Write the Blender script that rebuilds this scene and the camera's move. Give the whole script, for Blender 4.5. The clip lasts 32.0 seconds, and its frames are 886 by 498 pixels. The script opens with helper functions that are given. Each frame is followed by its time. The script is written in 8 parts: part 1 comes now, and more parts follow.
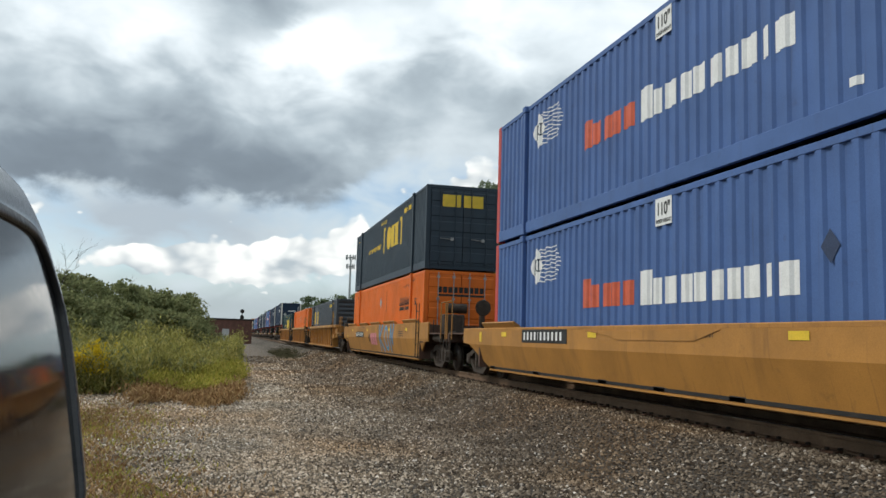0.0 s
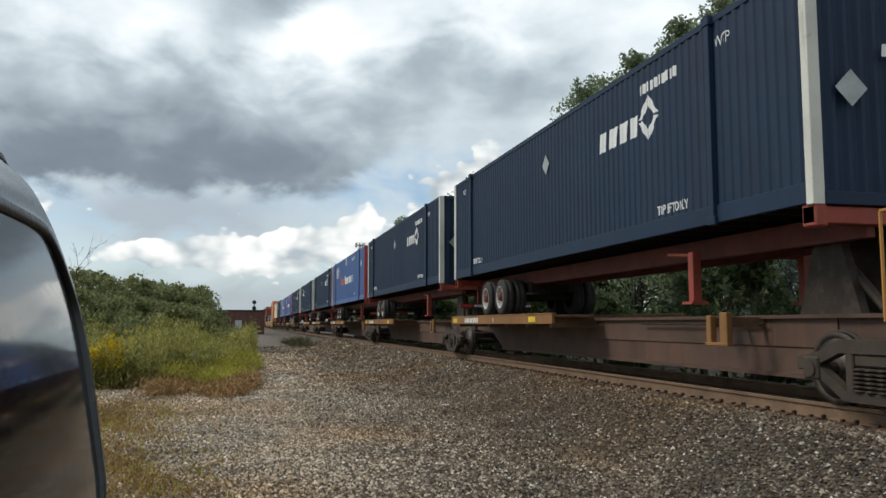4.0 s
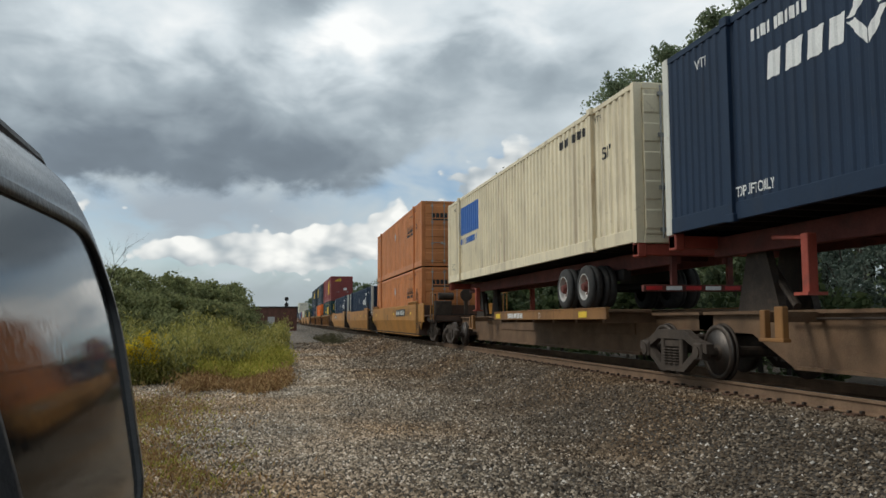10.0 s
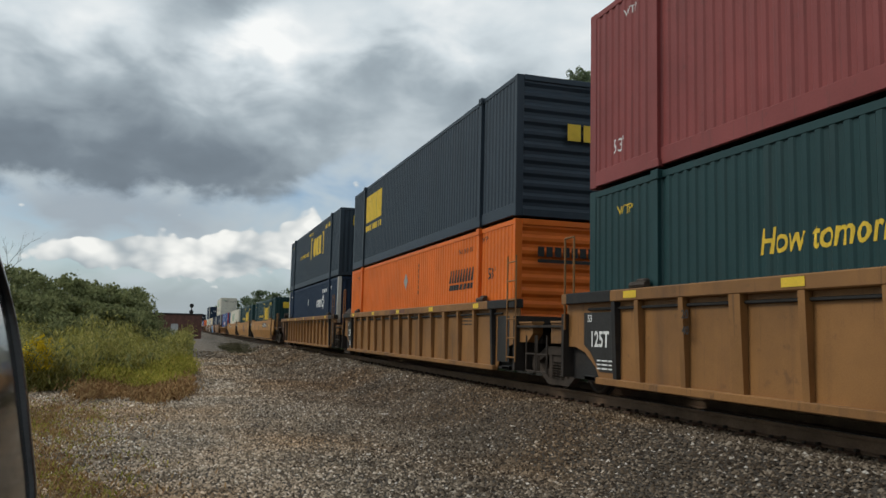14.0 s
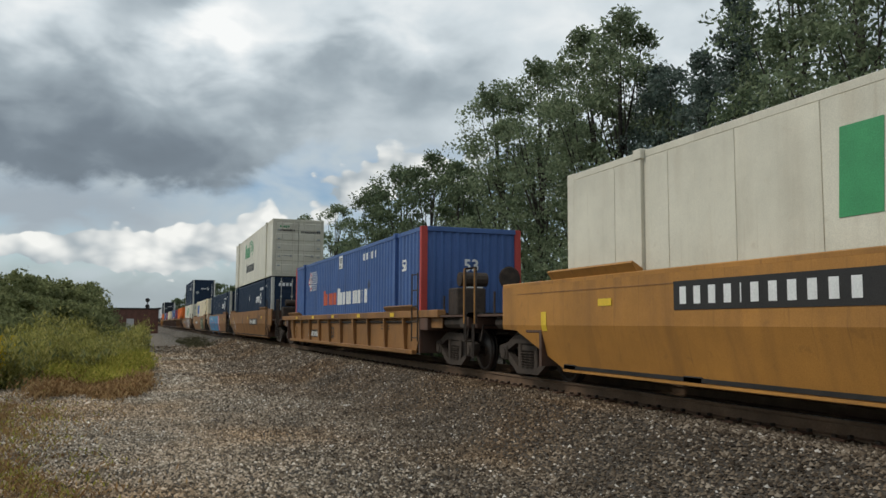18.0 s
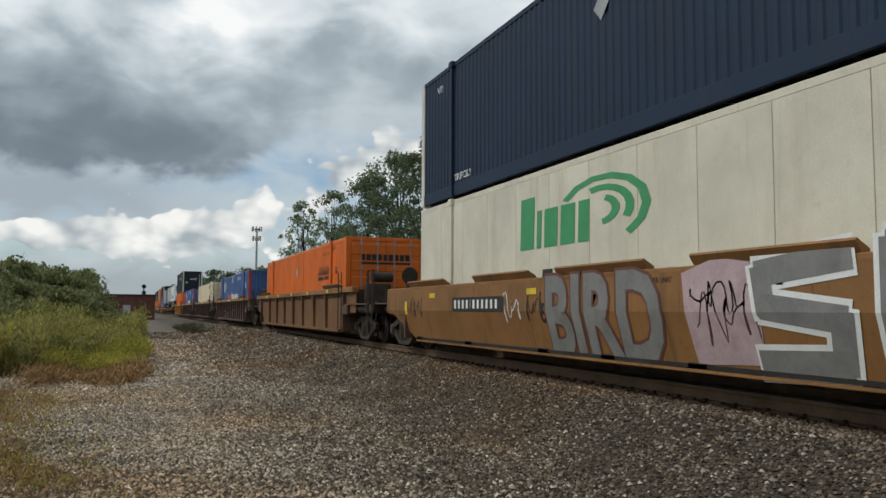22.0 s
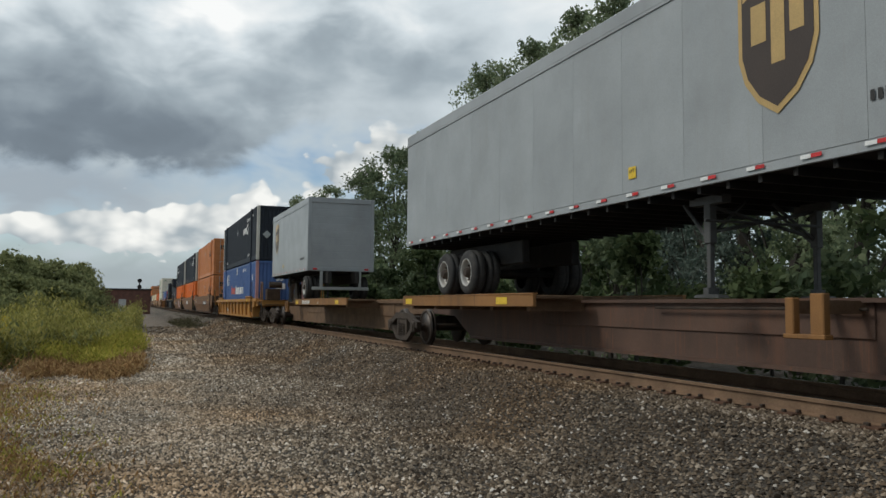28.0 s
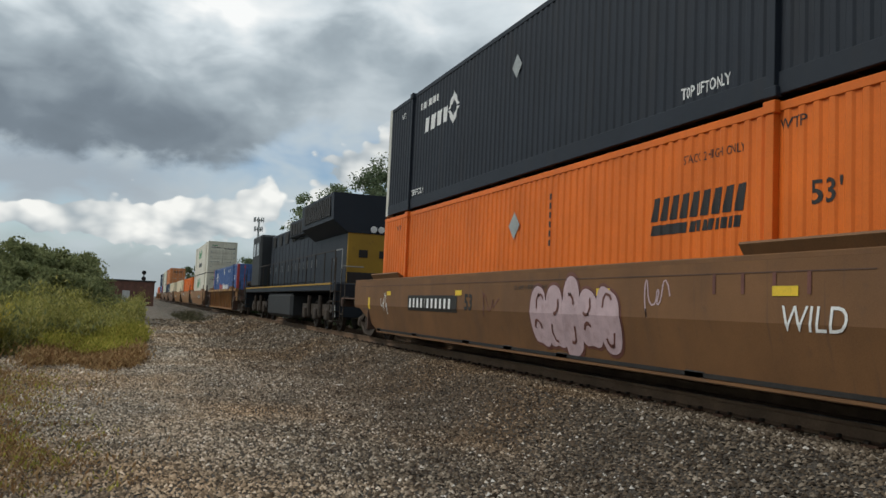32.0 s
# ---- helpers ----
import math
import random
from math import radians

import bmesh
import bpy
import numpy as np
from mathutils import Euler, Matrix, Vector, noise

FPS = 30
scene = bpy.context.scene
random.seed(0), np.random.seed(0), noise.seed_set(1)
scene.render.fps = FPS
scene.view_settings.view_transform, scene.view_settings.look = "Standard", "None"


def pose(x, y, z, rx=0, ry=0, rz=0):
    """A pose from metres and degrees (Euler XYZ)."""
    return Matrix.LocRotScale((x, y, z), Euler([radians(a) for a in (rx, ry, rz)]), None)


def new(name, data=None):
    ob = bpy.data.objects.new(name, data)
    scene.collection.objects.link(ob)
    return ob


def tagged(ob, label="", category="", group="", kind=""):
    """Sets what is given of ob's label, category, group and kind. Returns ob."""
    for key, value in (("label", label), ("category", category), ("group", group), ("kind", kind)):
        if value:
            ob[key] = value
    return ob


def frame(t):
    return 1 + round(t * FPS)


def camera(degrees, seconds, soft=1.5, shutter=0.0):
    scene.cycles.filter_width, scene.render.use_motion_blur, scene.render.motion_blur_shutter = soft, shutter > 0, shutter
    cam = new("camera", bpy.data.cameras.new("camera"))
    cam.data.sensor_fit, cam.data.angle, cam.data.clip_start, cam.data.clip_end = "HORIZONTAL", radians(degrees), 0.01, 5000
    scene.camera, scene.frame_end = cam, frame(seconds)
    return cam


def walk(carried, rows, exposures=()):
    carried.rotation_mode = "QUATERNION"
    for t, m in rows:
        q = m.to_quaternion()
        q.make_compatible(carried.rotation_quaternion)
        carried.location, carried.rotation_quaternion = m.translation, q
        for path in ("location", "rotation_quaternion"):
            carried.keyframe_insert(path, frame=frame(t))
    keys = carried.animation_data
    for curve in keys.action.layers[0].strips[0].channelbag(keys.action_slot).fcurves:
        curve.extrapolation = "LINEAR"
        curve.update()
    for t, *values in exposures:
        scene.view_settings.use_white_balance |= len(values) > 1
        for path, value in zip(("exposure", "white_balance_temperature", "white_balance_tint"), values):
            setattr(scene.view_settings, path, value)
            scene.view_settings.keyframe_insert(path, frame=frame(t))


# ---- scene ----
cam = camera(57.24, 32.0, shutter=0.0)
PATH = [
    (0.0, pose(0.014, 0.006, 0.932, 96.36, -1.73, -14.47)),
    (0.5, pose(0.014, 0.006, 0.932, 96.67, -1.51, -14.77)),
    (1.0, pose(0.014, 0.006, 0.932, 95.85, -1.17, -14.49)),
    (1.5, pose(0.014, 0.006, 0.932, 95.88, -0.32, -14.15)),
    (2.0, pose(0.014, 0.006, 0.932, 95.79, -0.02, -13.98)),
    (2.5, pose(0.014, 0.006, 0.932, 95.77, 0.02, -13.96)),
    (3.0, pose(0.014, 0.006, 0.932, 95.52, 0.05, -13.85)),
    (3.5, pose(0.014, 0.006, 0.932, 95.35, 0.01, -13.65)),
    (5.5, pose(0.014, 0.006, 0.932, 95.21, 0.29, -13.68)),
    (6.0, pose(0.014, 0.006, 0.932, 95.32, 0.31, -13.07)),
    (6.5, pose(0.014, 0.006, 0.932, 95.21, 0.56, -13.02)),
    (7.0, pose(0.014, 0.006, 0.932, 95.23, 0.71, -13.05)),
    (7.5, pose(0.014, 0.006, 0.932, 95.31, 0.63, -13.89)),
    (8.0, pose(0.014, 0.006, 0.932, 95.20, 0.81, -13.92)),
    (8.5, pose(0.014, 0.006, 0.932, 95.30, 0.68, -13.77)),
    (9.0, pose(0.014, 0.006, 0.932, 95.63, 0.27, -14.30)),
    (9.5, pose(0.014, 0.006, 0.932, 95.24, 0.38, -12.54)),
    (10.0, pose(0.014, 0.006, 0.932, 95.00, 0.25, -11.45)),
    (10.5, pose(0.014, 0.006, 0.932, 95.12, 0.07, -11.08)),
    (11.0, pose(0.014, 0.006, 0.932, 95.87, -1.14, -12.36)),
    (11.5, pose(0.014, 0.006, 0.932, 96.04, -1.08, -13.40)),
    (12.0, pose(0.014, 0.006, 0.932, 95.98, -0.64, -14.00)),
    (12.5, pose(0.014, 0.006, 0.932, 95.96, -0.47, -13.91)),
    (13.0, pose(0.014, 0.006, 0.932, 95.95, -0.28, -13.64)),
    (13.5, pose(0.007, 0.006, 0.932, 96.11, -1.21, -15.05)),
    (14.0, pose(0.000, 0.006, 0.932, 95.99, -1.35, -17.78)),
    (14.5, pose(-0.007, 0.006, 0.932, 96.33, -2.62, -20.71)),
    (16.5, pose(-0.014, 0.006, 0.932, 95.91, -1.61, -21.61)),
    (17.0, pose(-0.014, 0.006, 0.932, 95.89, -1.39, -21.99)),
    (17.5, pose(-0.014, 0.006, 0.932, 95.72, -0.66, -21.34)),
    (18.0, pose(-0.014, 0.006, 0.932, 95.32, -0.33, -20.55)),
    (18.5, pose(-0.014, 0.006, 0.932, 95.22, -0.18, -20.66)),
    (19.0, pose(-0.014, 0.006, 0.932, 95.18, -0.29, -20.69)),
    (19.5, pose(-0.014, 0.006, 0.932, 95.18, -0.48, -20.88)),
    (20.0, pose(-0.014, 0.006, 0.932, 95.29, -0.66, -21.29)),
    (20.5, pose(-0.014, 0.006, 0.932, 95.20, -0.30, -21.21)),
    (21.0, pose(-0.014, 0.006, 0.932, 94.85, -0.16, -21.20)),
    (21.5, pose(-0.014, 0.006, 0.932, 94.33, 0.09, -20.77)),
    (22.0, pose(-0.014, 0.006, 0.932, 94.34, -0.26, -20.79)),
    (22.5, pose(-0.014, 0.006, 0.932, 94.40, -0.50, -20.80)),
    (23.0, pose(-0.014, 0.006, 0.932, 94.37, -0.41, -20.79)),
    (23.5, pose(-0.014, 0.006, 0.932, 94.34, -0.45, -20.71)),
    (24.0, pose(-0.014, 0.006, 0.932, 94.32, -0.39, -20.67)),
    (24.5, pose(-0.014, 0.006, 0.932, 94.24, -0.16, -20.68)),
    (26.5, pose(-0.014, 0.006, 0.932, 94.35, -0.17, -20.83)),
    (27.0, pose(-0.014, 0.006, 0.932, 94.23, 0.02, -20.82)),
    (27.5, pose(-0.014, 0.006, 0.932, 94.08, -0.21, -21.06)),
    (28.0, pose(-0.014, 0.006, 0.932, 94.01, -0.45, -21.07)),
    (28.5, pose(-0.014, 0.006, 0.932, 94.04, -0.61, -21.18)),
    (29.0, pose(-0.014, 0.006, 0.932, 93.98, -0.54, -21.30)),
    (29.5, pose(-0.014, 0.006, 0.932, 93.85, -1.69, -21.95)),
    (30.0, pose(-0.014, 0.006, 0.932, 93.37, -1.65, -20.29)),
    (30.5, pose(-0.014, 0.006, 0.932, 93.37, -2.00, -19.99)),
    (31.0, pose(-0.014, 0.006, 0.932, 93.44, -2.16, -19.91)),
    (31.5, pose(-0.014, 0.006, 0.932, 93.82, -1.91, -20.12)),
    (32.0, pose(-0.014, 0.006, 0.932, 94.19, -2.51, -20.88)),
]

EXPOSURES = [(0.0, 0.32, 6450, 7.5), (1.0, 0.36, 6450, 7.5), (2.0, 0.24, 6450, 7.5), (3.5, 0.24, 6450, 7.5), (7.0, 0.18, 6450, 7.5), (9.0, 0.06, 6450, 7.5), (12.0, -0.08, 6450, 7.5), (32.0, -0.06, 6450, 7.5)]
walk(cam, PATH, EXPOSURES)

# ---- the sky and the sun ----
def sky():
    w = bpy.data.worlds.new("sky")
    scene.world = w
    w.use_nodes = True
    nt = w.node_tree
    nt.nodes.clear()
    N, K = nt.nodes.new, nt.links.new

    def val(sock, v):
        if hasattr(v, "is_output"):
            K(v, sock)
        else:
            sock.default_value = v

    def m(op, a, b=0.0, c=0.0):
        n = N("ShaderNodeMath")
        n.operation = op
        for s, v in zip(n.inputs, (a, b, c)):
            val(s, v)
        return n.outputs[0]

    geo = N("ShaderNodeTexCoord").outputs["Generated"]
    sep = N("ShaderNodeSeparateXYZ")
    K(geo, sep.inputs[0])
    x, y, z = sep.outputs
    az = m("MULTIPLY", m("ARCTAN2", x, y), 57.2958)
    el = m("MULTIPLY", m("ARCSINE", z), 57.2958)
    def noise_tex(sx, sz, detail, rough, dist, off):
        c = N("ShaderNodeCombineXYZ")
        val(c.inputs[0], m("MULTIPLY_ADD", az, sx, off))
        val(c.inputs[1], m("MULTIPLY_ADD", el, sz, off * 0.7))
        n = N("ShaderNodeTexNoise")
        K(c.outputs[0], n.inputs[0])
        n.inputs["Scale"].default_value = 1.0
        n.inputs["Detail"].default_value = detail
        n.inputs["Roughness"].default_value = rough
        n.inputs["Distortion"].default_value = dist
        return n.outputs[0]

    def puff_tex(sx, sz, off):
        c = N("ShaderNodeCombineXYZ")
        val(c.inputs[0], m("MULTIPLY_ADD", az, sx, off))
        val(c.inputs[1], m("MULTIPLY_ADD", el, sz, off))
        n = N("ShaderNodeTexVoronoi")
        n.feature = "SMOOTH_F1"
        K(c.outputs[0], n.inputs[0])
        n.inputs["Scale"].default_value = 1.0
        n.inputs["Smoothness"].default_value = 0.5
        return m("SUBTRACT", 1.0, m("MULTIPLY", n.outputs["Distance"], 1.5))

    n1 = noise_tex(0.085, 0.15, 3, 0.5, 0.5, 3.1)
    n2 = noise_tex(0.22, 0.38, 3.5, 0.5, 0.3, 11.3)
    n3 = noise_tex(0.12, 0.26, 5, 0.55, 0.3, -4.0)
    n4 = noise_tex(0.75, 1.0, 6, 0.6, 0.3, 21.7)
    puff = m("ADD", m("MULTIPLY", puff_tex(0.38, 0.55, 5.2), 0.72), m("MULTIPLY", puff_tex(1.05, 1.4, 8.9), 0.28))
    # cloud edges wander
    azw = m("ADD", az, m("MULTIPLY", m("SUBTRACT", n3, 0.5), 9.0))
    elw = m("ADD", el, m("MULTIPLY", m("SUBTRACT", n2, 0.5), 5.0))
    azf = m("ADD", az, m("MULTIPLY", m("SUBTRACT", n4, 0.5), 1.6))
    elf = m("ADD", el, m("MULTIPLY", m("SUBTRACT", n4, 0.5), 0.9))

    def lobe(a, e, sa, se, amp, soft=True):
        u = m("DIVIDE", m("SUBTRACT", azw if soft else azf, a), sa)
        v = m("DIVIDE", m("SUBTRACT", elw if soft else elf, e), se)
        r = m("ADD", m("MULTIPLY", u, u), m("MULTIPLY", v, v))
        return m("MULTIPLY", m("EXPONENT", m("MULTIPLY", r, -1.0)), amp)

    def clamp(v, lo=0.0, hi=1.0):
        return m("MINIMUM", m("MAXIMUM", v, lo), hi)

    def step(v, a, b):
        n = N("ShaderNodeMapRange")
        n.interpolation_type = "SMOOTHSTEP"
        val(n.inputs[0], v)
        n.inputs[1].default_value, n.inputs[2].default_value = a, b
        return n.outputs[0]

    def mixc(f, a, c):
        n = N("ShaderNodeMix")
        n.data_type = "RGBA"
        for s, v in ((n.inputs[0], f), (n.inputs[6], a), (n.inputs[7], c)):
            val(s, v)
        return n.outputs[2]

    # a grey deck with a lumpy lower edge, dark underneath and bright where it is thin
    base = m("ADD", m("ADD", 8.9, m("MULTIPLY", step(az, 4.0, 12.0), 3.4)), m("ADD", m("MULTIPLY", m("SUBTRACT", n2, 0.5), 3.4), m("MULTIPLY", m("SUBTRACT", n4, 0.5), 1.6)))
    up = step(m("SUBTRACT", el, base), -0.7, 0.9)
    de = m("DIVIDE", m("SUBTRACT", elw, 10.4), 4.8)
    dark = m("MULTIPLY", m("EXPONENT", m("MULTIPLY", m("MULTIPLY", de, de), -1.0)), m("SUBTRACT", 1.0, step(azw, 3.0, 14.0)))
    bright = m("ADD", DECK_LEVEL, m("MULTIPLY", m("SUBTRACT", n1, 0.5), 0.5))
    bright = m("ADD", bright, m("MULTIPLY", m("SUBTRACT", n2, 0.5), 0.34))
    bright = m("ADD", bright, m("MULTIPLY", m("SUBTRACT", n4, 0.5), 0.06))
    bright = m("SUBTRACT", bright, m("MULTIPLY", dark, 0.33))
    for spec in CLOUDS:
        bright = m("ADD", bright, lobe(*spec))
    ramp = N("ShaderNodeValToRGB")
    K(bright, ramp.inputs[0])
    cr = ramp.color_ramp
    stops = ((0.0, (0.15, 0.18, 0.215)), (0.22, (0.205, 0.245, 0.29)), (0.48, (0.39, 0.45, 0.50)), (0.7, (0.68, 0.74, 0.785)), (0.95, (1.0, 1.0, 1.0)))
    while len(cr.elements) < len(stops):
        cr.elements.new(0.5)
    for e, (p, c) in zip(cr.elements, stops):
        e.position, e.color = p, (*c, 1)
    # clear air and thin veils below it
    nish = N("ShaderNodeTexSky")
    nish.sky_type = "NISHITA"
    nish.sun_disc = False
    nish.sun_elevation = radians(SUN_EL)
    nish.sun_rotation = radians(SUN_AZ)
    nish.air_density, nish.dust_density = 1.0, 1.2
    nsc = N("ShaderNodeMix")
    nsc.data_type = "RGBA"
    nsc.blend_type = "MULTIPLY"
    nsc.inputs[0].default_value = 1.0
    K(nish.outputs[0], nsc.inputs[6])
    nsc.inputs[7].default_value = (0.095, 0.105, 0.115, 1)
    veil = clamp(m("ADD", 0.55, m("MULTIPLY", m("SUBTRACT", n2, 0.5), 2.2)), 0.0, 0.9)
    low = mixc(veil, nsc.outputs[2], (0.60, 0.665, 0.70, 1))
    low = mixc(m("MULTIPLY", step(m("ADD", el, m("MULTIPLY", n2, 3.0)), 5.6, 3.2), 0.75), low, (0.36, 0.41, 0.45, 1))
    low = mixc(clamp(m("ADD", lobe(-5.0, 7.6, 8.0, 2.2, 0.95), m("MULTIPLY", m("SUBTRACT", n2, 0.5), 0.9)), 0.0, 0.9), low, (0.37, 0.42, 0.475, 1))
    # heaped white clouds with a crisp upper edge
    heap = 0.0
    for spec in HEAPS:
        heap = m("ADD", heap, lobe(*spec, False))
    heap = m("ADD", heap, m("MULTIPLY", m("SUBTRACT", puff, 0.45), 0.9))
    heap = m("ADD", heap, m("MULTIPLY", m("SUBTRACT", n4, 0.5), 0.3))
    hm = step(heap, 0.36, 0.50)
    shade = clamp(m("ADD", m("ADD", 0.56, m("MULTIPLY", m("SUBTRACT", heap, 0.40), 0.34)), m("ADD", m("MULTIPLY", m("SUBTRACT", puff, 0.40), 0.7), m("MULTIPLY", m("SUBTRACT", n2, 0.5), 2.8))))
    hc = mixc(shade, (0.40, 0.45, 0.49, 1), (1.0, 0.985, 0.95, 1))
    low = mixc(m("MULTIPLY", hm, 0.95), low, hc)
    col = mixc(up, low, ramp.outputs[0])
    bg = N("ShaderNodeBackground")
    K(col, bg.inputs[0])
    bg.inputs[1].default_value = 1.0
    out = N("ShaderNodeOutputWorld")
    K(bg.outputs[0], out.inputs[0])


SUN_AZ, SUN_EL = -72.0, 45.0
DECK_LEVEL = 0.575
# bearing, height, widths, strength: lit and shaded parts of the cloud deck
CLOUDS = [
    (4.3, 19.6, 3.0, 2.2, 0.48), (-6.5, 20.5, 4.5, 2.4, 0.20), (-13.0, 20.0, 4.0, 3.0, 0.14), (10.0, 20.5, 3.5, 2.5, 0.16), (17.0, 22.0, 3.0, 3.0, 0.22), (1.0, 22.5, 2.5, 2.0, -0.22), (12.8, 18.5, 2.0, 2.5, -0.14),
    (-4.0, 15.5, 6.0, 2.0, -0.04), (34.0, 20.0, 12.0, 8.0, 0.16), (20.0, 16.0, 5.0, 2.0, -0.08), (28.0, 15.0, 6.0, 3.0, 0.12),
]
HEAPS = [(7.2, 6.0, 2.6, 2.0, 1.0), (3.2, 5.2, 3.0, 2.0, 0.95), (0.0, 4.6, 3.4, 1.7, 0.9), (-3.8, 4.6, 2.8, 1.4, 0.85), (-8.0, 4.4, 3.0, 1.3, 0.62), (-12.8, 7.6, 1.6, 0.8, 0.6), (14.2, 9.6, 2.2, 1.9, 1.0), (17.8, 11.2, 2.8, 1.8, 1.0), (12.0, 6.3, 2.8, 2.4, 0.8), (23.0, 10.5, 3.0, 2.4, 0.8)]
sky()
sun = new("sun", bpy.data.lights.new("sun", "SUN"))
sun.data.energy, sun.data.angle, sun.data.color = 1.55, radians(18), (1.0, 0.96, 0.88)
sun.rotation_euler = (Vector((0, 0, 0)) - Vector((math.sin(radians(SUN_AZ)) * math.cos(radians(SUN_EL)), math.cos(radians(SUN_AZ)) * math.cos(radians(SUN_EL)), math.sin(radians(SUN_EL))))).to_track_quat("-Z", "Y").to_euler()

# ---- materials ----
MATS = {}


def mat(name, base, rough=0.6, metal=0.0, vary=0.25, scale=3.0, dirt=0.0, dirt_col=(0.09, 0.065, 0.045), streak=False, bump=0.15, fine=60.0, spec=0.5, coat=0.0):
    """Painted, metal, stone or cloth surface: two scales of variation, dirt or rust with a shape of its own, fine relief."""
    if name in MATS:
        return MATS[name]
    ma = MATS[name] = bpy.data.materials.new(name)
    ma.use_nodes = True
    nt = ma.node_tree
    N, K = nt.nodes.new, nt.links.new
    b = nt.nodes["Principled BSDF"]
    tc = N("ShaderNodeTexCoord")
    info = N("ShaderNodeObjectInfo")
    add = N("ShaderNodeVectorMath")
    add.operation = "MULTIPLY_ADD"
    K(info.outputs["Random"], add.inputs[0])
    add.inputs[1].default_value = (37.0, 19.0, 53.0)
    K(tc.outputs["Object"], add.inputs[2])

    def noise_tex(sc, detail=5, stretch=None):
        src = add.outputs[0]
        if stretch:
            mp = N("ShaderNodeMapping")
            K(src, mp.inputs[0])
            mp.inputs[3].default_value = stretch
            src = mp.outputs[0]
        n = N("ShaderNodeTexNoise")
        K(src, n.inputs[0])
        n.inputs["Scale"].default_value = sc
        n.inputs["Detail"].default_value = detail
        n.inputs["Roughness"].default_value = 0.6
        return n.outputs[0]

    def mixc(f, a, c, blend="MIX"):
        n = N("ShaderNodeMix")
        n.data_type, n.blend_type = "RGBA", blend
        for s, v in ((n.inputs[0], f), (n.inputs[6], a), (n.inputs[7], c)):
            if hasattr(v, "is_output"):
                K(v, s)
            else:
                s.default_value = v
        return n.outputs[2]

    def rng(v, a, c, lo, hi):
        n = N("ShaderNodeMapRange")
        K(v, n.inputs[0])
        for k, q in zip((1, 2, 3, 4), (a, c, lo, hi)):
            n.inputs[k].default_value = q
        return n.outputs[0]

    big, small = noise_tex(scale, 4), noise_tex(fine, 4)
    c1 = mixc(rng(big, 0.3, 0.7, 0, 1), tuple(min(1, q * (1 - vary)) for q in base) + (1,), tuple(min(1, q * (1 + vary)) for q in base) + (1,))
    c2 = mixc(rng(small, 0.3, 0.7, 0, 1), c1, mixc(1.0, c1, (0.8, 0.8, 0.8, 1), "MULTIPLY"))
    if dirt > 0:
        st = noise_tex(scale * 1.7, 7, (0.8, 1.6, 0.16) if streak else None)
        c2 = mixc(rng(st, 0.52, 0.75, 0, dirt), c2, (*dirt_col, 1))
        if streak:
            # thin runs and scrapes down the sheet
            thin = noise_tex(scale * 1.7, 5, (1.2, 8.0, 0.4))
            c2 = mixc(rng(thin, 0.60, 0.70, 0, dirt * 0.9), c2, (*dirt_col, 1))
        sp = noise_tex(scale * 6, 6)
        c2 = mixc(rng(sp, 0.62, 0.72, 0, dirt * 0.7), c2, (*dirt_col, 1))
    K(c2, b.inputs["Base Color"])
    K(rng(small, 0.25, 0.75, max(0.02, rough - 0.1), min(1, rough + 0.12)), b.inputs["Roughness"])
    b.inputs["Metallic"].default_value = metal
    b.inputs["Specular IOR Level"].default_value = spec
    b.inputs["Coat Weight"].default_value = coat
    bp = N("ShaderNodeBump")
    bp.inputs["Strength"].default_value = bump
    bp.inputs["Distance"].default_value = 0.02
    K(small, bp.inputs["Height"])
    K(bp.outputs[0], b.inputs["Normal"])
    return ma


RUST = (0.12, 0.05, 0.025)
GRIME = (0.05, 0.042, 0.035)


def paint(name, col, dirt=0.35, rough=0.5, dc=GRIME, vary=0.13):
    return mat(name, col, rough, 0, vary, 0.9, dirt, dc, True, 0.06, 90, 0.32)


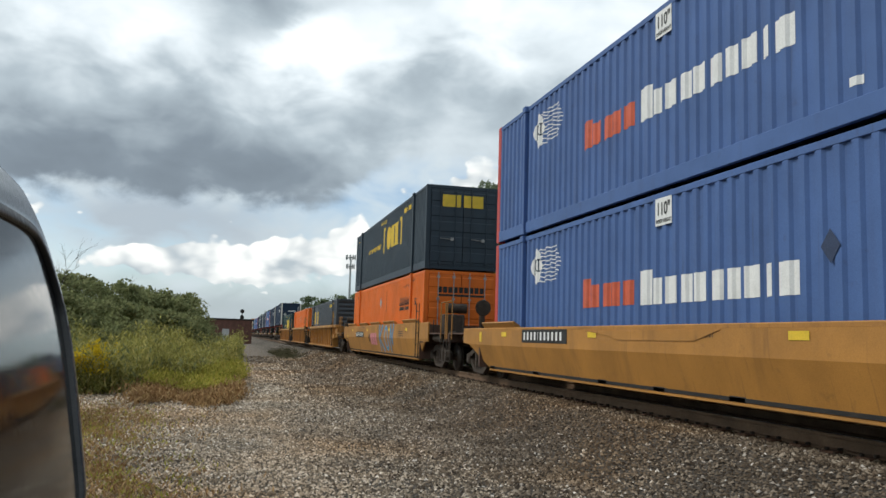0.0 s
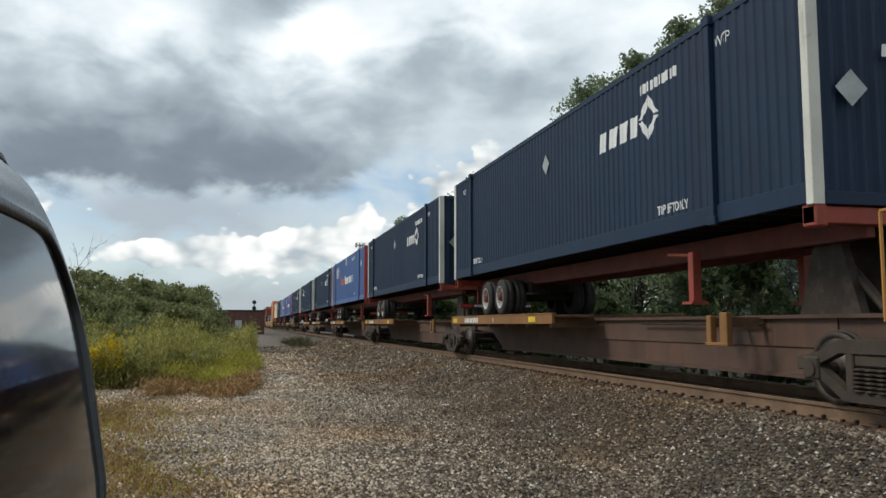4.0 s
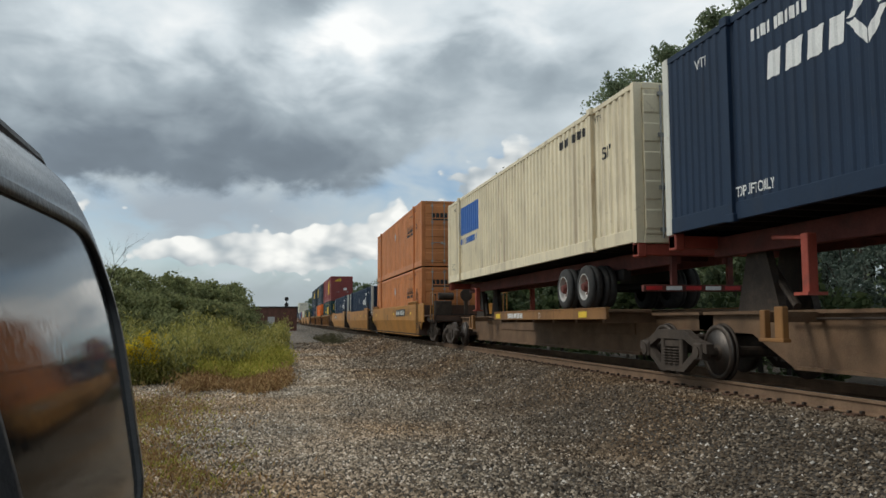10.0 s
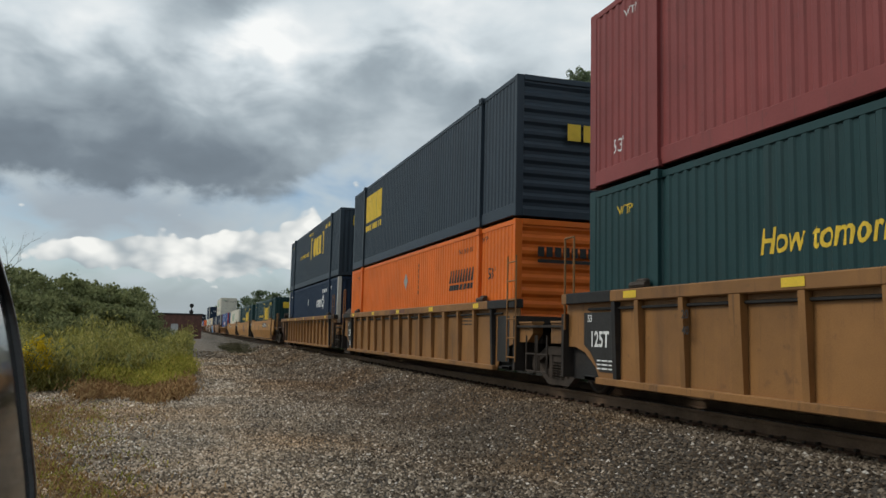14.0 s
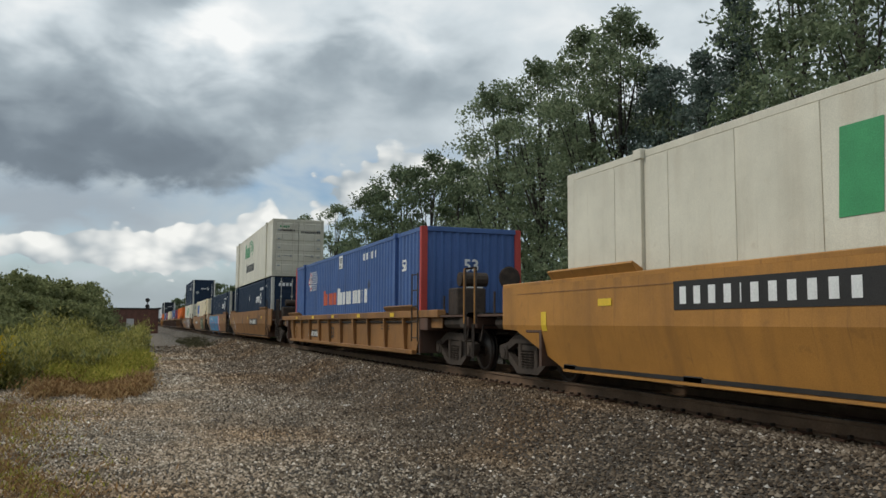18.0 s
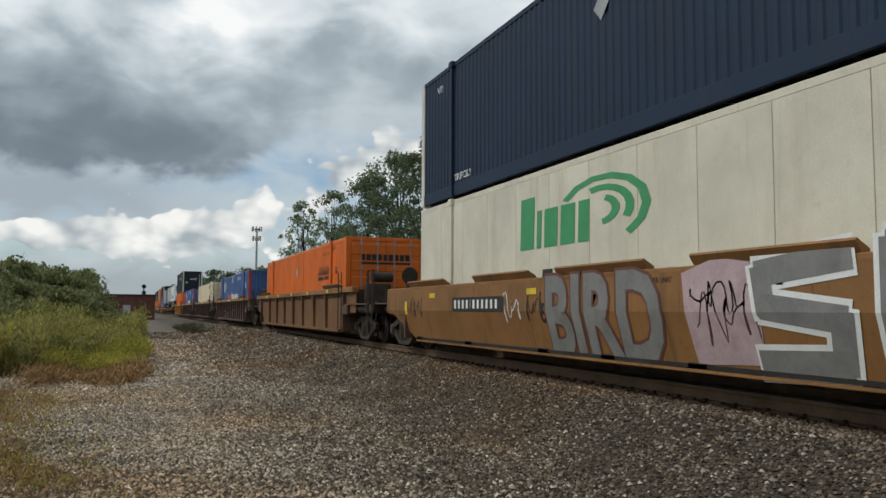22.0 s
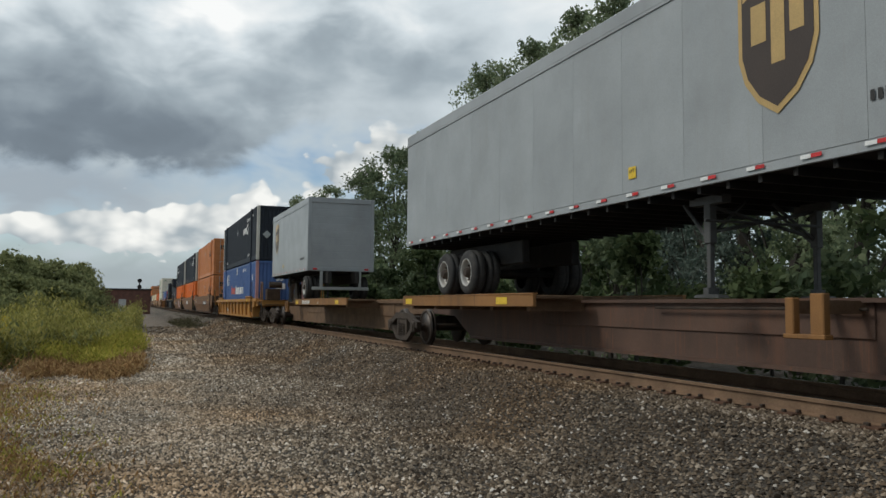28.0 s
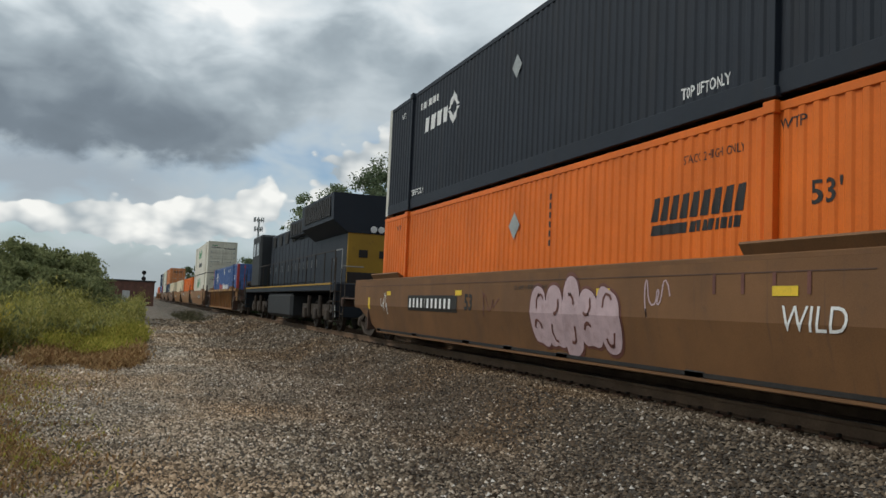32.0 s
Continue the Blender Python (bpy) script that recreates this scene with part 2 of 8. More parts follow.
PAINT = {
    "blue": paint("container blue paint", (0.08, 0.15, 0.355), 0.25),
    "lightblue": paint("faded blue paint", (0.11, 0.24, 0.44), 0.3),
    "navy": paint("navy paint", (0.011, 0.029, 0.064), 0.18, rough=0.6),
    "charcoal": paint("charcoal paint", (0.02, 0.026, 0.037), 0.2, rough=0.6),
    "greygreen": paint("blue grey paint", (0.035, 0.052, 0.07), 0.2),
    "green": paint("dark green paint", (0.015, 0.052, 0.054), 0.2),
    "grey": paint("weathered grey blue paint", (0.075, 0.085, 0.10), 0.3),
    "orange": paint("orange paint", (0.80, 0.175, 0.018), 0.18, dc=(0.35, 0.08, 0.02)),
    "faded": paint("faded orange paint", (0.61, 0.232, 0.082), 0.4, dc=(0.38, 0.10, 0.04), vary=0.2),
    "maroon": paint("maroon paint", (0.28, 0.065, 0.06), 0.3),
    "cream": paint("cream paint", (0.88, 0.765, 0.54), 0.55, dc=(0.25, 0.16, 0.10)),
    "white": paint("white panel paint", (0.84, 0.84, 0.82), 0.16, dc=(0.4, 0.36, 0.3), rough=0.4),
    "ivory": paint("ivory panel paint", (0.76, 0.71, 0.58), 0.3, dc=(0.42, 0.33, 0.22), rough=0.45),
    "lightgrey": paint("pale grey blue paint", (0.17, 0.19, 0.22), 0.3),
    "silver": paint("grey white trailer skin", (0.38, 0.40, 0.41), 0.25, dc=(0.3, 0.29, 0.27), rough=0.38),
    "red": paint("red post paint", (0.55, 0.075, 0.06), 0.3),
    "pink": paint("faded pink post paint", (0.62, 0.33, 0.31), 0.3),
    "postwhite": paint("white post paint", (0.72, 0.70, 0.62), 0.5, dc=(0.25, 0.17, 0.1)),
}
CAR = {
    "yellow": mat("railcar yellow paint", (0.46, 0.21, 0.042), 0.55, 0, 0.2, 0.8, 0.5, (0.15, 0.07, 0.025), True, 0.08, 80),
    "tan": mat("weathered railcar paint", (0.285, 0.132, 0.038), 0.6, 0, 0.25, 0.8, 0.65, (0.085, 0.042, 0.02), True, 0.08, 80),
    "brown": mat("brown railcar paint", (0.185, 0.085, 0.03), 0.65, 0, 0.22, 0.8, 0.5, (0.09, 0.05, 0.03), True, 0.08, 80),
    "dark": mat("rust brown railcar paint", (0.098, 0.054, 0.037), 0.7, 0, 0.35, 0.9, 0.85, (0.15, 0.065, 0.035), True, 0.1, 80),
}
BLACK = mat("dirty black steel", (0.022, 0.02, 0.019), 0.7, 0.2, 0.35, 2.0, 0.4, (0.07, 0.05, 0.035), False, 0.2, 50)
# brown steel with the shade between joined wells put into its colour
JOINT_SHADE = mat("gap-shaded brown steel", (0.026, 0.0185, 0.014), 0.85, 0, 0.35, 2.0, 0.5, (0.055, 0.036, 0.024), False, 0.25, 50)
STEEL = mat("oily brown steel", (0.055, 0.04, 0.03), 0.65, 0.35, 0.3, 3.0, 0.5, (0.15, 0.10, 0.07), False, 0.25, 50)
CAST = mat("dusty brown cast steel", (0.062, 0.044, 0.032), 0.8, 0.1, 0.3, 3.0, 0.5, (0.05, 0.036, 0.028), False, 0.3, 45)
TREAD = mat("polished wheel tread", (0.12, 0.105, 0.095), 0.5, 1.0, 0.2, 4.0)
RODS = mat("galvanised rod", (0.42, 0.41, 0.39), 0.45, 0.6, 0.2, 4.0, 0.3, RUST)
RUBBER = mat("tyre rubber", (0.035, 0.034, 0.033), 0.85, 0, 0.2, 5.0, 0.4, (0.12, 0.1, 0.085), False, 0.3, 40)
RIM = mat("white wheel rim", (0.6, 0.58, 0.54), 0.4, 0.2, 0.15, 5.0, 0.4, RUST)
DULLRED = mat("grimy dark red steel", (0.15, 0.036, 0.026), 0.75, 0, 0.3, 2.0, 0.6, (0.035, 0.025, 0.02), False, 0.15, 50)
REDSTEEL = mat("red chassis steel", (0.34, 0.06, 0.035), 0.6, 0, 0.25, 2.0, 0.5, (0.08, 0.035, 0.025), False, 0.1, 50)
LEG = mat("grimy grey steel", (0.10, 0.10, 0.098), 0.6, 0.3, 0.25, 3.0, 0.4, (0.05, 0.04, 0.03))
DECK = mat("worn deck steel", (0.17, 0.10, 0.055), 0.75, 0.1, 0.3, 2.0, 0.4, RUST, False, 0.2, 40)
P_WHITE = mat("white lettering paint", (0.88, 0.875, 0.85), 0.5, 0, 0.06, 3.0, 0.08, GRIME)
P_YELLOW = mat("yellow lettering paint", (0.86, 0.58, 0.04), 0.5, 0, 0.1, 3.0, 0.15, GRIME)
P_ORANGE = mat("orange-red lettering paint", (0.68, 0.13, 0.06), 0.5, 0, 0.1, 3.0, 0.2, GRIME)
P_BLACK = mat("black lettering paint", (0.023, 0.02, 0.018), 0.5, 0, 0.2, 3.0)
P_BLUE = mat("blue lettering paint", (0.03, 0.14, 0.48), 0.5, 0, 0.1, 3.0)
P_OLDBLUE = mat("faded dark blue placard", (0.03, 0.05, 0.11), 0.6, 0, 0.3, 4.0)
P_GREEN = mat("green lettering paint", (0.06, 0.34, 0.13), 0.5, 0, 0.1, 3.0)
P_BROWN = mat("dark brown lettering paint", (0.16, 0.06, 0.045), 0.5, 0, 0.2, 3.0)
P_GREY = mat("grey plate paint", (0.42, 0.44, 0.43), 0.45, 0.3, 0.15, 3.0, 0.2, GRIME)
P_RED = mat("red reflective tape", (0.6, 0.03, 0.03), 0.4)
P_PINK = mat("pink spray paint", (0.72, 0.25, 0.30), 0.5, 0, 0.15, 3.0, 0.3, GRIME)
P_LILAC = mat("pale lilac spray paint", (0.55, 0.40, 0.42), 0.5, 0, 0.15, 3.0, 0.35, (0.2, 0.1, 0.06))
P_SKY = mat("light blue spray paint", (0.07, 0.30, 0.52), 0.5, 0, 0.15, 3.0, 0.2, GRIME)
P_BLUESPRAY = mat("blue spray paint", (0.05, 0.19, 0.42), 0.5, 0, 0.2, 3.0, 0.2, GRIME)
P_DKGREEN = mat("dark green spray paint", (0.045, 0.075, 0.025), 0.5, 0, 0.3, 2.0, 0.2, GRIME)
P_LIME = mat("mid green spray paint", (0.10, 0.165, 0.05), 0.5, 0, 0.25, 2.0, 0.2, GRIME)
P_SILVERP = mat("silver spray paint", (0.24, 0.235, 0.225), 0.5, 0, 0.15, 3.0, 0.2, GRIME)

# ---- mesh helpers ----
def box(bm, x0, x1, y0, y1, z0, z1, bev=0.0):
    r = bmesh.ops.create_cube(bm, size=1.0)
    for v in r["verts"]:
        v.co = Vector(((x0 + x1) / 2 + v.co.x * (x1 - x0), (y0 + y1) / 2 + v.co.y * (y1 - y0), (z0 + z1) / 2 + v.co.z * (z1 - z0)))
    if bev > 0:
        es = list({e for v in r["verts"] for e in v.link_edges})
        bmesh.ops.bevel(bm, geom=es, offset=bev, segments=1, affect="EDGES")


def tube(bm, p, q, r, n=8, r2=None):
    p, q = Vector(p), Vector(q)
    d = q - p
    g = bmesh.ops.create_cone(bm, cap_ends=True, segments=n, radius1=r, radius2=r if r2 is None else r2, depth=d.length)
    mtx = Matrix.Translation((p + q) / 2) @ d.to_track_quat("Z", "Y").to_matrix().to_4x4()
    bmesh.ops.transform(bm, matrix=mtx, verts=g["verts"])


def prism(bm, pts, axis, a, b):
    """A polygon of (u, v) points drawn out along an axis from a to b: x: (y, z); y: (x, z); z: (x, y)."""
    def at(u, v, w):
        return {"x": (w, u, v), "y": (u, w, v), "z": (u, v, w)}[axis]
    lo, hi = [bm.verts.new(at(u, v, a)) for u, v in pts], [bm.verts.new(at(u, v, b)) for u, v in pts]
    n = len(pts)
    fs = [bm.faces.new(lo), bm.faces.new(hi[::-1])] + [bm.faces.new((lo[(i + 1) % n], lo[i], hi[i], hi[(i + 1) % n])) for i in range(n)]
    bmesh.ops.recalc_face_normals(bm, faces=fs)


def lathe(bm, prof, centre, axis="x", n=24, caps=True):
    """Rings of (along, radius) round an axis."""
    rings = []
    for a, r in prof:
        ring = []
        for i in range(n):
            t = 2 * math.pi * i / n
            c, s = r * math.cos(t), r * math.sin(t)
            o = {"x": (a, c, s), "y": (c, a, s), "z": (c, s, a)}[axis]
            ring.append(bm.verts.new(Vector(centre) + Vector(o)))
        rings.append(ring)
    fs = []
    for p, q in zip(rings, rings[1:]):
        for i in range(n):
            fs.append(bm.faces.new((p[i], p[(i + 1) % n], q[(i + 1) % n], q[i])))
    if caps:
        fs += [bm.faces.new(rings[0][::-1]), bm.faces.new(rings[-1])]
    bmesh.ops.recalc_face_normals(bm, faces=fs)


MESHES = {}


def cached(key, build, smooth=False):
    """A mesh built once and shared by all the pieces that are alike."""
    if key not in MESHES:
        bm = bmesh.new()
        build(bm)
        me = bpy.data.meshes.new(str(key[0] if isinstance(key, tuple) else key))
        bm.to_mesh(me)
        bm.free()
        if smooth:
            me.shade_smooth()
        me.materials.append(None)
        MESHES[key] = me
    return MESHES[key]


def piece(name, mesh, ma, parent=None, label="", at=(0, 0, 0), rz=0.0):
    ob = new(name, mesh)
    ob.material_slots[0].link = "OBJECT"
    ob.material_slots[0].material = ma
    ob.location = at
    if rz:
        ob.rotation_euler = (0, 0, rz)
    if parent:
        ob.parent = parent
    if label:
        ob["label"] = label
    return ob


def part(name, bm, ma, parent=None, label="", smooth=False):
    me = bpy.data.meshes.new(name)
    bm.to_mesh(me)
    bm.free()
    if smooth:
        me.shade_smooth()
    me.materials.append(None)
    return piece(name, me, ma, parent, label)


def thing(name, label, category, group=""):
    return tagged(new(name), label, category, group)


# ---- containers ----
W2 = 1.295          # half a container's width
FOOT = 0.3048
CORR = 0.278        # pitch of the corrugations
CDEP = 0.036


PITCHES = {}        # containers with a finer fold


def fold_profile(y, pitch=CORR):
    """How far the corrugated sheet lies behind its outer plane."""
    t, deep = (y % pitch) / pitch, CDEP if pitch == CORR else 0.021
    if t < 0.36:
        return 0.0
    if t < 0.50:
        return deep * (t - 0.36) / 0.14
    if t < 0.86:
        return deep
    return deep * (1.0 - t) / 0.14


def folds(a, b, pitch=CORR):
    out = []
    for k in range(int(a // pitch) - 1, int(b // pitch) + 2):
        for t in (0.0, 0.36, 0.50, 0.86):
            y = (k + t) * pitch
            if a < y < b:
                out.append(y)
    return sorted(out)


def corr_sheet(bm, a, b, z0, z1, xo, sign, pitch=CORR):
    """A corrugated side sheet from y a to b; xo is its outer plane, sign the way outwards."""
    prev = None
    for y in [a, *folds(a, b, pitch), b]:
        d = 0.0 if y in (a, b) else fold_profile(y + 1e-6, pitch)
        x = xo - sign * d
        cur = [bm.verts.new((x, y, z0)), bm.verts.new((x, y, z1))]
        if prev:
            bm.faces.new((prev[0], cur[0], cur[1], prev[1]) if sign > 0 else (cur[0], prev[0], prev[1], cur[1]))
        prev = cur


def conform(bm, sides, pitch=CORR):
    """Lays flat paint (x: along the text, y: up) on the corrugated side that looks to -x."""
    for y in folds(min(v.co.y for v in bm.verts), max(v.co.y for v in bm.verts), pitch):
        bmesh.ops.bisect_plane(bm, geom=[*bm.verts, *bm.edges, *bm.faces], plane_co=(0, y, 0), plane_no=(0, 1, 0))
    for v in bm.verts:
        v.co.x = -W2 + 0.006 - 0.005 + (fold_profile(v.co.y, pitch) if sides == "corr" else 0.0)


def text_mesh(body, size, bold=0.0, shear=0.0, squeeze=1.0):
    cu = bpy.data.curves.new("lettering", "FONT")
    cu.body, cu.size, cu.offset, cu.shear = body, size, bold, shear
    cu.resolution_u = 3
    ob = bpy.data.objects.new("lettering", cu)
    me = bpy.data.meshes.new_from_object(ob)
    bpy.data.objects.remove(ob)
    bpy.data.curves.remove(cu)
    bm = bmesh.new()
    bm.from_mesh(me)
    bpy.data.meshes.remove(me)
    for v in bm.verts:
        v.co.x *= squeeze
    return bm


def poly_mesh(polys):
    bm = bmesh.new()
    for pts in polys:
        vs = [bm.verts.new((u, v, 0)) for u, v in pts]
        f = bm.faces.new(vs)
        if len(vs) > 4:
            bmesh.ops.triangulate(bm, faces=[f])
    return bm


def bars(widths, h, gap=0.05, slant=0.0, first=1.0):
    """Plain bars in place of lettering: one for each character."""
    out, u = [], 0.0
    for i, w in enumerate(widths):
        hh = h * (first if i == 0 else 1.0)
        out.append([(u, 0), (u + w, 0), (u + w + slant * hh, hh), (u + slant * hh, hh)])
        u += w + gap
    return out


def ring(cx, cy, r, w, n=20, sx=1.0):
    pts = [(math.cos(2 * math.pi * i / n), math.sin(2 * math.pi * i / n)) for i in range(n)]
    return [[(cx + sx * r * p[0], cy + r * p[1]), (cx + sx * r * q[0], cy + r * q[1]), (cx + sx * (r - w) * q[0], cy + (r - w) * q[1]), (cx + sx * (r - w) * p[0], cy + (r - w) * p[1])] for p, q in zip(pts, pts[1:] + pts[:1])]


def disc(cx, cy, rx, ry, n=28, wob=0.0, seed=0):
    """A closed rounded outline with a slow wobble."""
    rnd = random.Random(seed)
    p1, p2 = 6.28 * rnd.random(), 6.28 * rnd.random()
    out = []
    for i in range(n):
        a = 2 * math.pi * i / n
        k = 1 + wob * (0.35 * math.sin(2 * a + p1) + 0.3 * math.sin(3 * a + p2))
        q = (abs(math.cos(a)) ** 3 + abs(math.sin(a)) ** 3) ** (-1 / 3)
        out.append((cx + rx * k * q * math.cos(a), cy + ry * k * q * math.sin(a)))
    return out


def put_side(parent, name, bm2, y_at, z_at, ma, sides="corr", plane=None, label=""):
    """Paint on the side that faces the camera's side of the line; text runs towards -y from y_at."""
    for v in bm2.verts:
        u, w = v.co.x, v.co.y
        v.co = Vector((0, y_at - u, z_at + w))
    if plane is None:
        conform(bm2, sides, PITCHES.get(parent.name, CORR))
    else:
        lean = -HW - 0.02 < plane < -HW - 0.003
        if lean:
            bmesh.ops.bisect_plane(bm2, geom=[*bm2.verts, *bm2.edges, *bm2.faces], plane_co=(0, 0, 0.93), plane_no=(0, 0, 1))
        for v in bm2.verts:
            v.co.x = plane + (0.17 * max(0.0, (0.93 - v.co.z) / (0.93 - BOT)) if lean else 0.0)
    return part(name, bm2, ma, parent, label)


def put_end(parent, name, bm2, x_at, z_at, ma, y=-0.069, label=""):
    """Paint on the end that looks to -y."""
    for v in bm2.verts:
        v.co = Vector((x_at + v.co.x, y, z_at + v.co.y))
    return part(name, bm2, ma, parent, label)


def container(name, s_near, z0, col, near_end="doors", look_kind="corr", posts=None, length=16.15, label="", h=2.896):
    """A 53-foot domestic container; its origin is the middle of its near lower edge."""
    ma = PAINT[col]
    pm = PAINT[posts] if posts else ma
    c = thing(name, label, "container", "containers on the train")
    pitch = CORR if col in ("blue", "lightblue", "cream") else 0.196
    PITCHES[c.name] = pitch
    L = length
    for sg, nm in ((-1, "side_panel"), (1, "side_panel")):
        if look_kind == "corr":
            me = cached(("side_panel", L, sg, pitch), lambda bm: corr_sheet(bm, 0.1, L - 0.1, 0.25, h - 0.10, sg * (W2 - 0.006), sg, pitch))
        else:
            me = cached(("side_panel", "flat", L, sg), lambda bm: box(bm, sg * (W2 - 0.03) - 0.012, sg * (W2 - 0.03) + 0.012, 0.1, L - 0.1, 0.16, h - 0.1))
            for k in range(13) if sg < 0 else ():
                piece("skin_panel", cached(("skin_panel", sg), lambda bm: box(bm, sg * (W2 - 0.012) - 0.012, sg * (W2 - 0.012) + 0.012, 0.004, 1.222, 0.17, h - 0.11, 0.004)), ma, c, at=(0, 0.1 + k * 1.2269, 0))
        piece(nm, me, ma, c)
        piece("top_rail", cached(("top_rail", L, sg), lambda bm: box(bm, sg * W2 - 0.06 * (sg > 0), sg * W2 + 0.06 * (sg < 0), 0.09, L - 0.09, h - 0.11, h - 0.01, 0.008)), ma, c)
        piece("bottom_rail", cached(("bottom_rail", L, sg, look_kind), lambda bm: box(bm, sg * W2 - 0.07 * (sg > 0), sg * W2 + 0.07 * (sg < 0), 0.09, L - 0.09, 0.02, 0.265 if look_kind == "corr" else 0.17, 0.008)), ma, c)
        for yy in ((L - 40 * FOOT) / 2, L - (L - 40 * FOOT) / 2):
            piece("lift_post", cached(("lift_post", sg), lambda bm: (box(bm, sg * (W2 + 0.004) - 0.05, sg * (W2 + 0.004) + 0.05, -0.06, 0.06, 0.0, h, 0.006), box(bm, sg * (W2 + 0.012) - 0.06, sg * (W2 + 0.012) + 0.06, -0.09, 0.09, h - 0.13, h + 0.01, 0.01), box(bm, sg * (W2 + 0.01) - 0.05, sg * (W2 + 0.01) + 0.05, -0.09, 0.09, -0.01, 0.11, 0.01))), ma, c, at=(0, yy, 0))
        for yy in (0.0, L):
            piece("corner_post", cached(("corner_post", sg, yy > 0), lambda bm: box(bm, sg * W2 - 0.16 * (sg > 0) + 0.002 * sg, sg * W2 + 0.16 * (sg < 0) + 0.002 * sg, -0.14 if yy else -0.005, 0.055 if yy else 0.12, 0.0, h, 0.008)), pm, c, at=(0, yy - (0.05 if yy else 0.0), 0))
    piece("roof", cached(("roof", L), lambda bm: (box(bm, -W2 + 0.03, W2 - 0.03, 0.03, L - 0.03, h - 0.045, h - 0.015), [box(bm, -W2 + 0.08, W2 - 0.08, 0.3 + k * 0.45, 0.42 + k * 0.45, h - 0.02, h - 0.003) for k in range(int((L - 0.6) / 0.45))])), ma, c)
    piece("floor_frame", cached(("floor_frame", L), lambda bm: (box(bm, -W2 + 0.08, W2 - 0.08, 0.05, L - 0.05, 0.1, 0.16), [box(bm, -W2 + 0.07, W2 - 0.07, 0.4 + k * 0.6, 0.46 + k * 0.6, 0.02, 0.12) for k in range(int((L - 0.6) / 0.6))])), BLACK, c)
    if near_end == "doors":
        for sx in (-1, 1):
            d = piece("door", cached(("door", sx), lambda bm: prism(bm, [(0.02, 0.16), (-0.045, 0.16)] + [q for k in range(5) for q in ((-0.045, 0.24 + k * 0.52), (-0.062, 0.27 + k * 0.52), (-0.062, 0.57 + k * 0.52), (-0.045, 0.60 + k * 0.52))] + [(-0.045, h - 0.13), (0.02, h - 0.13)], "x", min(sx * 0.012, sx * 1.13), max(sx * 0.012, sx * 1.13))), ma, c)
            for xx in (0.28, 0.82):
                piece("locking_rod", cached("locking_rod", lambda bm: (tube(bm, (0, -0.09, 0.08), (0, -0.09, h - 0.06), 0.017, 6), [box(bm, -0.05, 0.05, -0.10, -0.055, z, z + 0.07) for z in (0.2, 0.95, 1.9, h - 0.25)])), RODS if col in ("orange", "faded", "white", "cream") else pm, d, at=(sx * xx, 0, 0))
            piece("door_handle", cached("door_handle", lambda bm: (tube(bm, (-0.02, -0.10, 1.05), (0.42, -0.10, 1.02), 0.014, 6), box(bm, 0.36, 0.46, -0.11, -0.06, 0.98, 1.08))), RODS, d, at=(0.3 if sx > 0 else -0.80, 0, 0))
        piece("end_sill", cached("end_sill", lambda bm: box(bm, -W2 + 0.15, W2 - 0.15, -0.03, 0.06, 0.0, 0.155, 0.01)), ma, c)
        piece("end_header", cached("end_header", lambda bm: box(bm, -W2 + 0.15, W2 - 0.15, -0.03, 0.06, h - 0.12, h, 0.01)), ma, c)
    else:
        def sheet(bm):
            n, prev = 46, None
            for i in range(n + 1):
                x = -W2 + 0.15 + (2 * W2 - 0.3) * i / n
                y = 0.035 if i % 4 in (1, 2) else 0.0
                cur = [bm.verts.new((x, y, 0.15)), bm.verts.new((x, y, h - 0.1))]
                if prev:
                    bm.faces.new((prev[0], cur[0], cur[1], prev[1]))
                prev = cur
        def hsheet(bm):
            n, prev = 40, None
            for i in range(n + 1):
                z = 0.15 + (h - 0.25) * i / n
                y = 0.045 if i % 4 in (1, 2) else 0.0
                cur = [bm.verts.new((-W2 + 0.15, y, z)), bm.verts.new((W2 - 0.15, y, z))]
                if prev:
                    bm.faces.new((prev[0], prev[1], cur[1], cur[0]))
                prev = cur
        piece("end_panel", cached(("end_panel", near_end), hsheet if near_end == "ribs" else sheet), ma, c)
        piece("end_sill", cached("end_sill", lambda bm: box(bm, -W2 + 0.15, W2 - 0.15, -0.03, 0.06, 0.0, 0.155, 0.01)), ma, c)
        piece("end_header", cached("end_header", lambda bm: box(bm, -W2 + 0.15, W2 - 0.15, -0.03, 0.06, h - 0.12, h, 0.01)), ma, c)
    piece("end_panel", cached(("far_end", L), lambda bm: box(bm, -W2 + 0.1, W2 - 0.1, L - 0.06, L - 0.01, 0.0, h, 0.01)), ma, c)
    c["s"], c["z0"] = s_near, z0
    return c


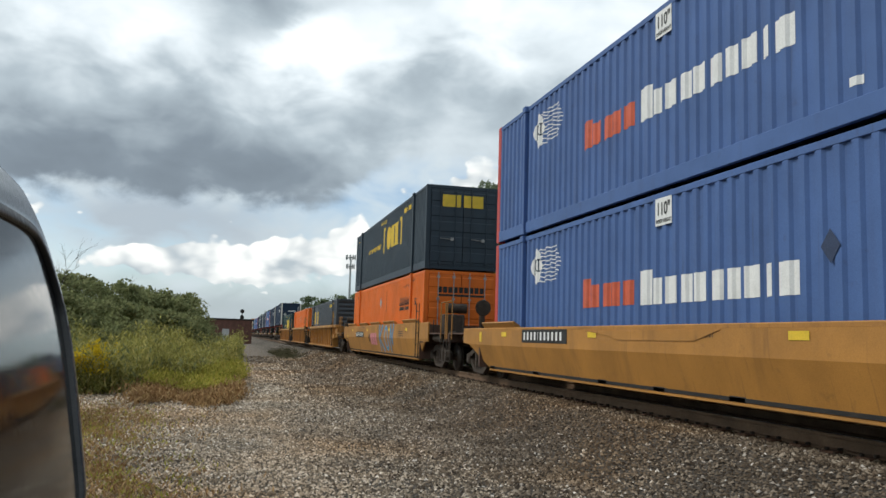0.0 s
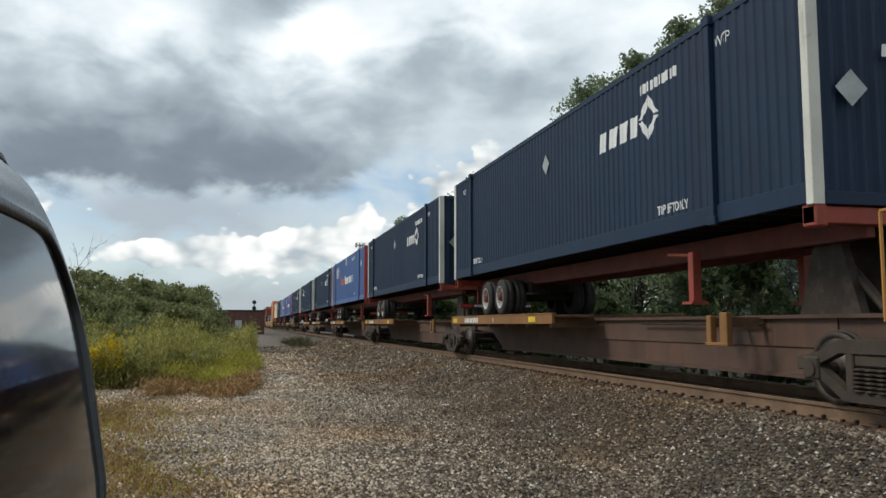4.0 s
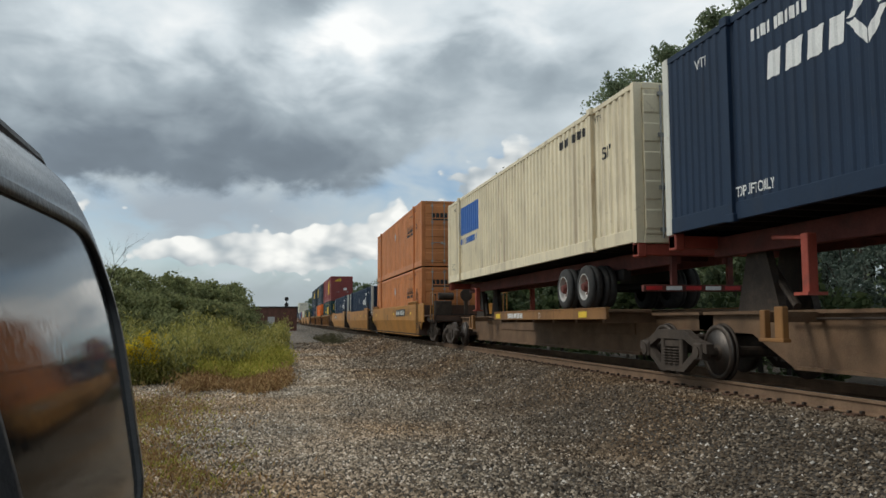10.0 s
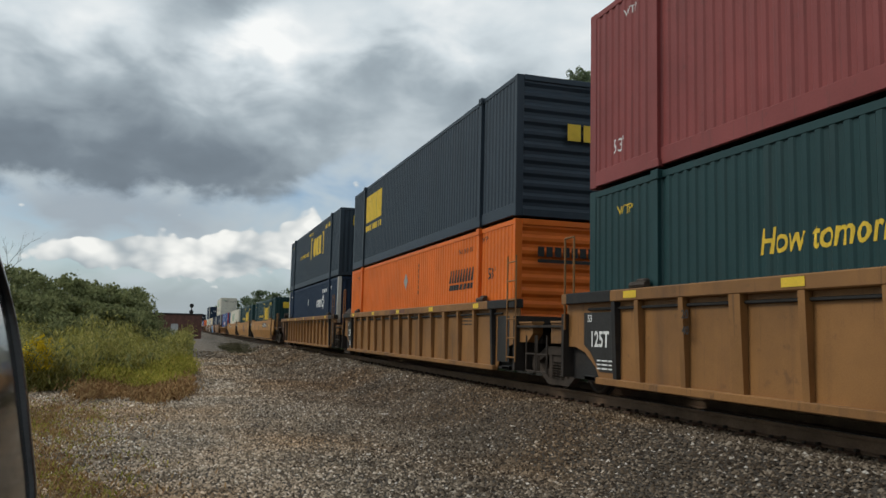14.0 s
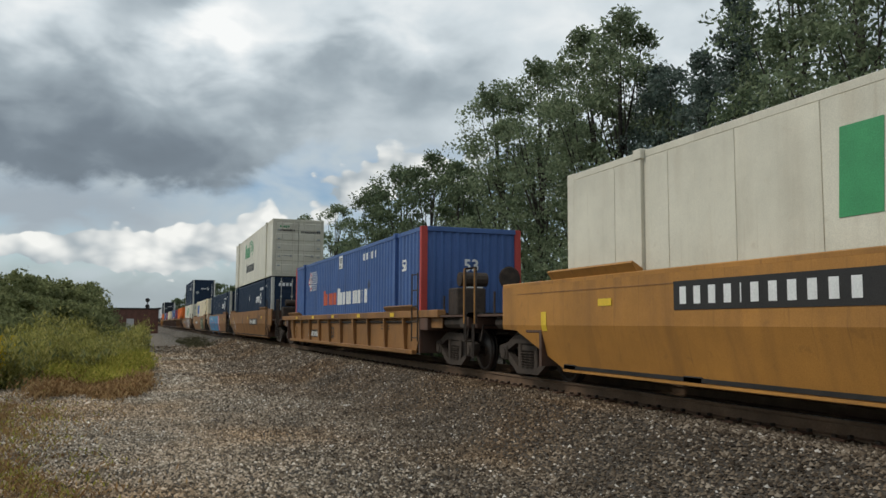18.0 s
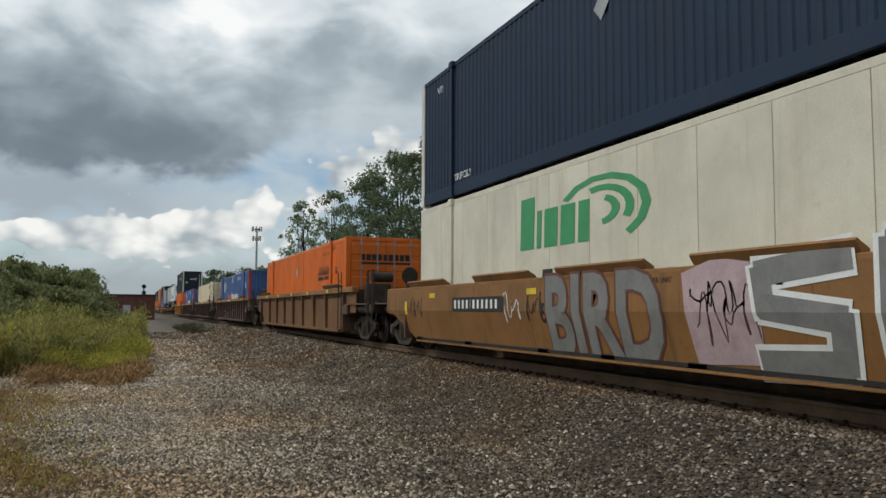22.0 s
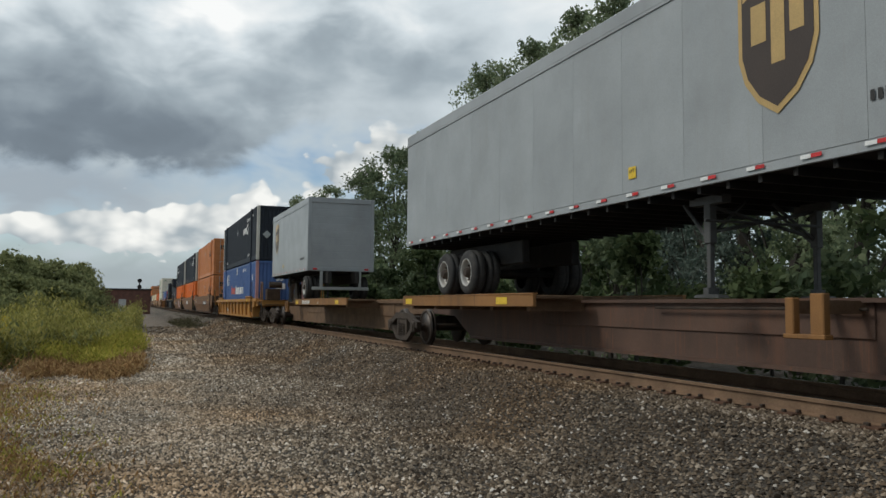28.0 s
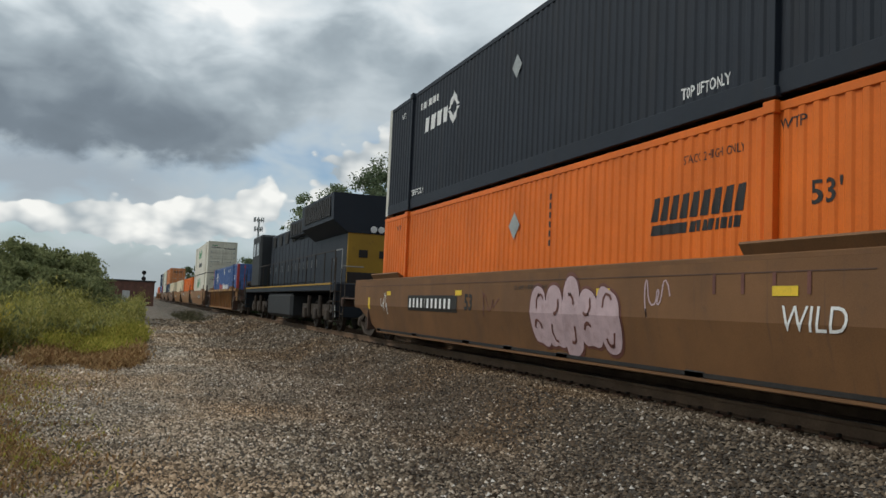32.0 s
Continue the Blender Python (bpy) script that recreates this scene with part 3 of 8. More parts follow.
def deco_stack_lines(c, y, z, k=1.0, rim=False):
    """Emblem: a white lozenge with a run of wavy lines, then two words as plain bars."""
    em = [[(0, 0.0), (0.36 * k, -0.40 * k), (0.72 * k, 0.0), (0.36 * k, 0.40 * k)]]
    for i in range(9):
        zz = (-0.34 + i * 0.083) * k
        st = (0.36 + 0.9 * abs(0.40 - abs(zz / k))) * k
        w = 1.62 * k - st - abs(i - 4) * 0.04
        pts = [(st + t * w / 12, zz + 0.02 * k * math.sin(t * 1.3)) for t in range(13)]
        for p, q in zip(pts, pts[1:]):
            em.append([p, q, (q[0], q[1] + 0.024 * k), (p[0], p[1] + 0.024 * k)])
    put_side(c, "emblem", poly_mesh(em), y, z, P_WHITE, label="white lozenge with wavy lines")
    if rim:
        put_side(c, "emblem_rim", poly_mesh([[(a[0] * k, a[1] * k), (b[0] * k, b[1] * k), (0.36 * k + (b[0] - 0.36) * 0.82 * k, b[1] * 0.82 * k), (0.36 * k + (a[0] - 0.36) * 0.82 * k, a[1] * 0.82 * k)] for a, b in (((0.03, 0), (0.36, -0.365)), ((0.36, -0.365), (0.69, 0)), ((0.69, 0), (0.36, 0.365)), ((0.36, 0.365), (0.03, 0)))]), y, z, P_RED).location.x = -0.002
    put_side(c, "emblem_mark", poly_mesh([[(0.17 * k, -0.18 * k), (0.24 * k, -0.18 * k), (0.24 * k, 0.17 * k), (0.17 * k, 0.17 * k)], *ring(0.43 * k, 0.02 * k, 0.14 * k, 0.03 * k), [(0.42 * k, -0.1 * k), (0.44 * k, -0.1 * k), (0.44 * k, 0.13 * k), (0.42 * k, 0.13 * k)]]), y, z, PAINT["navy"]).location.x = -0.003
    put_side(c, "lettering", poly_mesh(bars([0.34, 0.33, 0.32, 0.30, 0.34], 0.40, 0.085, 0, 1.3)), y - 2.68, z - 0.95, P_ORANGE, label="orange-red bars of lettering")
    put_side(c, "lettering", poly_mesh(bars([0.36, 0.26, 0.30, 0.30, 0.30, 0.27, 0.31, 0.31, 0.14, 0.36], 0.40, 0.09, 0, 1.35)), y - 4.88, z - 0.97, P_WHITE, label="white bars of lettering")


def small_marks(c, col, L=16.15, top=True, plate=True, serial=True):
    """Length and lifting marks in small lettering, and a blank placard."""
    put_side(c, "length_mark", text_mesh("53'", 0.34, 0.004), 1.48, 1.76, col)
    put_side(c, "clearance_mark", text_mesh("WTP", 0.17), 1.9, 2.58, col)
    put_side(c, "clearance_mark", text_mesh("WTP", 0.17), 15.1, 2.5, col)
    if top:
        put_side(c, "length_mark", text_mesh("53'", 0.30), L - 0.7, 0.45, col)
    if plate:
        put_side(c, "placard", poly_mesh([[(0, 0), (0.22, -0.24), (0.44, 0), (0.22, 0.24)]]), 8.4, 2.08, P_GREY, "flat", -W2 - 0.006)
    if serial:
        put_side(c, "serial_bars", poly_mesh(bars([0.10] * 4 + [0.0] + [0.10] * 6, 0.18, 0.05)), 3.9, 2.45, col)


def deco_diamond(c, y=5.65, z=1.72, near=True):
    """Four bars and a lozenge of four arms, white."""
    p = bars([0.30, 0.34, 0.30, 0.28], 0.34, 0.09, 0.12)
    r = 0.34
    cx, cz = 1.86, 0.22
    for a in range(4):
        t0, t1 = math.radians(90 * a), math.radians(90 * a + 90)
        o0, o1 = (cx + r * math.cos(t0), cz + r * 1.15 * math.sin(t0)), (cx + r * math.cos(t1), cz + r * 1.15 * math.sin(t1))
        i0, i1 = (cx + (o0[0] - cx) * 0.55, cz + (o0[1] - cz) * 0.55), (cx + (o1[0] - cx) * 0.55, cz + (o1[1] - cz) * 0.55)
        lp = lambda u, v, f: (u[0] + (v[0] - u[0]) * f, u[1] + (v[1] - u[1]) * f)
        p.append([lp(o0, o1, 0.06), lp(o0, o1, 0.94), lp(i0, i1, 0.94), lp(i0, i1, 0.06)])
    put_side(c, "lettering", poly_mesh(p), y, z, P_WHITE, label="white bars and lozenge")
    for yy in (3.55, 14.1):
        put_side(c, "lift_note", text_mesh("TOP LIFT ONLY", 0.20, 0.003, squeeze=0.62), yy, 0.33, P_WHITE)
    for yy in (1.85, 15.1):
        put_side(c, "clearance_mark", text_mesh("WTP", 0.22, squeeze=0.7), yy, 2.42, P_WHITE)
    put_side(c, "serial_bars", poly_mesh(bars([0.08] * 4 + [0.0] + [0.08] * 6, 0.16, 0.035)), 13.6 if y > 9 else 4.05, 2.36, P_WHITE)
    put_side(c, "placard", poly_mesh([[(0, 0), (0.2, -0.22), (0.4, 0), (0.2, 0.22)]]), 8.5, 2.04, P_GREY, "flat", -W2 - 0.006)
    if near:
        q = bars([0.10, 0.12, 0.11, 0.10], 0.15, 0.05, 0.1)
        for a in range(4):
            t0, t1 = math.radians(90 * a + 4), math.radians(90 * a + 86)
            q.append([(0.78 + 0.17 * math.cos(t0), 0.075 + 0.19 * math.sin(t0)), (0.78 + 0.17 * math.cos(t1), 0.075 + 0.19 * math.sin(t1)), (0.78 + 0.10 * math.cos(t1), 0.075 + 0.11 * math.sin(t1)), (0.78 + 0.10 * math.cos(t0), 0.075 + 0.11 * math.sin(t0))])
        put_end(c, "lettering", poly_mesh(q), -0.35, 1.75, P_WHITE)
        put_end(c, "serial_bars", poly_mesh([[(0, -0.2 * i), (0.09, -0.2 * i), (0.09, 0.12 - 0.2 * i), (0, 0.12 - 0.2 * i)] for i in range(8)]), 0.86, 2.3, P_WHITE)
        put_end(c, "placard", poly_mesh([[(0, 0), (0.22, -0.22), (0.44, 0), (0.22, 0.22)]]), -1.0, 1.35, P_GREY)


def deco_bracket(c, near=False, panel=False):
    """Yellow brackets round three solid blocks, and the slogan."""
    y, z, H = 8.12, 1.27, 1.10
    put_side(c, "bracket", poly_mesh([[(0, 0), (0.17, 0), (0.17, H), (0, H)], [(0.17, H - 0.14), (0.34, H - 0.14), (0.34, H), (0.17, H)]]), y, z, P_YELLOW)
    put_side(c, "bracket", poly_mesh([[(0, 0), (0.17, 0), (0.17, H), (0, H)], [(-0.17, H - 0.14), (0, H - 0.14), (0, H), (-0.17, H)]]), y - 3.72, z, P_YELLOW)
    for k, (u, w) in enumerate(((0.80, 0.78), (1.62, 0.74), (2.42, 0.82))):
        shape = [disc(w / 2, 0.45, w / 2, 0.47, 22), [(0.06, 0.0), (w - 0.1, 0.0), (w, 0.12), (w, 0.5), (w - 0.06, 0.9), (0.1, 0.9), (0, 0.78), (0, 0.4)], [(0.0, 0.0), (w, 0.0), (w - 0.14, 0.45), (w, 0.9), (0.0, 0.9), (0.14, 0.45)]][k]
        put_side(c, "lettering", poly_mesh([shape]), y - u, z + 0.09, P_YELLOW, label="solid yellow letter block")
    put_side(c, "slogan", text_mesh("How tomorrow moves", 0.42, 0.006, 0.2, 0.84), 12.15, 1.55, P_YELLOW)
    put_side(c, "notice", text_mesh("WARNING HIGH CUBE", 0.2, 0.003, squeeze=0.72), 9.0, 2.54, P_YELLOW)
    put_side(c, "serial_bars", poly_mesh(bars([0.10] * 4 + [0.0] + [0.10] * 6, 0.18, 0.05)), 3.9, 2.42, P_YELLOW)
    put_side(c, "clearance_mark", text_mesh("WTP", 0.2), 15.3, 2.42, P_YELLOW)
    if panel:
        for k in range(5):
            put_end(c, "pale_sheet", poly_mesh([[(0, 0), (0.215, 0), (0.215, 0.66), (0, 0.66)]]), -0.58 + 0.235 * k, 1.86, (P_WHITE, P_GREY)[k % 3 == 1])
        for x in (-1.0, 0.95):
            put_end(c, "serial_bars", poly_mesh([[(0, -0.17 * i), (0.1, -0.17 * i), (0.1, 0.12 - 0.17 * i), (0, 0.12 - 0.17 * i)] for i in range(4)]), x, 2.4, P_YELLOW)
    elif near:
        put_end(c, "lettering", poly_mesh([[(-0.75, 0), (-0.1, 0), (-0.1, 0.42), (-0.75, 0.42)], [(0.0, 0), (0.7, 0), (0.7, 0.42), (0.0, 0.42)]]), 0, 2.15, P_YELLOW)


def deco_blocks(c, ma, y=14.05, z=1.55, w=1.5, under=True):
    """Three solid blocks with a line of small bars below."""
    put_side(c, "lettering", poly_mesh([[(u * w, 0), ((u + 0.5) * w, 0), ((u + 0.5) * w, 0.95), (u * w, 0.95)] for u in (0, 0.56, 1.12)]), y, z, ma)
    if under:
        put_side(c, "lettering", poly_mesh(bars([0.11 * w] * 10, 0.2, 0.05 * w)), y, z - 0.32, ma)


def deco_slab(c, y=4.6, z=1.2, ends=True):
    """A black word as bars with a heavy underline, near the end and far end of the side."""
    put_side(c, "lettering", poly_mesh(bars([0.145] * 9, 0.30, 0.05, 0.15)), 4.12, 1.80, P_BLACK, label="black bars of lettering")
    put_side(c, "underline", poly_mesh([[(0, 0), (0.72, 0), (0.74, 0.13), (0.02, 0.13)]]), 4.12, 1.62, P_BLACK)
    put_side(c, "lettering", poly_mesh(bars([0.08] * 8, 0.13, 0.03, 0.15)), 3.34, 1.62, P_BLACK)
    put_side(c, "notice", text_mesh("STACK 2 HIGH ONLY", 0.15, squeeze=0.75), 3.5, 2.46, P_BLACK)
    small_marks(c, P_BLACK, serial=False)
    put_side(c, "serial_bars", poly_mesh([[(0, -0.15 * i), (0.05, -0.15 * i), (0.05, 0.1 - 0.15 * i), (0, 0.1 - 0.15 * i)] for i in range(6)]), 6.9, 2.4, P_BLACK)
    if ends:
        put_end(c, "lettering", poly_mesh(bars([0.14] * 9, 0.2, 0.045) + [[(0, -0.12), (1.66, -0.12), (1.66, -0.05), (0, -0.05)]]), -0.83, 2.15, P_BLACK, -0.068)


# ---- railcar parts ----
def truck_parts(parent, y):
    """A two-axle freight truck: side frames, spring nests, bolster and wheelsets."""
    for sg in (-1, 1):
        def frame_mesh(bm, sg=sg):
            x0, x1 = (sg * 1.02, sg * 1.14) if sg > 0 else (sg * 1.14, sg * 1.02)
            prism(bm, [(-1.14, 0.40), (-1.14, 0.55), (-0.78, 0.62), (-0.46, 0.76), (0.46, 0.76), (0.78, 0.62), (1.14, 0.55), (1.14, 0.40), (0.80, 0.47), (0.44, 0.61), (-0.44, 0.61), (-0.80, 0.47)], "x", x0, x1)
            prism(bm, [(-0.98, 0.44), (-0.40, 0.09), (0.40, 0.09), (0.98, 0.44), (0.80, 0.47), (0.36, 0.20), (-0.36, 0.20), (-0.80, 0.47)], "x", x0 + 0.004, x1 - 0.004)
            for q in (-0.31, 0.31):
                box(bm, x0 + 0.006, x1 - 0.006, q - 0.06, q + 0.06, 0.16, 0.63, 0.015)
            box(bm, x0 + 0.02, x1 - 0.02, -0.25, 0.25, 0.47, 0.60, 0.02)
            for y0 in (-0.889, 0.889):
                box(bm, x0 - 0.03, x1 + 0.03, y0 - 0.13, y0 + 0.13, 0.30, 0.56, 0.02)
                tube(bm, (x0 - 0.05, y0, 0.42), (x1 + 0.05, y0, 0.42), 0.095, 10)
        f = piece("side_frame", cached(("side_frame", sg), frame_mesh), CAST, parent, at=(0, y, 0))
        for k in (-0.17, 0.0, 0.17) if sg < 0 else ():
            piece("spring", cached("spring", lambda bm: [lathe(bm, [(z, 0.05), (z + 0.012, 0.085), (z + 0.024, 0.085), (z + 0.036, 0.05)], (0, 0, 0), "z", 7, False) for z in (0.20, 0.245, 0.29, 0.335, 0.38, 0.425)]), CAST, f, at=(sg * 1.1, k, 0))
        for y0 in (-0.889, 0.889):
            w = piece("wheel", cached(("wheel", sg), lambda bm: lathe(bm, [(sg * 0.69, 0.12), (sg * 0.69, 0.36), (sg * 0.705, 0.445), (sg * 0.73, 0.445), (sg * 0.74, 0.42), (sg * 0.83, 0.415), (sg * 0.83, 0.36), (sg * 0.78, 0.33), (sg * 0.77, 0.16), (sg * 0.84, 0.12)], (0, 0, 0), "x", 28), True), STEEL, parent, at=(0, y + y0, 0.42))
            piece("tread", cached(("tread", sg), lambda bm: lathe(bm, [(sg * 0.745, 0.4215), (sg * 0.815, 0.417)], (0, 0, 0), "x", 28), True), TREAD, w)
    piece("bolster", cached("bolster", lambda bm: box(bm, -1.06, 1.06, -0.22, 0.22, 0.42, 0.68, 0.03)), STEEL, parent, at=(0, y, 0))
    for y0 in (-0.889, 0.889):
        piece("axle", cached("axle", lambda bm: tube(bm, (-0.95, 0, 0.42), (0.95, 0, 0.42), 0.085, 10)), STEEL, parent, at=(0, y + y0, 0))


def ladder(parent, x, y, z0, z1, ma, w=0.42):
    piece("ladder", cached(("ladder", round(z1 - z0, 2)), lambda bm: (tube(bm, (0, -w / 2, 0), (0, -w / 2, z1 - z0), 0.016, 6), tube(bm, (0, w / 2, 0), (0, w / 2, z1 - z0), 0.016, 6), [tube(bm, (0, -w / 2, zz), (0, w / 2, zz), 0.014, 6) for zz in np.arange(0.08, z1 - z0, 0.36)])), ma, parent, at=(x, y, z0))


def handrail(parent, pts, ma, name="handrail"):
    bm = bmesh.new()
    for p, q in zip(pts, pts[1:]):
        tube(bm, p, q, 0.018, 6)
    part(name, bm, ma, parent)


HW = 1.53     # half a well car's width
TOP, BOT = 1.63, 0.27


def well_unit(s_near, style, col, joint_near, joint_far, label, flaps=False, ribs=15, length=16.15, tail_truck=True, top=TOP):
    """One well with its sides, chords, stakes, end platforms, truck and steps. Origin below the near end of its container."""
    knee = 0.93 if top > 1.3 else 0.83
    single = not (joint_near or joint_far)

    def shared(key, build):
        return cached((*key, top) if isinstance(key, tuple) else (key, top), build)

    ma = CAR[col]
    L = length
    u = thing("well_car", label, "railcar", "well cars")
    gn, gf = (1.65 if joint_near else 3.85), (1.65 if joint_far else 3.85)
    we, wf = (-0.12 if style == "smooth" and joint_near else -0.55), L + 0.55
    a, b = we if joint_near else -1.75, wf if joint_far else L + 1.9
    ends = (joint_near, joint_far)
    linked = style == "ribbed" and ribs == 15 and not single
    for sg in (-1, 1):
        if style == "smooth":
            def side(bm, sg=sg):
                xo = sg * HW
                rows = ([(a, BOT)] if joint_near else [(a, 0.86), (a + 0.5, 0.84), (a + 1.75, BOT)]) + ([(b - 1.45, BOT), (b - 0.25, 0.80), (b, 0.80)] if joint_far else [(b - 1.85, BOT), (b - 0.5, 0.84), (b, 0.86)])
                prev = None
                for y, zb in rows:
                    cur = []
                    for z in (top - 0.06, max(knee, zb + 0.02), zb):
                        cur.append(bm.verts.new((xo - sg * 0.17 * max(0.0, (knee - z) / (knee - BOT)), y, z)))
                    for z in (zb, max(knee, zb + 0.02), top - 0.06):
                        cur.append(bm.verts.new((xo - sg * (0.045 + 0.17 * max(0.0, (knee - z) / (knee - BOT))), y, z)))
                    if prev:
                        for i in range(6):
                            bm.faces.new((prev[i], prev[(i + 1) % 6], cur[(i + 1) % 6], cur[i]))
                    else:
                        bm.faces.new(cur[::-1])
                    prev = cur
                bm.faces.new(prev)
                bmesh.ops.recalc_face_normals(bm, faces=bm.faces)
            sp = piece("side_sill", shared(("side_sill", style, L, sg, ends), side), ma, u)
            piece("top_chord", shared(("top_chord", style, L, sg, ends), lambda bm: box(bm, sg * HW - (0.09 if sg > 0 else -0.004), sg * HW + (0.004 if sg > 0 else 0.09), a, b, top - 0.07, top, 0.012)), ma, sp)
            if top > 1.5:
                piece("weld_seam", shared(("weld_seam", L, sg, ends), lambda bm: box(bm, sg * (HW + 0.002) - 0.004, sg * (HW + 0.002) + 0.004, a + 0.6, b - 0.6, 1.435, 1.447)), CAR["dark"] if col == "brown" else CAR["tan"], sp)
            piece("bottom_flange", shared(("bottom_flange", L, sg, ends), lambda bm: box(bm, sg * (HW - 0.19) - 0.06, sg * (HW - 0.19) + 0.06, a + (0.02 if joint_near else 1.8), b - (1.5 if joint_far else 1.9), BOT - 0.035, BOT)), ma, sp)
        else:
            def plate(bm, sg=sg):
                pts = [(-0.55, 0.78), (-0.25, 0.78), (0.07, 0.70), (0.40, 0.50), (0.57, BOT)] if joint_near else [(a, 0.86), (a + 0.75, 0.86), (a + 1.15, 0.80), (a + 1.45, 0.66), (a + 1.65, 0.46), (a + 1.75, BOT)]
                pts += [(wf - 1.12, BOT), (wf - 0.95, 0.50), (wf - 0.62, 0.70), (wf - 0.3, 0.78), (wf, 0.78)] if joint_far else [(b - 1.9, BOT), (b - 1.8, 0.46), (b - 1.6, 0.66), (b - 1.3, 0.80), (b - 0.9, 0.86), (b, 0.86)]
                pts += [(b, top - 0.1), (a, top - 0.1)]
                x = sg * (HW - 0.13)
                prism(bm, pts, "x", x - 0.012, x + 0.012)
            sp = piece("side_sill", shared(("side_sill", style, L, sg, ends), plate), ma, u)
            piece("top_chord", shared(("top_chord", style, L, sg, ends), lambda bm: box(bm, sg * HW - (0.2 if sg > 0 else 0), sg * HW + (0 if sg > 0 else 0.2), a, b, top - 0.17, top, 0.015)), CAR["tan"] if col in ("dark", "brown") else ma, sp)
            piece("bottom_chord", shared(("bottom_chord", style, L, sg, ends), lambda bm: box(bm, sg * (HW - 0.08) - 0.06, sg * (HW - 0.08) + 0.06, 0.59 if joint_near else 0.02, L - (0.59 if joint_far else 0.02), BOT - 0.03, BOT + 0.07, 0.01)), ma, sp)
            piece("conduit", shared(("conduit", L, sg), lambda bm: tube(bm, (sg * (HW - 0.09), 0.25, top - 0.26), (sg * (HW - 0.09), L - 0.25, top - 0.26), 0.022, 6)), BLACK, sp)
            n = ribs
            for k in range(n):
                y = 0.7 + (L - 1.4) * k / (n - 1) if n != 7 else L / 2 + 2.02 * (k - 3)
                wide = k in (3, n - 4) or n == 7 and k % 2 == 1
                if linked and k == n - 1 and joint_far:
                    y -= 0.42
                piece("stake", shared(("stake", sg, wide, 0), lambda bm: prism(bm, [(sg * (HW - 0.115), top - 0.16), (sg * (HW - 0.01), top - 0.16), (sg * (HW - 0.02), top - 0.5), (sg * (HW - 0.05), BOT + 0.05), (sg * (HW - 0.115), BOT + 0.05)], "y", -0.10 if wide else -0.05, 0.10 if wide else 0.05)), BLACK if linked and k in (0, n - 1) else ma, sp, at=(0, y, 0))
            if linked:
                for yc in (0.15,) * joint_near + (L - 0.35,) * joint_far:
                    piece("chord_plate", shared(("chord_plate", sg), lambda bm: box(bm, sg * HW - (0.19 if sg > 0 else 0.004), sg * HW + (0.004 if sg > 0 else 0.19), -0.72, 0.72, top - 0.168, top + 0.004, 0.012)), BLACK, sp, at=(0, yc, 0))
        for y in () if linked else (1.0, L - 1.0) + ((4.9, 8.1, 11.3) if flaps else ()):
            piece("guide_flap", shared(("guide_flap", sg), lambda bm: prism(bm, [(sg * (HW - 0.03), top - 0.01), (sg * (HW + 0.05), top + 0.11), (sg * (HW + 0.035), top + 0.135), (sg * (HW - 0.12), top + 0.04), (sg * (HW - 0.12), top - 0.01)], "y", -1.15, 1.15)), ma, sp, at=(0, y, 0))
        piece("corner_guide", shared(("corner_guide", sg), lambda bm: (box(bm, sg * (HW - 0.16) - 0.05, sg * (HW - 0.16) + 0.05, -0.12, 0.12, top, top + 0.14, 0.02), tube(bm, (sg * (HW - 0.1), -0.2, top + 0.05), (sg * (HW - 0.1), 0.2, top + 0.05), 0.05, 8))), STEEL, sp, at=(0, 1.5 if linked else 1.1, 0))
        piece("corner_guide", MESHES[("corner_guide", sg, top)], STEEL, sp, at=(0, L - (1.7 if linked else 1.1), 0))
    # well floor and the two ends
    piece("well_floor", shared(("well_floor", L), lambda bm: [box(bm, -HW + 0.14, HW - 0.14, y, y + 0.35, 0.27, 0.345, 0.01) for y in (0.0, 2.9, 6.0, L / 2 - 0.17, 9.8, 12.9, L - 0.36)] + [box(bm, -HW + 0.14, -HW + 0.4, 0, L, 0.28, 0.33), box(bm, HW - 0.4, HW - 0.14, 0, L, 0.28, 0.33)]), BLACK, u)
    for end, g, jt in ((-1, gn, joint_near), (1, gf, joint_far)):
        y0 = we if end < 0 else wf
        y1 = -g + 0.08 if end < 0 else L + g - 0.08
        lo, hi = min(y0, y1), max(y0, y1)
        key = (end, round(g, 2), L, style, joint_near)
        em = CAR["dark"] if jt or col != "yellow" or style == "smooth" else ma
        # ends at a joint are coloured dark for the shade in the gap
        em = JOINT_SHADE if jt else em
        e = piece("end_platform", shared(("end_platform", *key), lambda bm: box(bm, -HW + 0.06, HW - 0.06, lo, hi, 1.09, 1.13)), em, u)
        piece("draft_sill", shared(("draft_sill", *key), lambda bm: box(bm, -0.42, 0.42, lo, hi, 0.72, 1.085, 0.02)), em, e)
        piece("cross_beam", shared(("cross_beam", *key), lambda bm: box(bm, -HW + (0.36 if jt else 0.02), HW - (0.36 if jt else 0.02), (lo if end > 0 else hi - 0.5), (lo + 0.5 if end > 0 else hi), 0.80, 1.085, 0.02)), em, e)
        piece("end_sill", shared(("well_end_sill", *key), lambda bm: box(bm, -HW + (0.36 if jt else 0.05), HW - (0.36 if jt else 0.05), (hi - 0.14 if end > 0 else lo), (hi if end > 0 else lo + 0.14), 0.86, 1.085, 0.02)), em, e)
        piece("bulkhead", shared(("bulkhead", *key), lambda bm: box(bm, -HW + 0.02, HW - 0.02, (lo - 0.06 if end > 0 else hi - 0.02), (lo + 0.02 if end > 0 else hi + 0.06), BOT + 0.02, top - (0.32 if jt else 0.05))), em, e)
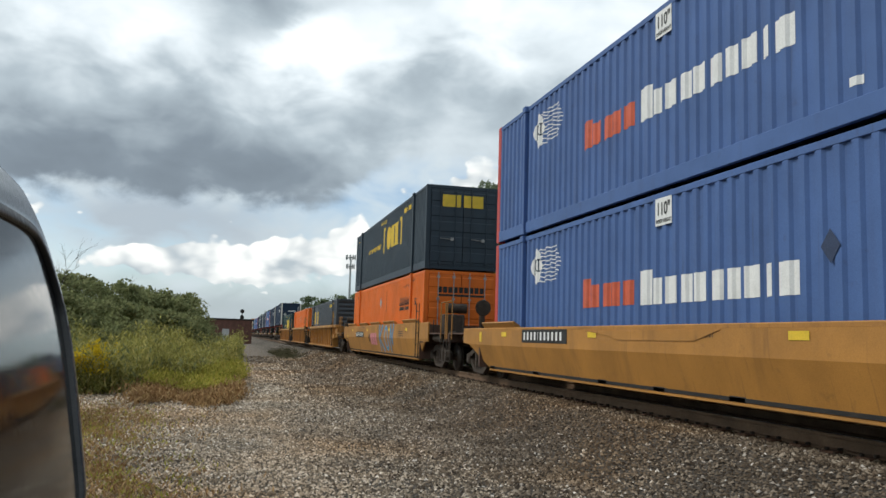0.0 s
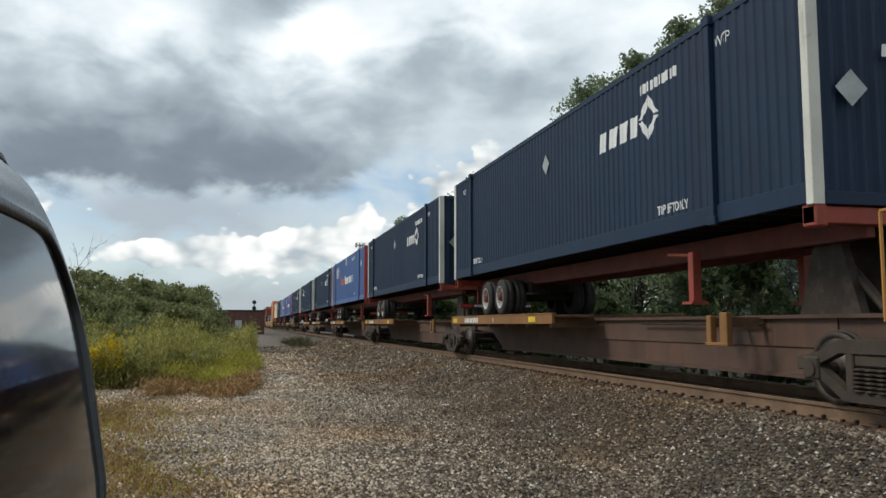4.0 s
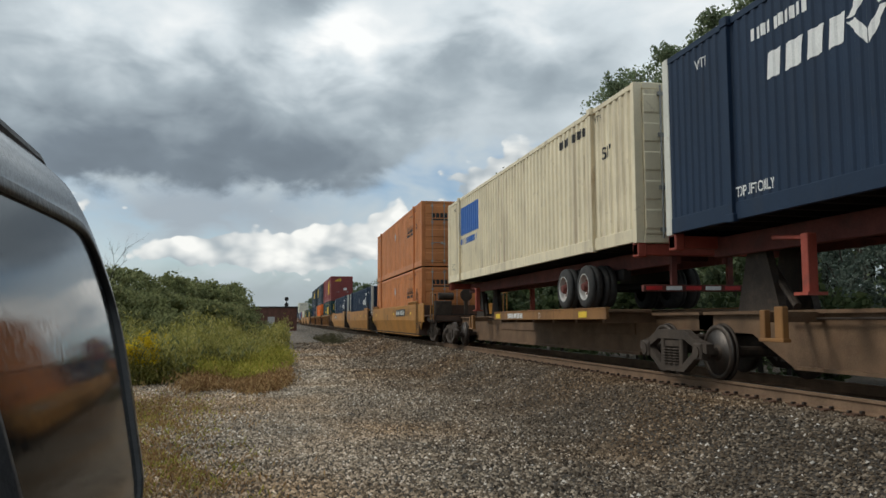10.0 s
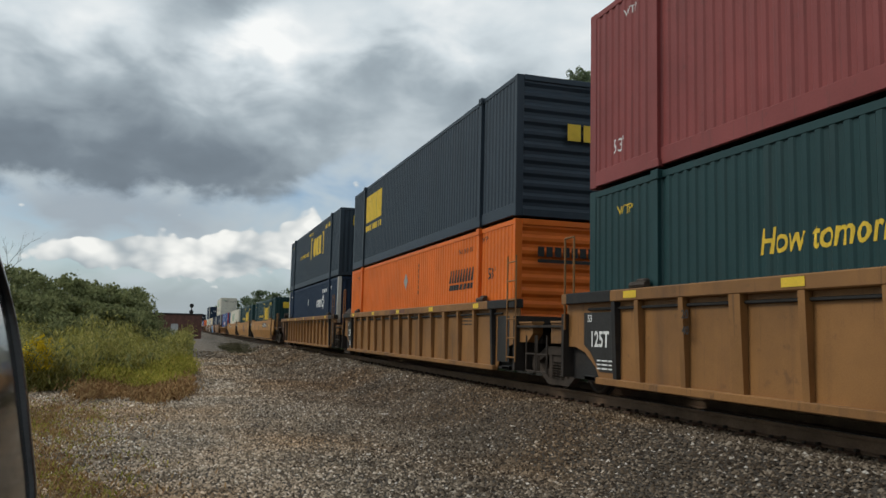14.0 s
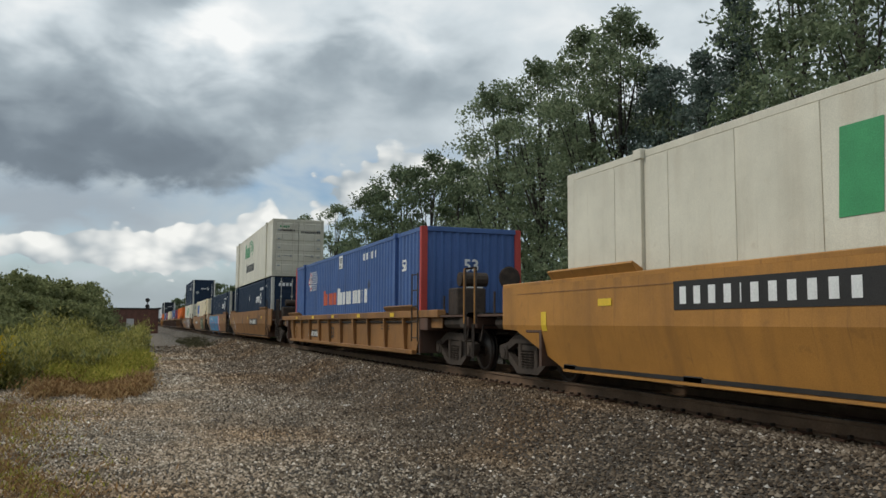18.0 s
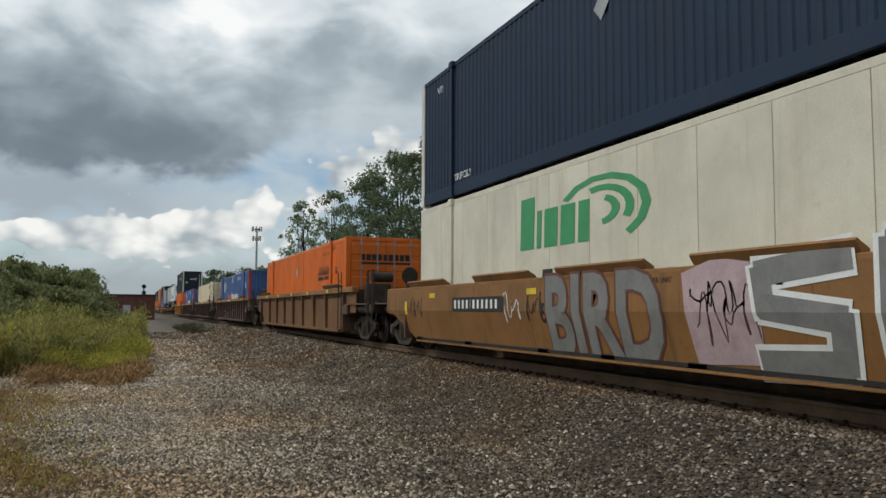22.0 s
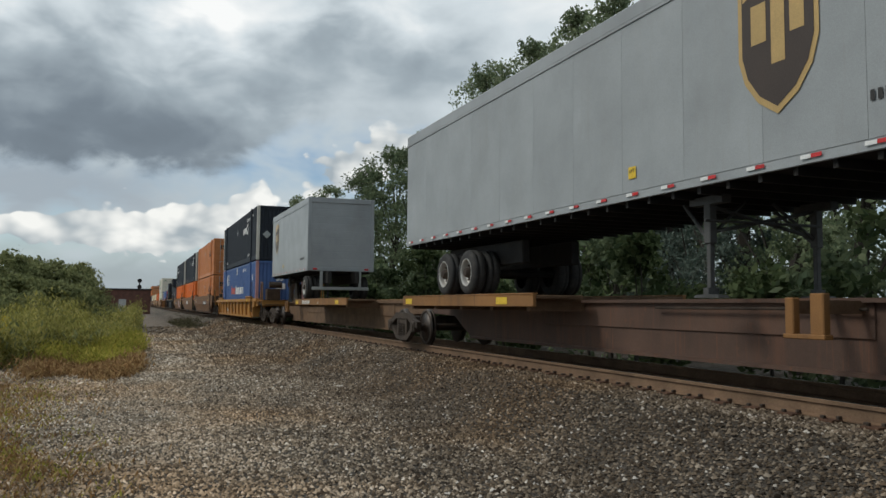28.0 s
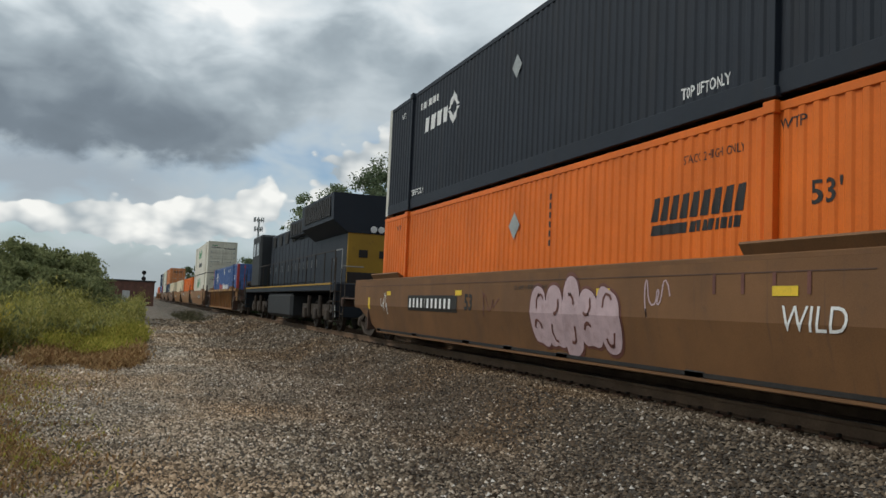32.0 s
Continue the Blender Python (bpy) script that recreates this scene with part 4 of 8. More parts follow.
        for sg in (-1, 1) if jt else ():
            # side bearing arm that reaches out over the truck
            yb = hi - 0.62 if end < 0 else lo + 0.02
            piece("bearing_arm", shared(("bearing_arm", sg, style), lambda bm: (prism(bm, [(0, 0.98), (0.25, 0.82), (0.60, 0.82), (0.60, 1.17), (0, 1.17)], "x", sg * (HW - 0.22) - 0.10, sg * (HW - 0.22) + 0.10), box(bm, sg * (HW - 0.22) - 0.125, sg * (HW - 0.22) + 0.125, 0, 0.60, 1.16, 1.20, 0.01), box(bm, sg * (HW - 0.125) - 0.012, sg * (HW - 0.125) + 0.012, 0.12, 0.20, 0.93, 1.08))), ma if style == "ribbed" else STEEL, e, at=(0, yb, 0))
        for sg in (-1, 1) if jt else ():
            piece("inner_plate", shared(("inner_plate", sg, *key), lambda bm: box(bm, sg * (HW - 0.215) - 0.008, sg * (HW - 0.215) + 0.008, (lo - 1.5 if end > 0 else hi - 0.02), (lo + 0.02 if end > 0 else hi + 1.3), BOT, 0.95)), BLACK, e)
        for sg in (-1, 1):
            yy = (y1 + 0.25 * (1 if end < 0 else -1))
            if not jt:
                handrail(e, [(sg * (HW - 0.03), yy - 0.28, 0.95), (sg * (HW - 0.03), yy - 0.28, 2.02), (sg * (HW - 0.03), yy + 0.25, 2.02), (sg * (HW - 0.03), yy + 0.25, 0.95)], ma if col == "yellow" else STEEL)
            bm = bmesh.new()
            for zz in (0.32, 0.62):
                tube(bm, (sg * (HW - 0.02), yy - 0.2, zz), (sg * (HW - 0.02), yy + 0.2, zz), 0.016, 6)
            for q in (-0.2, 0.2):
                tube(bm, (sg * (HW - 0.02), yy + q, 0.30), (sg * (HW - 0.02), yy + q, 0.95), 0.016, 6)
            part("sill_step", bm, STEEL, e)
        if not jt:
            piece("coupler", shared(("coupler", end), lambda bm: (box(bm, -0.12, 0.12, -0.45, 0.2, 0.74, 0.98, 0.03), box(bm, -0.2, 0.2, -0.62, -0.38, 0.68, 1.02, 0.05))), STEEL, e, at=(0, y1, 0), rz=0 if end < 0 else math.pi)
            bm = bmesh.new()
            for i in range(8):
                t0, t1 = i / 8, (i + 1) / 8
                tube(bm, (-0.35, y1 + end * 0.5 * t0, 0.66 - 0.36 * math.sin(math.pi * t0)), (-0.35, y1 + end * 0.5 * t1, 0.66 - 0.36 * math.sin(math.pi * t1)), 0.022, 6)
            part("brake_hose", bm, RUBBER, e)
            piece("walkway_grating", shared(("walkway_grating", *key), lambda bm: ([box(bm, -HW + 0.1, HW - 0.1, y1 - end * (0.1 + 0.09 * k) - 0.02, y1 - end * (0.1 + 0.09 * k) + 0.02, 1.135, 1.165) for k in range(7)], box(bm, -HW + 0.1, -HW + 0.14, min(y1, y1 - end * 0.75), max(y1, y1 - end * 0.75), 1.132, 1.17), box(bm, HW - 0.14, HW - 0.1, min(y1, y1 - end * 0.75), max(y1, y1 - end * 0.75), 1.132, 1.17))), BLACK, e)
            piece("uncoupling_lever", shared(("uncoupling_lever", *key), lambda bm: [tube(bm, p, q, 0.016, 6) for p, q in zip(((-1.42, y1 + end * 0.06, 0.62), (-1.36, y1 + end * 0.06, 0.92), (-0.3, y1 + end * 0.06, 0.92), (-0.05, y1 + end * 0.2, 1.05)), ((-1.36, y1 + end * 0.06, 0.92), (-0.3, y1 + end * 0.06, 0.92), (-0.05, y1 + end * 0.2, 1.05), (0.0, y1 + end * 0.42, 1.03)))]), STEEL, e)
            piece("end_piping", shared(("end_piping", *key), lambda bm: (tube(bm, (-1.0, lo + 0.15, 1.0), (-1.0, hi - 0.15, 1.0), 0.03, 6), tube(bm, (-0.7, lo + 0.2, 0.78), (-0.55, hi - 0.25, 0.70), 0.025, 6), tube(bm, (-1.25, (lo + hi) / 2 - 0.5, 0.98), (-1.25, (lo + hi) / 2 + 0.4, 0.98), 0.13, 10), box(bm, -1.42, -1.1, (lo + hi) / 2 - 0.9, (lo + hi) / 2 - 0.6, 0.86, 1.09, 0.02), tube(bm, (-1.3, (lo + hi) / 2 + 0.6, 1.12), (-1.3, (lo + hi) / 2 + 0.6, 1.55), 0.02, 6))), STEEL, e)
    if joint_near:
        truck_parts(u, -gn)
        piece("hand_brake", shared("hand_brake", lambda bm: (lathe(bm, [(-0.02, 0.22), (0.0, 0.25), (0.02, 0.22)], (0, 0, 0), "y", 18), box(bm, -0.05, 0.05, 0, 0.2, -0.5, 0.05))), STEEL, u, at=(0.7, -0.75, 1.75))
    else:
        truck_parts(u, -1.75)
        bm = bmesh.new()
        lathe(bm, [(-0.015, 0.24), (0.0, 0.27), (0.015, 0.24)], (0.45, -1.15, 2.0), "y", 18)
        box(bm, 0.38, 0.52, -1.15, -0.95, 1.1, 2.1)
        part("hand_brake", bm, STEEL, u)
        bm = bmesh.new()
        box(bm, -0.9, -0.2, -1.3, -0.75, 1.13, 1.75, 0.03)
        tube(bm, (-0.75, -1.05, 1.95), (-0.1, -1.05, 1.95), 0.16, 12)
        part("brake_cylinder", bm, STEEL, u)
    if tail_truck and not joint_far:
        truck_parts(u, L + 1.75)
    if style == "smooth" and top > 1.3 and joint_far:
        for sg in (-1, 1):
            piece("end_plate", shared(("end_plate", sg, L), lambda bm: prism(bm, [(b - 0.02, 1.14), (b + 0.98, 1.20), (b + 0.98, top - 0.06), (b - 0.02, top - 0.04)], "x", sg * (HW - 0.03) - 0.015, sg * (HW - 0.03) + 0.015)), CAR["dark"], u)
    if top < 1.3 and style == "smooth":
        piece("folded_flap", shared(("folded_flap",), lambda bm: prism(bm, [(6.3, top - 0.08), (6.9, 1.01), (9.1, 1.01), (9.5, 1.08), (10.4, top - 0.08)], "x", -HW - 0.012, -HW + 0.01)), ma, u)
    if linked:
        ladder(u, -HW - 0.02, -0.48, 0.45, 2.45, ma)
        if joint_far:
            handrail(u, [(-HW + 0.02, wf - 0.10, 1.05), (-HW + 0.02, wf - 0.10, 2.55), (-HW + 0.02, wf - 0.42, 2.55), (-HW + 0.02, wf - 0.42, 1.6)], ma)
    else:
        ladder(u, -HW - 0.02, -0.30, 0.32 if top > 1.3 else 0.55, 2.1, STEEL)
    u["s"], u["z0"] = s_near, 0.0
    return u


def car_marks(u, style, col, seed, kind=0, ribs=15, top=TOP, far=True, board=True, linked=False):
    """Painted marks on a car's side: number board as bars, load notes, reflectors, the length."""
    rnd = random.Random(seed)
    pl = -HW - 0.007 if style == "smooth" else -HW + 0.114
    white = kind % 2 == 0
    ybd = 13.55 if top < TOP else 6.2 if kind == 0 else 13.2
    zz = min(1.12, top - 0.385) if style == "smooth" else 1.0
    if style == "smooth":
        bw = 3.05 if top == TOP else 2.4
        bh = 0.34 if top == TOP else 0.27
        zz = (zz if col == "yellow" or kind == 1 else 0.86) if top == TOP else 0.92
        if board:
            put_side(u, "number_board", poly_mesh([[(0, 0), (bw, 0), (bw, bh), (0, bh)]]), ybd, zz, P_BLACK, plane=pl)
            put_side(u, "number_bars", poly_mesh(bars([0.039 * bw] * 4 + [0.02] + [0.039 * bw] * 6, bh * 0.6, 0.045 * bw)), ybd - 0.12, zz + bh * 0.2, P_WHITE, plane=pl - 0.004)
        put_side(u, "length_mark", text_mesh("53", 0.42, 0.012), 9.78, min(0.95, top - 0.7), P_BLACK, plane=pl)
        if far:
            put_side(u, "length_mark", text_mesh("53", 0.62, 0.02), 15.95, 0.46, P_BLACK, plane=pl)
    else:
        put_side(u, "number_bars", poly_mesh(bars([0.12] * 4 + [0.02] + [0.12] * 6, 0.1, 0.04)), 9.0, top - 0.13, P_WHITE if col == "dark" else P_BROWN, plane=-HW - 0.004)
        if top < 1.3:
            put_side(u, "number_board", poly_mesh([[(0, 0), (2.0, 0), (2.0, 0.26), (0, 0.26)]]), 12.7, 0.46, P_BLACK, plane=pl)
            put_side(u, "number_bars", poly_mesh(bars([0.09] * 4 + [0.06] + [0.09] * 6, 0.17, 0.085)), 12.62, 0.495, P_WHITE, plane=pl - 0.004)
            put_side(u, "length_mark", text_mesh("53", 0.5, 0.02), 8.9, 0.48, P_BLACK, plane=pl)
            for y in (13.55, 15.05):
                bm = bmesh.new()
                box(bm, pl - 0.02, pl + 0.02, y, y + 0.55, 0.42, 0.82, 0.008)
                box(bm, pl - 0.05, pl - 0.02, y + 0.08, y + 0.16, 0.58, 0.66, 0.005)
                part("access_plate", bm, CAR[col], u)
        elif ribs < 15:
            put_side(u, "number_bars", poly_mesh(bars([0.11] * 4, 0.3, 0.12)), 13.3, 0.85, P_BROWN, plane=pl)
    for y in (1.7, 5.0, 8.3, 11.5, 14.7) if style == "ribbed" else (1.7, 7.3, 14.9) if kind == 0 and top == TOP else (1.7, 5.0, 10.25, 14.9):
        put_side(u, "reflector", poly_mesh([[(0, 0), (0.34, 0), (0.34, 0.1), (0, 0.1)]]), y, min(1.2, top - 0.2) if style == "smooth" else top - 0.13, P_YELLOW, plane=-HW - 0.008)
    put_side(u, "load_note", text_mesh("LD LIMIT 119500 PER UNIT", 0.1), 7.6, min(1.3, top - 0.18 if style == "smooth" else top - 0.33), P_BLACK, plane=pl)
    if col != "brown":
        put_side(u, "load_note", poly_mesh([b for r in range(3) for b in [[(uu, -0.075 * r), (uu + w, -0.075 * r), (uu + w, 0.028 - 0.075 * r), (uu, 0.028 - 0.075 * r)] for uu, w in ((0, 0.2), (0.24, 0.34), (0.62, 0.18))]]), 2.9, min(1.3, top - 0.3), P_BLACK, plane=pl)
    if style == "ribbed":
        for yw in (0.55, 16.1)[:2 if ribs == 15 else 0]:
            if yw > 9 and col == "yellow" and not linked:
                continue
            if linked and far and yw > 9:
                put_side(u, "weight_panel", poly_mesh([[(0.0, 0.42), (0.22, 0.30), (0.5, 0.02), (1.02, 0.02), (1.02, 0.92), (0.0, 0.92)]]), yw, 0.40, P_BLACK, plane=pl - 0.001)
                put_side(u, "weight_mark", text_mesh("125T", 0.33, 0.008, squeeze=0.85), yw - 0.20, 0.80, P_WHITE, plane=pl - 0.005)
                put_side(u, "load_note", poly_mesh([b for r in range(3) for b in [[(uu, -0.06 * r), (uu + w, -0.06 * r), (uu + w, 0.022 - 0.06 * r), (uu, 0.022 - 0.06 * r)] for uu, w in ((0, 0.12), (0.15, 0.18), (0.36, 0.1))]]), yw - 0.42, 0.58, P_WHITE, plane=pl - 0.005)
                put_side(u, "length_mark", text_mesh("53", 0.15, 0.003), yw - 0.12, 1.18, P_WHITE, plane=pl - 0.005)
                put_side(u, "length_mark", text_mesh("20", 0.15, 0.003), 13.3, 1.2, P_BLACK, plane=-HW - 0.002)
                put_side(u, "length_mark", text_mesh("40", 0.15, 0.003), 13.3, 1.0, P_BLACK, plane=-HW + 0.006)
            else:
                put_side(u, "weight_panel", poly_mesh([[(0, 0), (0.62, 0), (0.62, 0.9), (0, 0.9)]]), yw, 0.42, P_BLACK, plane=pl - 0.001)
                if not linked:
                    put_side(u, "weight_mark", text_mesh("125T", 0.26, 0.006, squeeze=0.85), yw - 0.03, 0.78, P_WHITE, plane=pl - 0.005)
    else:
        if top > 1.3 and far:
            put_side(u, "weight_mark", text_mesh("125 T", 0.27, 0.008), 17.55, 1.31, P_WHITE, plane=-HW + 0.012)
        put_side(u, "notice_plate", poly_mesh([[(0, 0), (0.17, 0), (0.17, 0.3), (0, 0.3)]]), 16.6, 0.84, P_YELLOW, plane=pl)
        put_side(u, "length_ticks", poly_mesh([[(k * 0.45, 0), (k * 0.45 + 0.05, 0), (k * 0.45 + 0.05, 0.22), (k * 0.45, 0.22)] for k in range(4)]), 2.6, min(1.22, top - 0.36), P_BROWN, plane=pl)


def spray(u, y, z, w, h, ma, edge, seed, plane=-HW - 0.006, n=4):
    """Sprayed lettering that cannot be read: fat rounded blobs with a rim."""
    rnd = random.Random(seed)
    step = w / n
    outer, inner = [], []
    for i in range(n):
        cx = step * (i + 0.5)
        hh = h * (0.75 + 0.4 * rnd.random())
        outer.append(disc(cx, h / 2, step * 0.56, hh / 2, 30, 0.22, seed + i))
    for i in range(n):
        cx = step * (i + 0.5)
        for k in range(2):
            a0 = 6.28 * rnd.random()
            ox, oz = cx + step * 0.3 * (rnd.random() - 0.5), h * (0.3 + 0.4 * k)
            arc = [a0 + (1.6 + 1.6 * rnd.random()) * j / 7 for j in range(8)]
            ra, rb, th = step * 0.27, h * 0.17, 0.035 + 0.02 * rnd.random()
            for p, q in zip(arc, arc[1:]):
                inner.append([(ox + ra * math.cos(p), oz + rb * math.sin(p)), (ox + ra * math.cos(q), oz + rb * math.sin(q)), (ox + (ra - th) * math.cos(q), oz + (rb - th) * math.sin(q)), (ox + (ra - th) * math.cos(p), oz + (rb - th) * math.sin(p))])
    put_side(u, "sprayed_rim", poly_mesh([[(cx + (x - cx) * 1.12, h / 2 + (v - h / 2) * 1.1) for x, v in o] for i, o in enumerate(outer) for cx in [step * (i + 0.5)]]), y, z, edge, plane=plane, label="sprayed rim")
    for i, o in enumerate(outer):
        put_side(u, "sprayed_shape", poly_mesh([o]), y, z, ma, plane=plane - 0.002 - 0.0012 * (i + 1), label="sprayed rounded shape")
    put_side(u, "sprayed_rim", poly_mesh(inner), y, z, edge, plane=plane - 0.012)


def scribble(u, y, z, w, h, ma, seed, plane=-HW - 0.006, n=6):
    """A thin sprayed line that loops."""
    rnd = random.Random(seed)
    pts = [(w * i / (n * 10) + 0.30 * w / n * math.sin(i * 0.41 + seed) + 0.1 * w / n * math.sin(i * 1.13), h * (0.5 + (0.30 + 0.18 * math.sin(i * 0.17 + seed)) * math.sin(i * 0.63 + 2 * seed))) for i in range(n * 10)]
    bm = bmesh.new()
    prev = None
    for i, p in enumerate(pts):
        o, q = pts[max(0, i - 1)], pts[min(len(pts) - 1, i + 1)]
        d = Vector((q[0] - o[0], q[1] - o[1]))
        nrm = Vector((-d.y, d.x)).normalized() * 0.012
        cur = (bm.verts.new((p[0] + nrm.x, p[1] + nrm.y, 0)), bm.verts.new((p[0] - nrm.x, p[1] - nrm.y, 0)))
        if prev:
            bm.faces.new((prev[0], cur[0], cur[1], prev[1]))
        prev = cur
    put_side(u, "sprayed_line", bm, y, z, ma, plane=plane)


# ---- spine cars, chassis and road trailers ----
def tandem(parent, y, x_out=1.22, z=1.605, axles=2, hub=STEEL):
    """Two axles with twin tyres."""
    for yy in (y, y + 1.24)[:axles]:
        ax = piece("axle", cached("trailer_axle", lambda bm: tube(bm, (-0.9, 0, 0), (0.9, 0, 0), 0.07, 8)), BLACK, parent, at=(0, yy, z))
        for sg in (-1, 1):
            for k, xo in enumerate((x_out, x_out - 0.31)):
                x0 = sg * xo
                t = piece("tyre", cached(("tyre", sg), lambda bm: lathe(bm, [(0.0, 0.27), (sg * 0.012, 0.34), (0.0, 0.39), (-sg * 0.02, 0.43), (-sg * 0.05, 0.45), (-sg * 0.09, 0.452), (-sg * 0.095, 0.44), (-sg * 0.115, 0.44), (-sg * 0.12, 0.452), (-sg * 0.20, 0.45), (-sg * 0.25, 0.43), (-sg * 0.27, 0.38), (-sg * 0.27, 0.27)], (0, 0, 0), "x", 28, False), True), RUBBER, ax, at=(x0, 0, 0))
                if k == 0:
                    piece("rim", cached(("rim", sg), lambda bm: lathe(bm, [(-sg * 0.03, 0.28), (sg * 0.006, 0.28), (sg * 0.006, 0.262), (-sg * 0.02, 0.248), (-sg * 0.10, 0.235), (-sg * 0.13, 0.21)], (0, 0, 0), "x", 24, False)), RIM, ax, at=(x0, 0, 0))
                    piece("hub", cached(("hub", sg), lambda bm: (lathe(bm, [(-sg * 0.13, 0.22), (-sg * 0.11, 0.13), (-sg * 0.02, 0.10), (sg * 0.03, 0.08), (sg * 0.035, 0.0)], (0, 0, 0), "x", 20, False), [tube(bm, (-sg * 0.12, 0.165 * math.cos(q * 1.0472), 0.165 * math.sin(q * 1.0472)), (-sg * 0.075, 0.165 * math.cos(q * 1.0472), 0.165 * math.sin(q * 1.0472)), 0.02, 5) for q in range(6)])), hub, ax, at=(x0, 0, 0))


def spine_unit(s_near, L, wheels, label, joint_near, joint_far, hitch=True, deck=None, bars_on=True):
    """A spine car unit: a centre beam, a wheel platform, a hitch stand and trucks."""
    u = thing("spine_car", label, "railcar", "spine cars")
    gn, gf = (0.85 if joint_near else 2.2), (0.85 if joint_far else 2.2)
    lo, hi = -gn + 0.05, L + gf - 0.05
    def beam(bm):
        prism(bm, [(lo, 0.75), (lo + 1.6, 0.70), (lo + 2.6, 0.24), (hi - 2.6, 0.24), (hi - 1.6, 0.70), (hi, 0.75), (hi, 1.02), (lo, 1.02)], "x", -0.33, 0.33)
    cb = piece("centre_beam", cached(("centre_beam", round(lo, 2), round(hi, 2)), beam), CAR["dark"] if wheels == "far" else DECK, u)
    bk = (round(lo, 2), round(hi, 2))
    bma = CAR["dark"] if wheels == "far" else DECK
    piece("top_flange", cached(("top_flange", *bk), lambda bm: box(bm, -0.42, 0.42, lo + 0.3, hi - 0.3, 1.0, 1.05)), bma, cb)
    piece("bottom_flange", cached(("beam_flange", *bk), lambda bm: box(bm, -0.40, 0.40, lo + 2.7, hi - 2.7, 0.22, 0.27)), bma, cb)
    piece("web_plate", cached(("web_plate", *bk), lambda bm: box(bm, -0.355, 0.355, lo + 3.0, hi - 6.0, 0.62, 1.0, 0.006)), bma, cb)
    y0, y1 = (7.6, L - 0.4) if wheels == "far" else deck or (1.0, 9.0)
    p = piece("wheel_platform", cached(("wheel_platform", -1, round(y1 - y0, 2)), lambda bm: box(bm, -1.42, -0.55, 0, y1 - y0, 1.06, 1.12, 0.01)), DECK, u, at=(0, y0, 0))
    piece("wheel_platform", cached(("wheel_platform", 1, round(y1 - y0, 2)), lambda bm: box(bm, 0.55, 1.42, 0, y1 - y0, 1.06, 1.12, 0.01)), DECK, u, at=(0, y0, 0))
    for k in np.arange(0.3, y1 - y0, 1.45):
        piece("deck_bearer", cached("deck_bearer", lambda bm: box(bm, -1.38, 1.38, 0, 0.12, 0.86, 1.06)), DECK, p, at=(0, k, 0))
    for sg in (-1, 1):
        q = piece("platform_edge", cached(("platform_edge", sg, round(y1 - y0, 2)), lambda bm: (box(bm, sg * 1.45 - 0.03, sg * 1.45 + 0.03, 0, y1 - y0, 0.93, 1.13, 0.008), box(bm, sg * 1.44 - 0.05, sg * 1.44 + 0.05, 0, y1 - y0, 1.13, 1.155, 0.006))), CAR["tan"], p)
    for y in (y0 + 1.0, y1 - 0.6):
        put_side(u, "reflector", poly_mesh([[(0, 0), (0.45, 0), (0.45, 0.12), (0, 0.12)]]), y + 0.4, 0.97, P_YELLOW, plane=-1.486)
    if bars_on:
        put_side(u, "length_mark", text_mesh("53", 0.16), (y0 + y1) / 2, 0.97, P_WHITE, plane=-1.486)
        put_side(u, "number_bars", poly_mesh(bars([0.09] * 4 + [0.02] + [0.09] * 6, 0.13, 0.04)), (y0 + y1) / 2 + 2.6, 0.965, P_WHITE, plane=-1.486)
    yh = 1.0 if wheels == "far" else L - 1.0
    if hitch:
        piece("hitch_stand", cached("hitch_stand", lambda bm: (prism(bm, [(-0.55, 1.05), (0.55, 1.05), (0.22, 2.02), (-0.22, 2.02)], "x", -0.34, -0.22), prism(bm, [(-0.55, 1.05), (0.55, 1.05), (0.22, 2.02), (-0.22, 2.02)], "x", 0.22, 0.34), box(bm, -0.5, 0.5, -0.42, 0.42, 2.0, 2.12, 0.03), tube(bm, (-0.3, -0.9, 1.1), (-0.1, 0.1, 1.85), 0.06, 8))), STEEL, u, at=(0, yh, 0))
    piece("air_reservoir", cached("air_reservoir", lambda bm: (tube(bm, (0.72, 0, 0.72), (0.72, 0.95, 0.72), 0.17, 14), tube(bm, (0.62, -0.5, 0.78), (0.62, -0.1, 0.78), 0.12, 12), box(bm, 0.3, 0.75, -0.2, 0.4, 0.82, 0.9), tube(bm, (-0.44, -1.2, 0.93), (-0.44, 2.4, 0.93), 0.018, 6))), STEEL, u, at=(0, 3.4 if wheels == "far" else L - 4.2, 0))
    yc = 2.4 if wheels == "far" else L - 2.4
    piece("cross_bearer", cached("cross_bearer", lambda bm: (box(bm, -0.95, 0.95, -0.10, -0.04, 0.88, 1.02), box(bm, -0.95, 0.95, 0.26, 0.32, 0.88, 1.02))), DECK, u, at=(0, yc, 0))
    for sg in (-1, 1):
        piece("guide_bracket", cached(("guide_bracket", sg), lambda bm: (box(bm, sg * 0.95 - 0.05, sg * 0.95 + 0.05, -0.16, 0.02, 0.66, 1.09, 0.012), box(bm, sg * 0.95 - 0.05, sg * 0.95 + 0.05, 0.24, 0.36, 0.66, 1.05, 0.012), box(bm, sg * 0.95 - 0.06, sg * 0.95 + 0.06, -0.18, 0.38, 0.62, 0.67, 0.008))), CAR["tan"], u, at=(0, yc, 0))
    truck_parts(u, -gn if joint_near else -0.55)
    if not joint_far:
        truck_parts(u, L + 0.55)
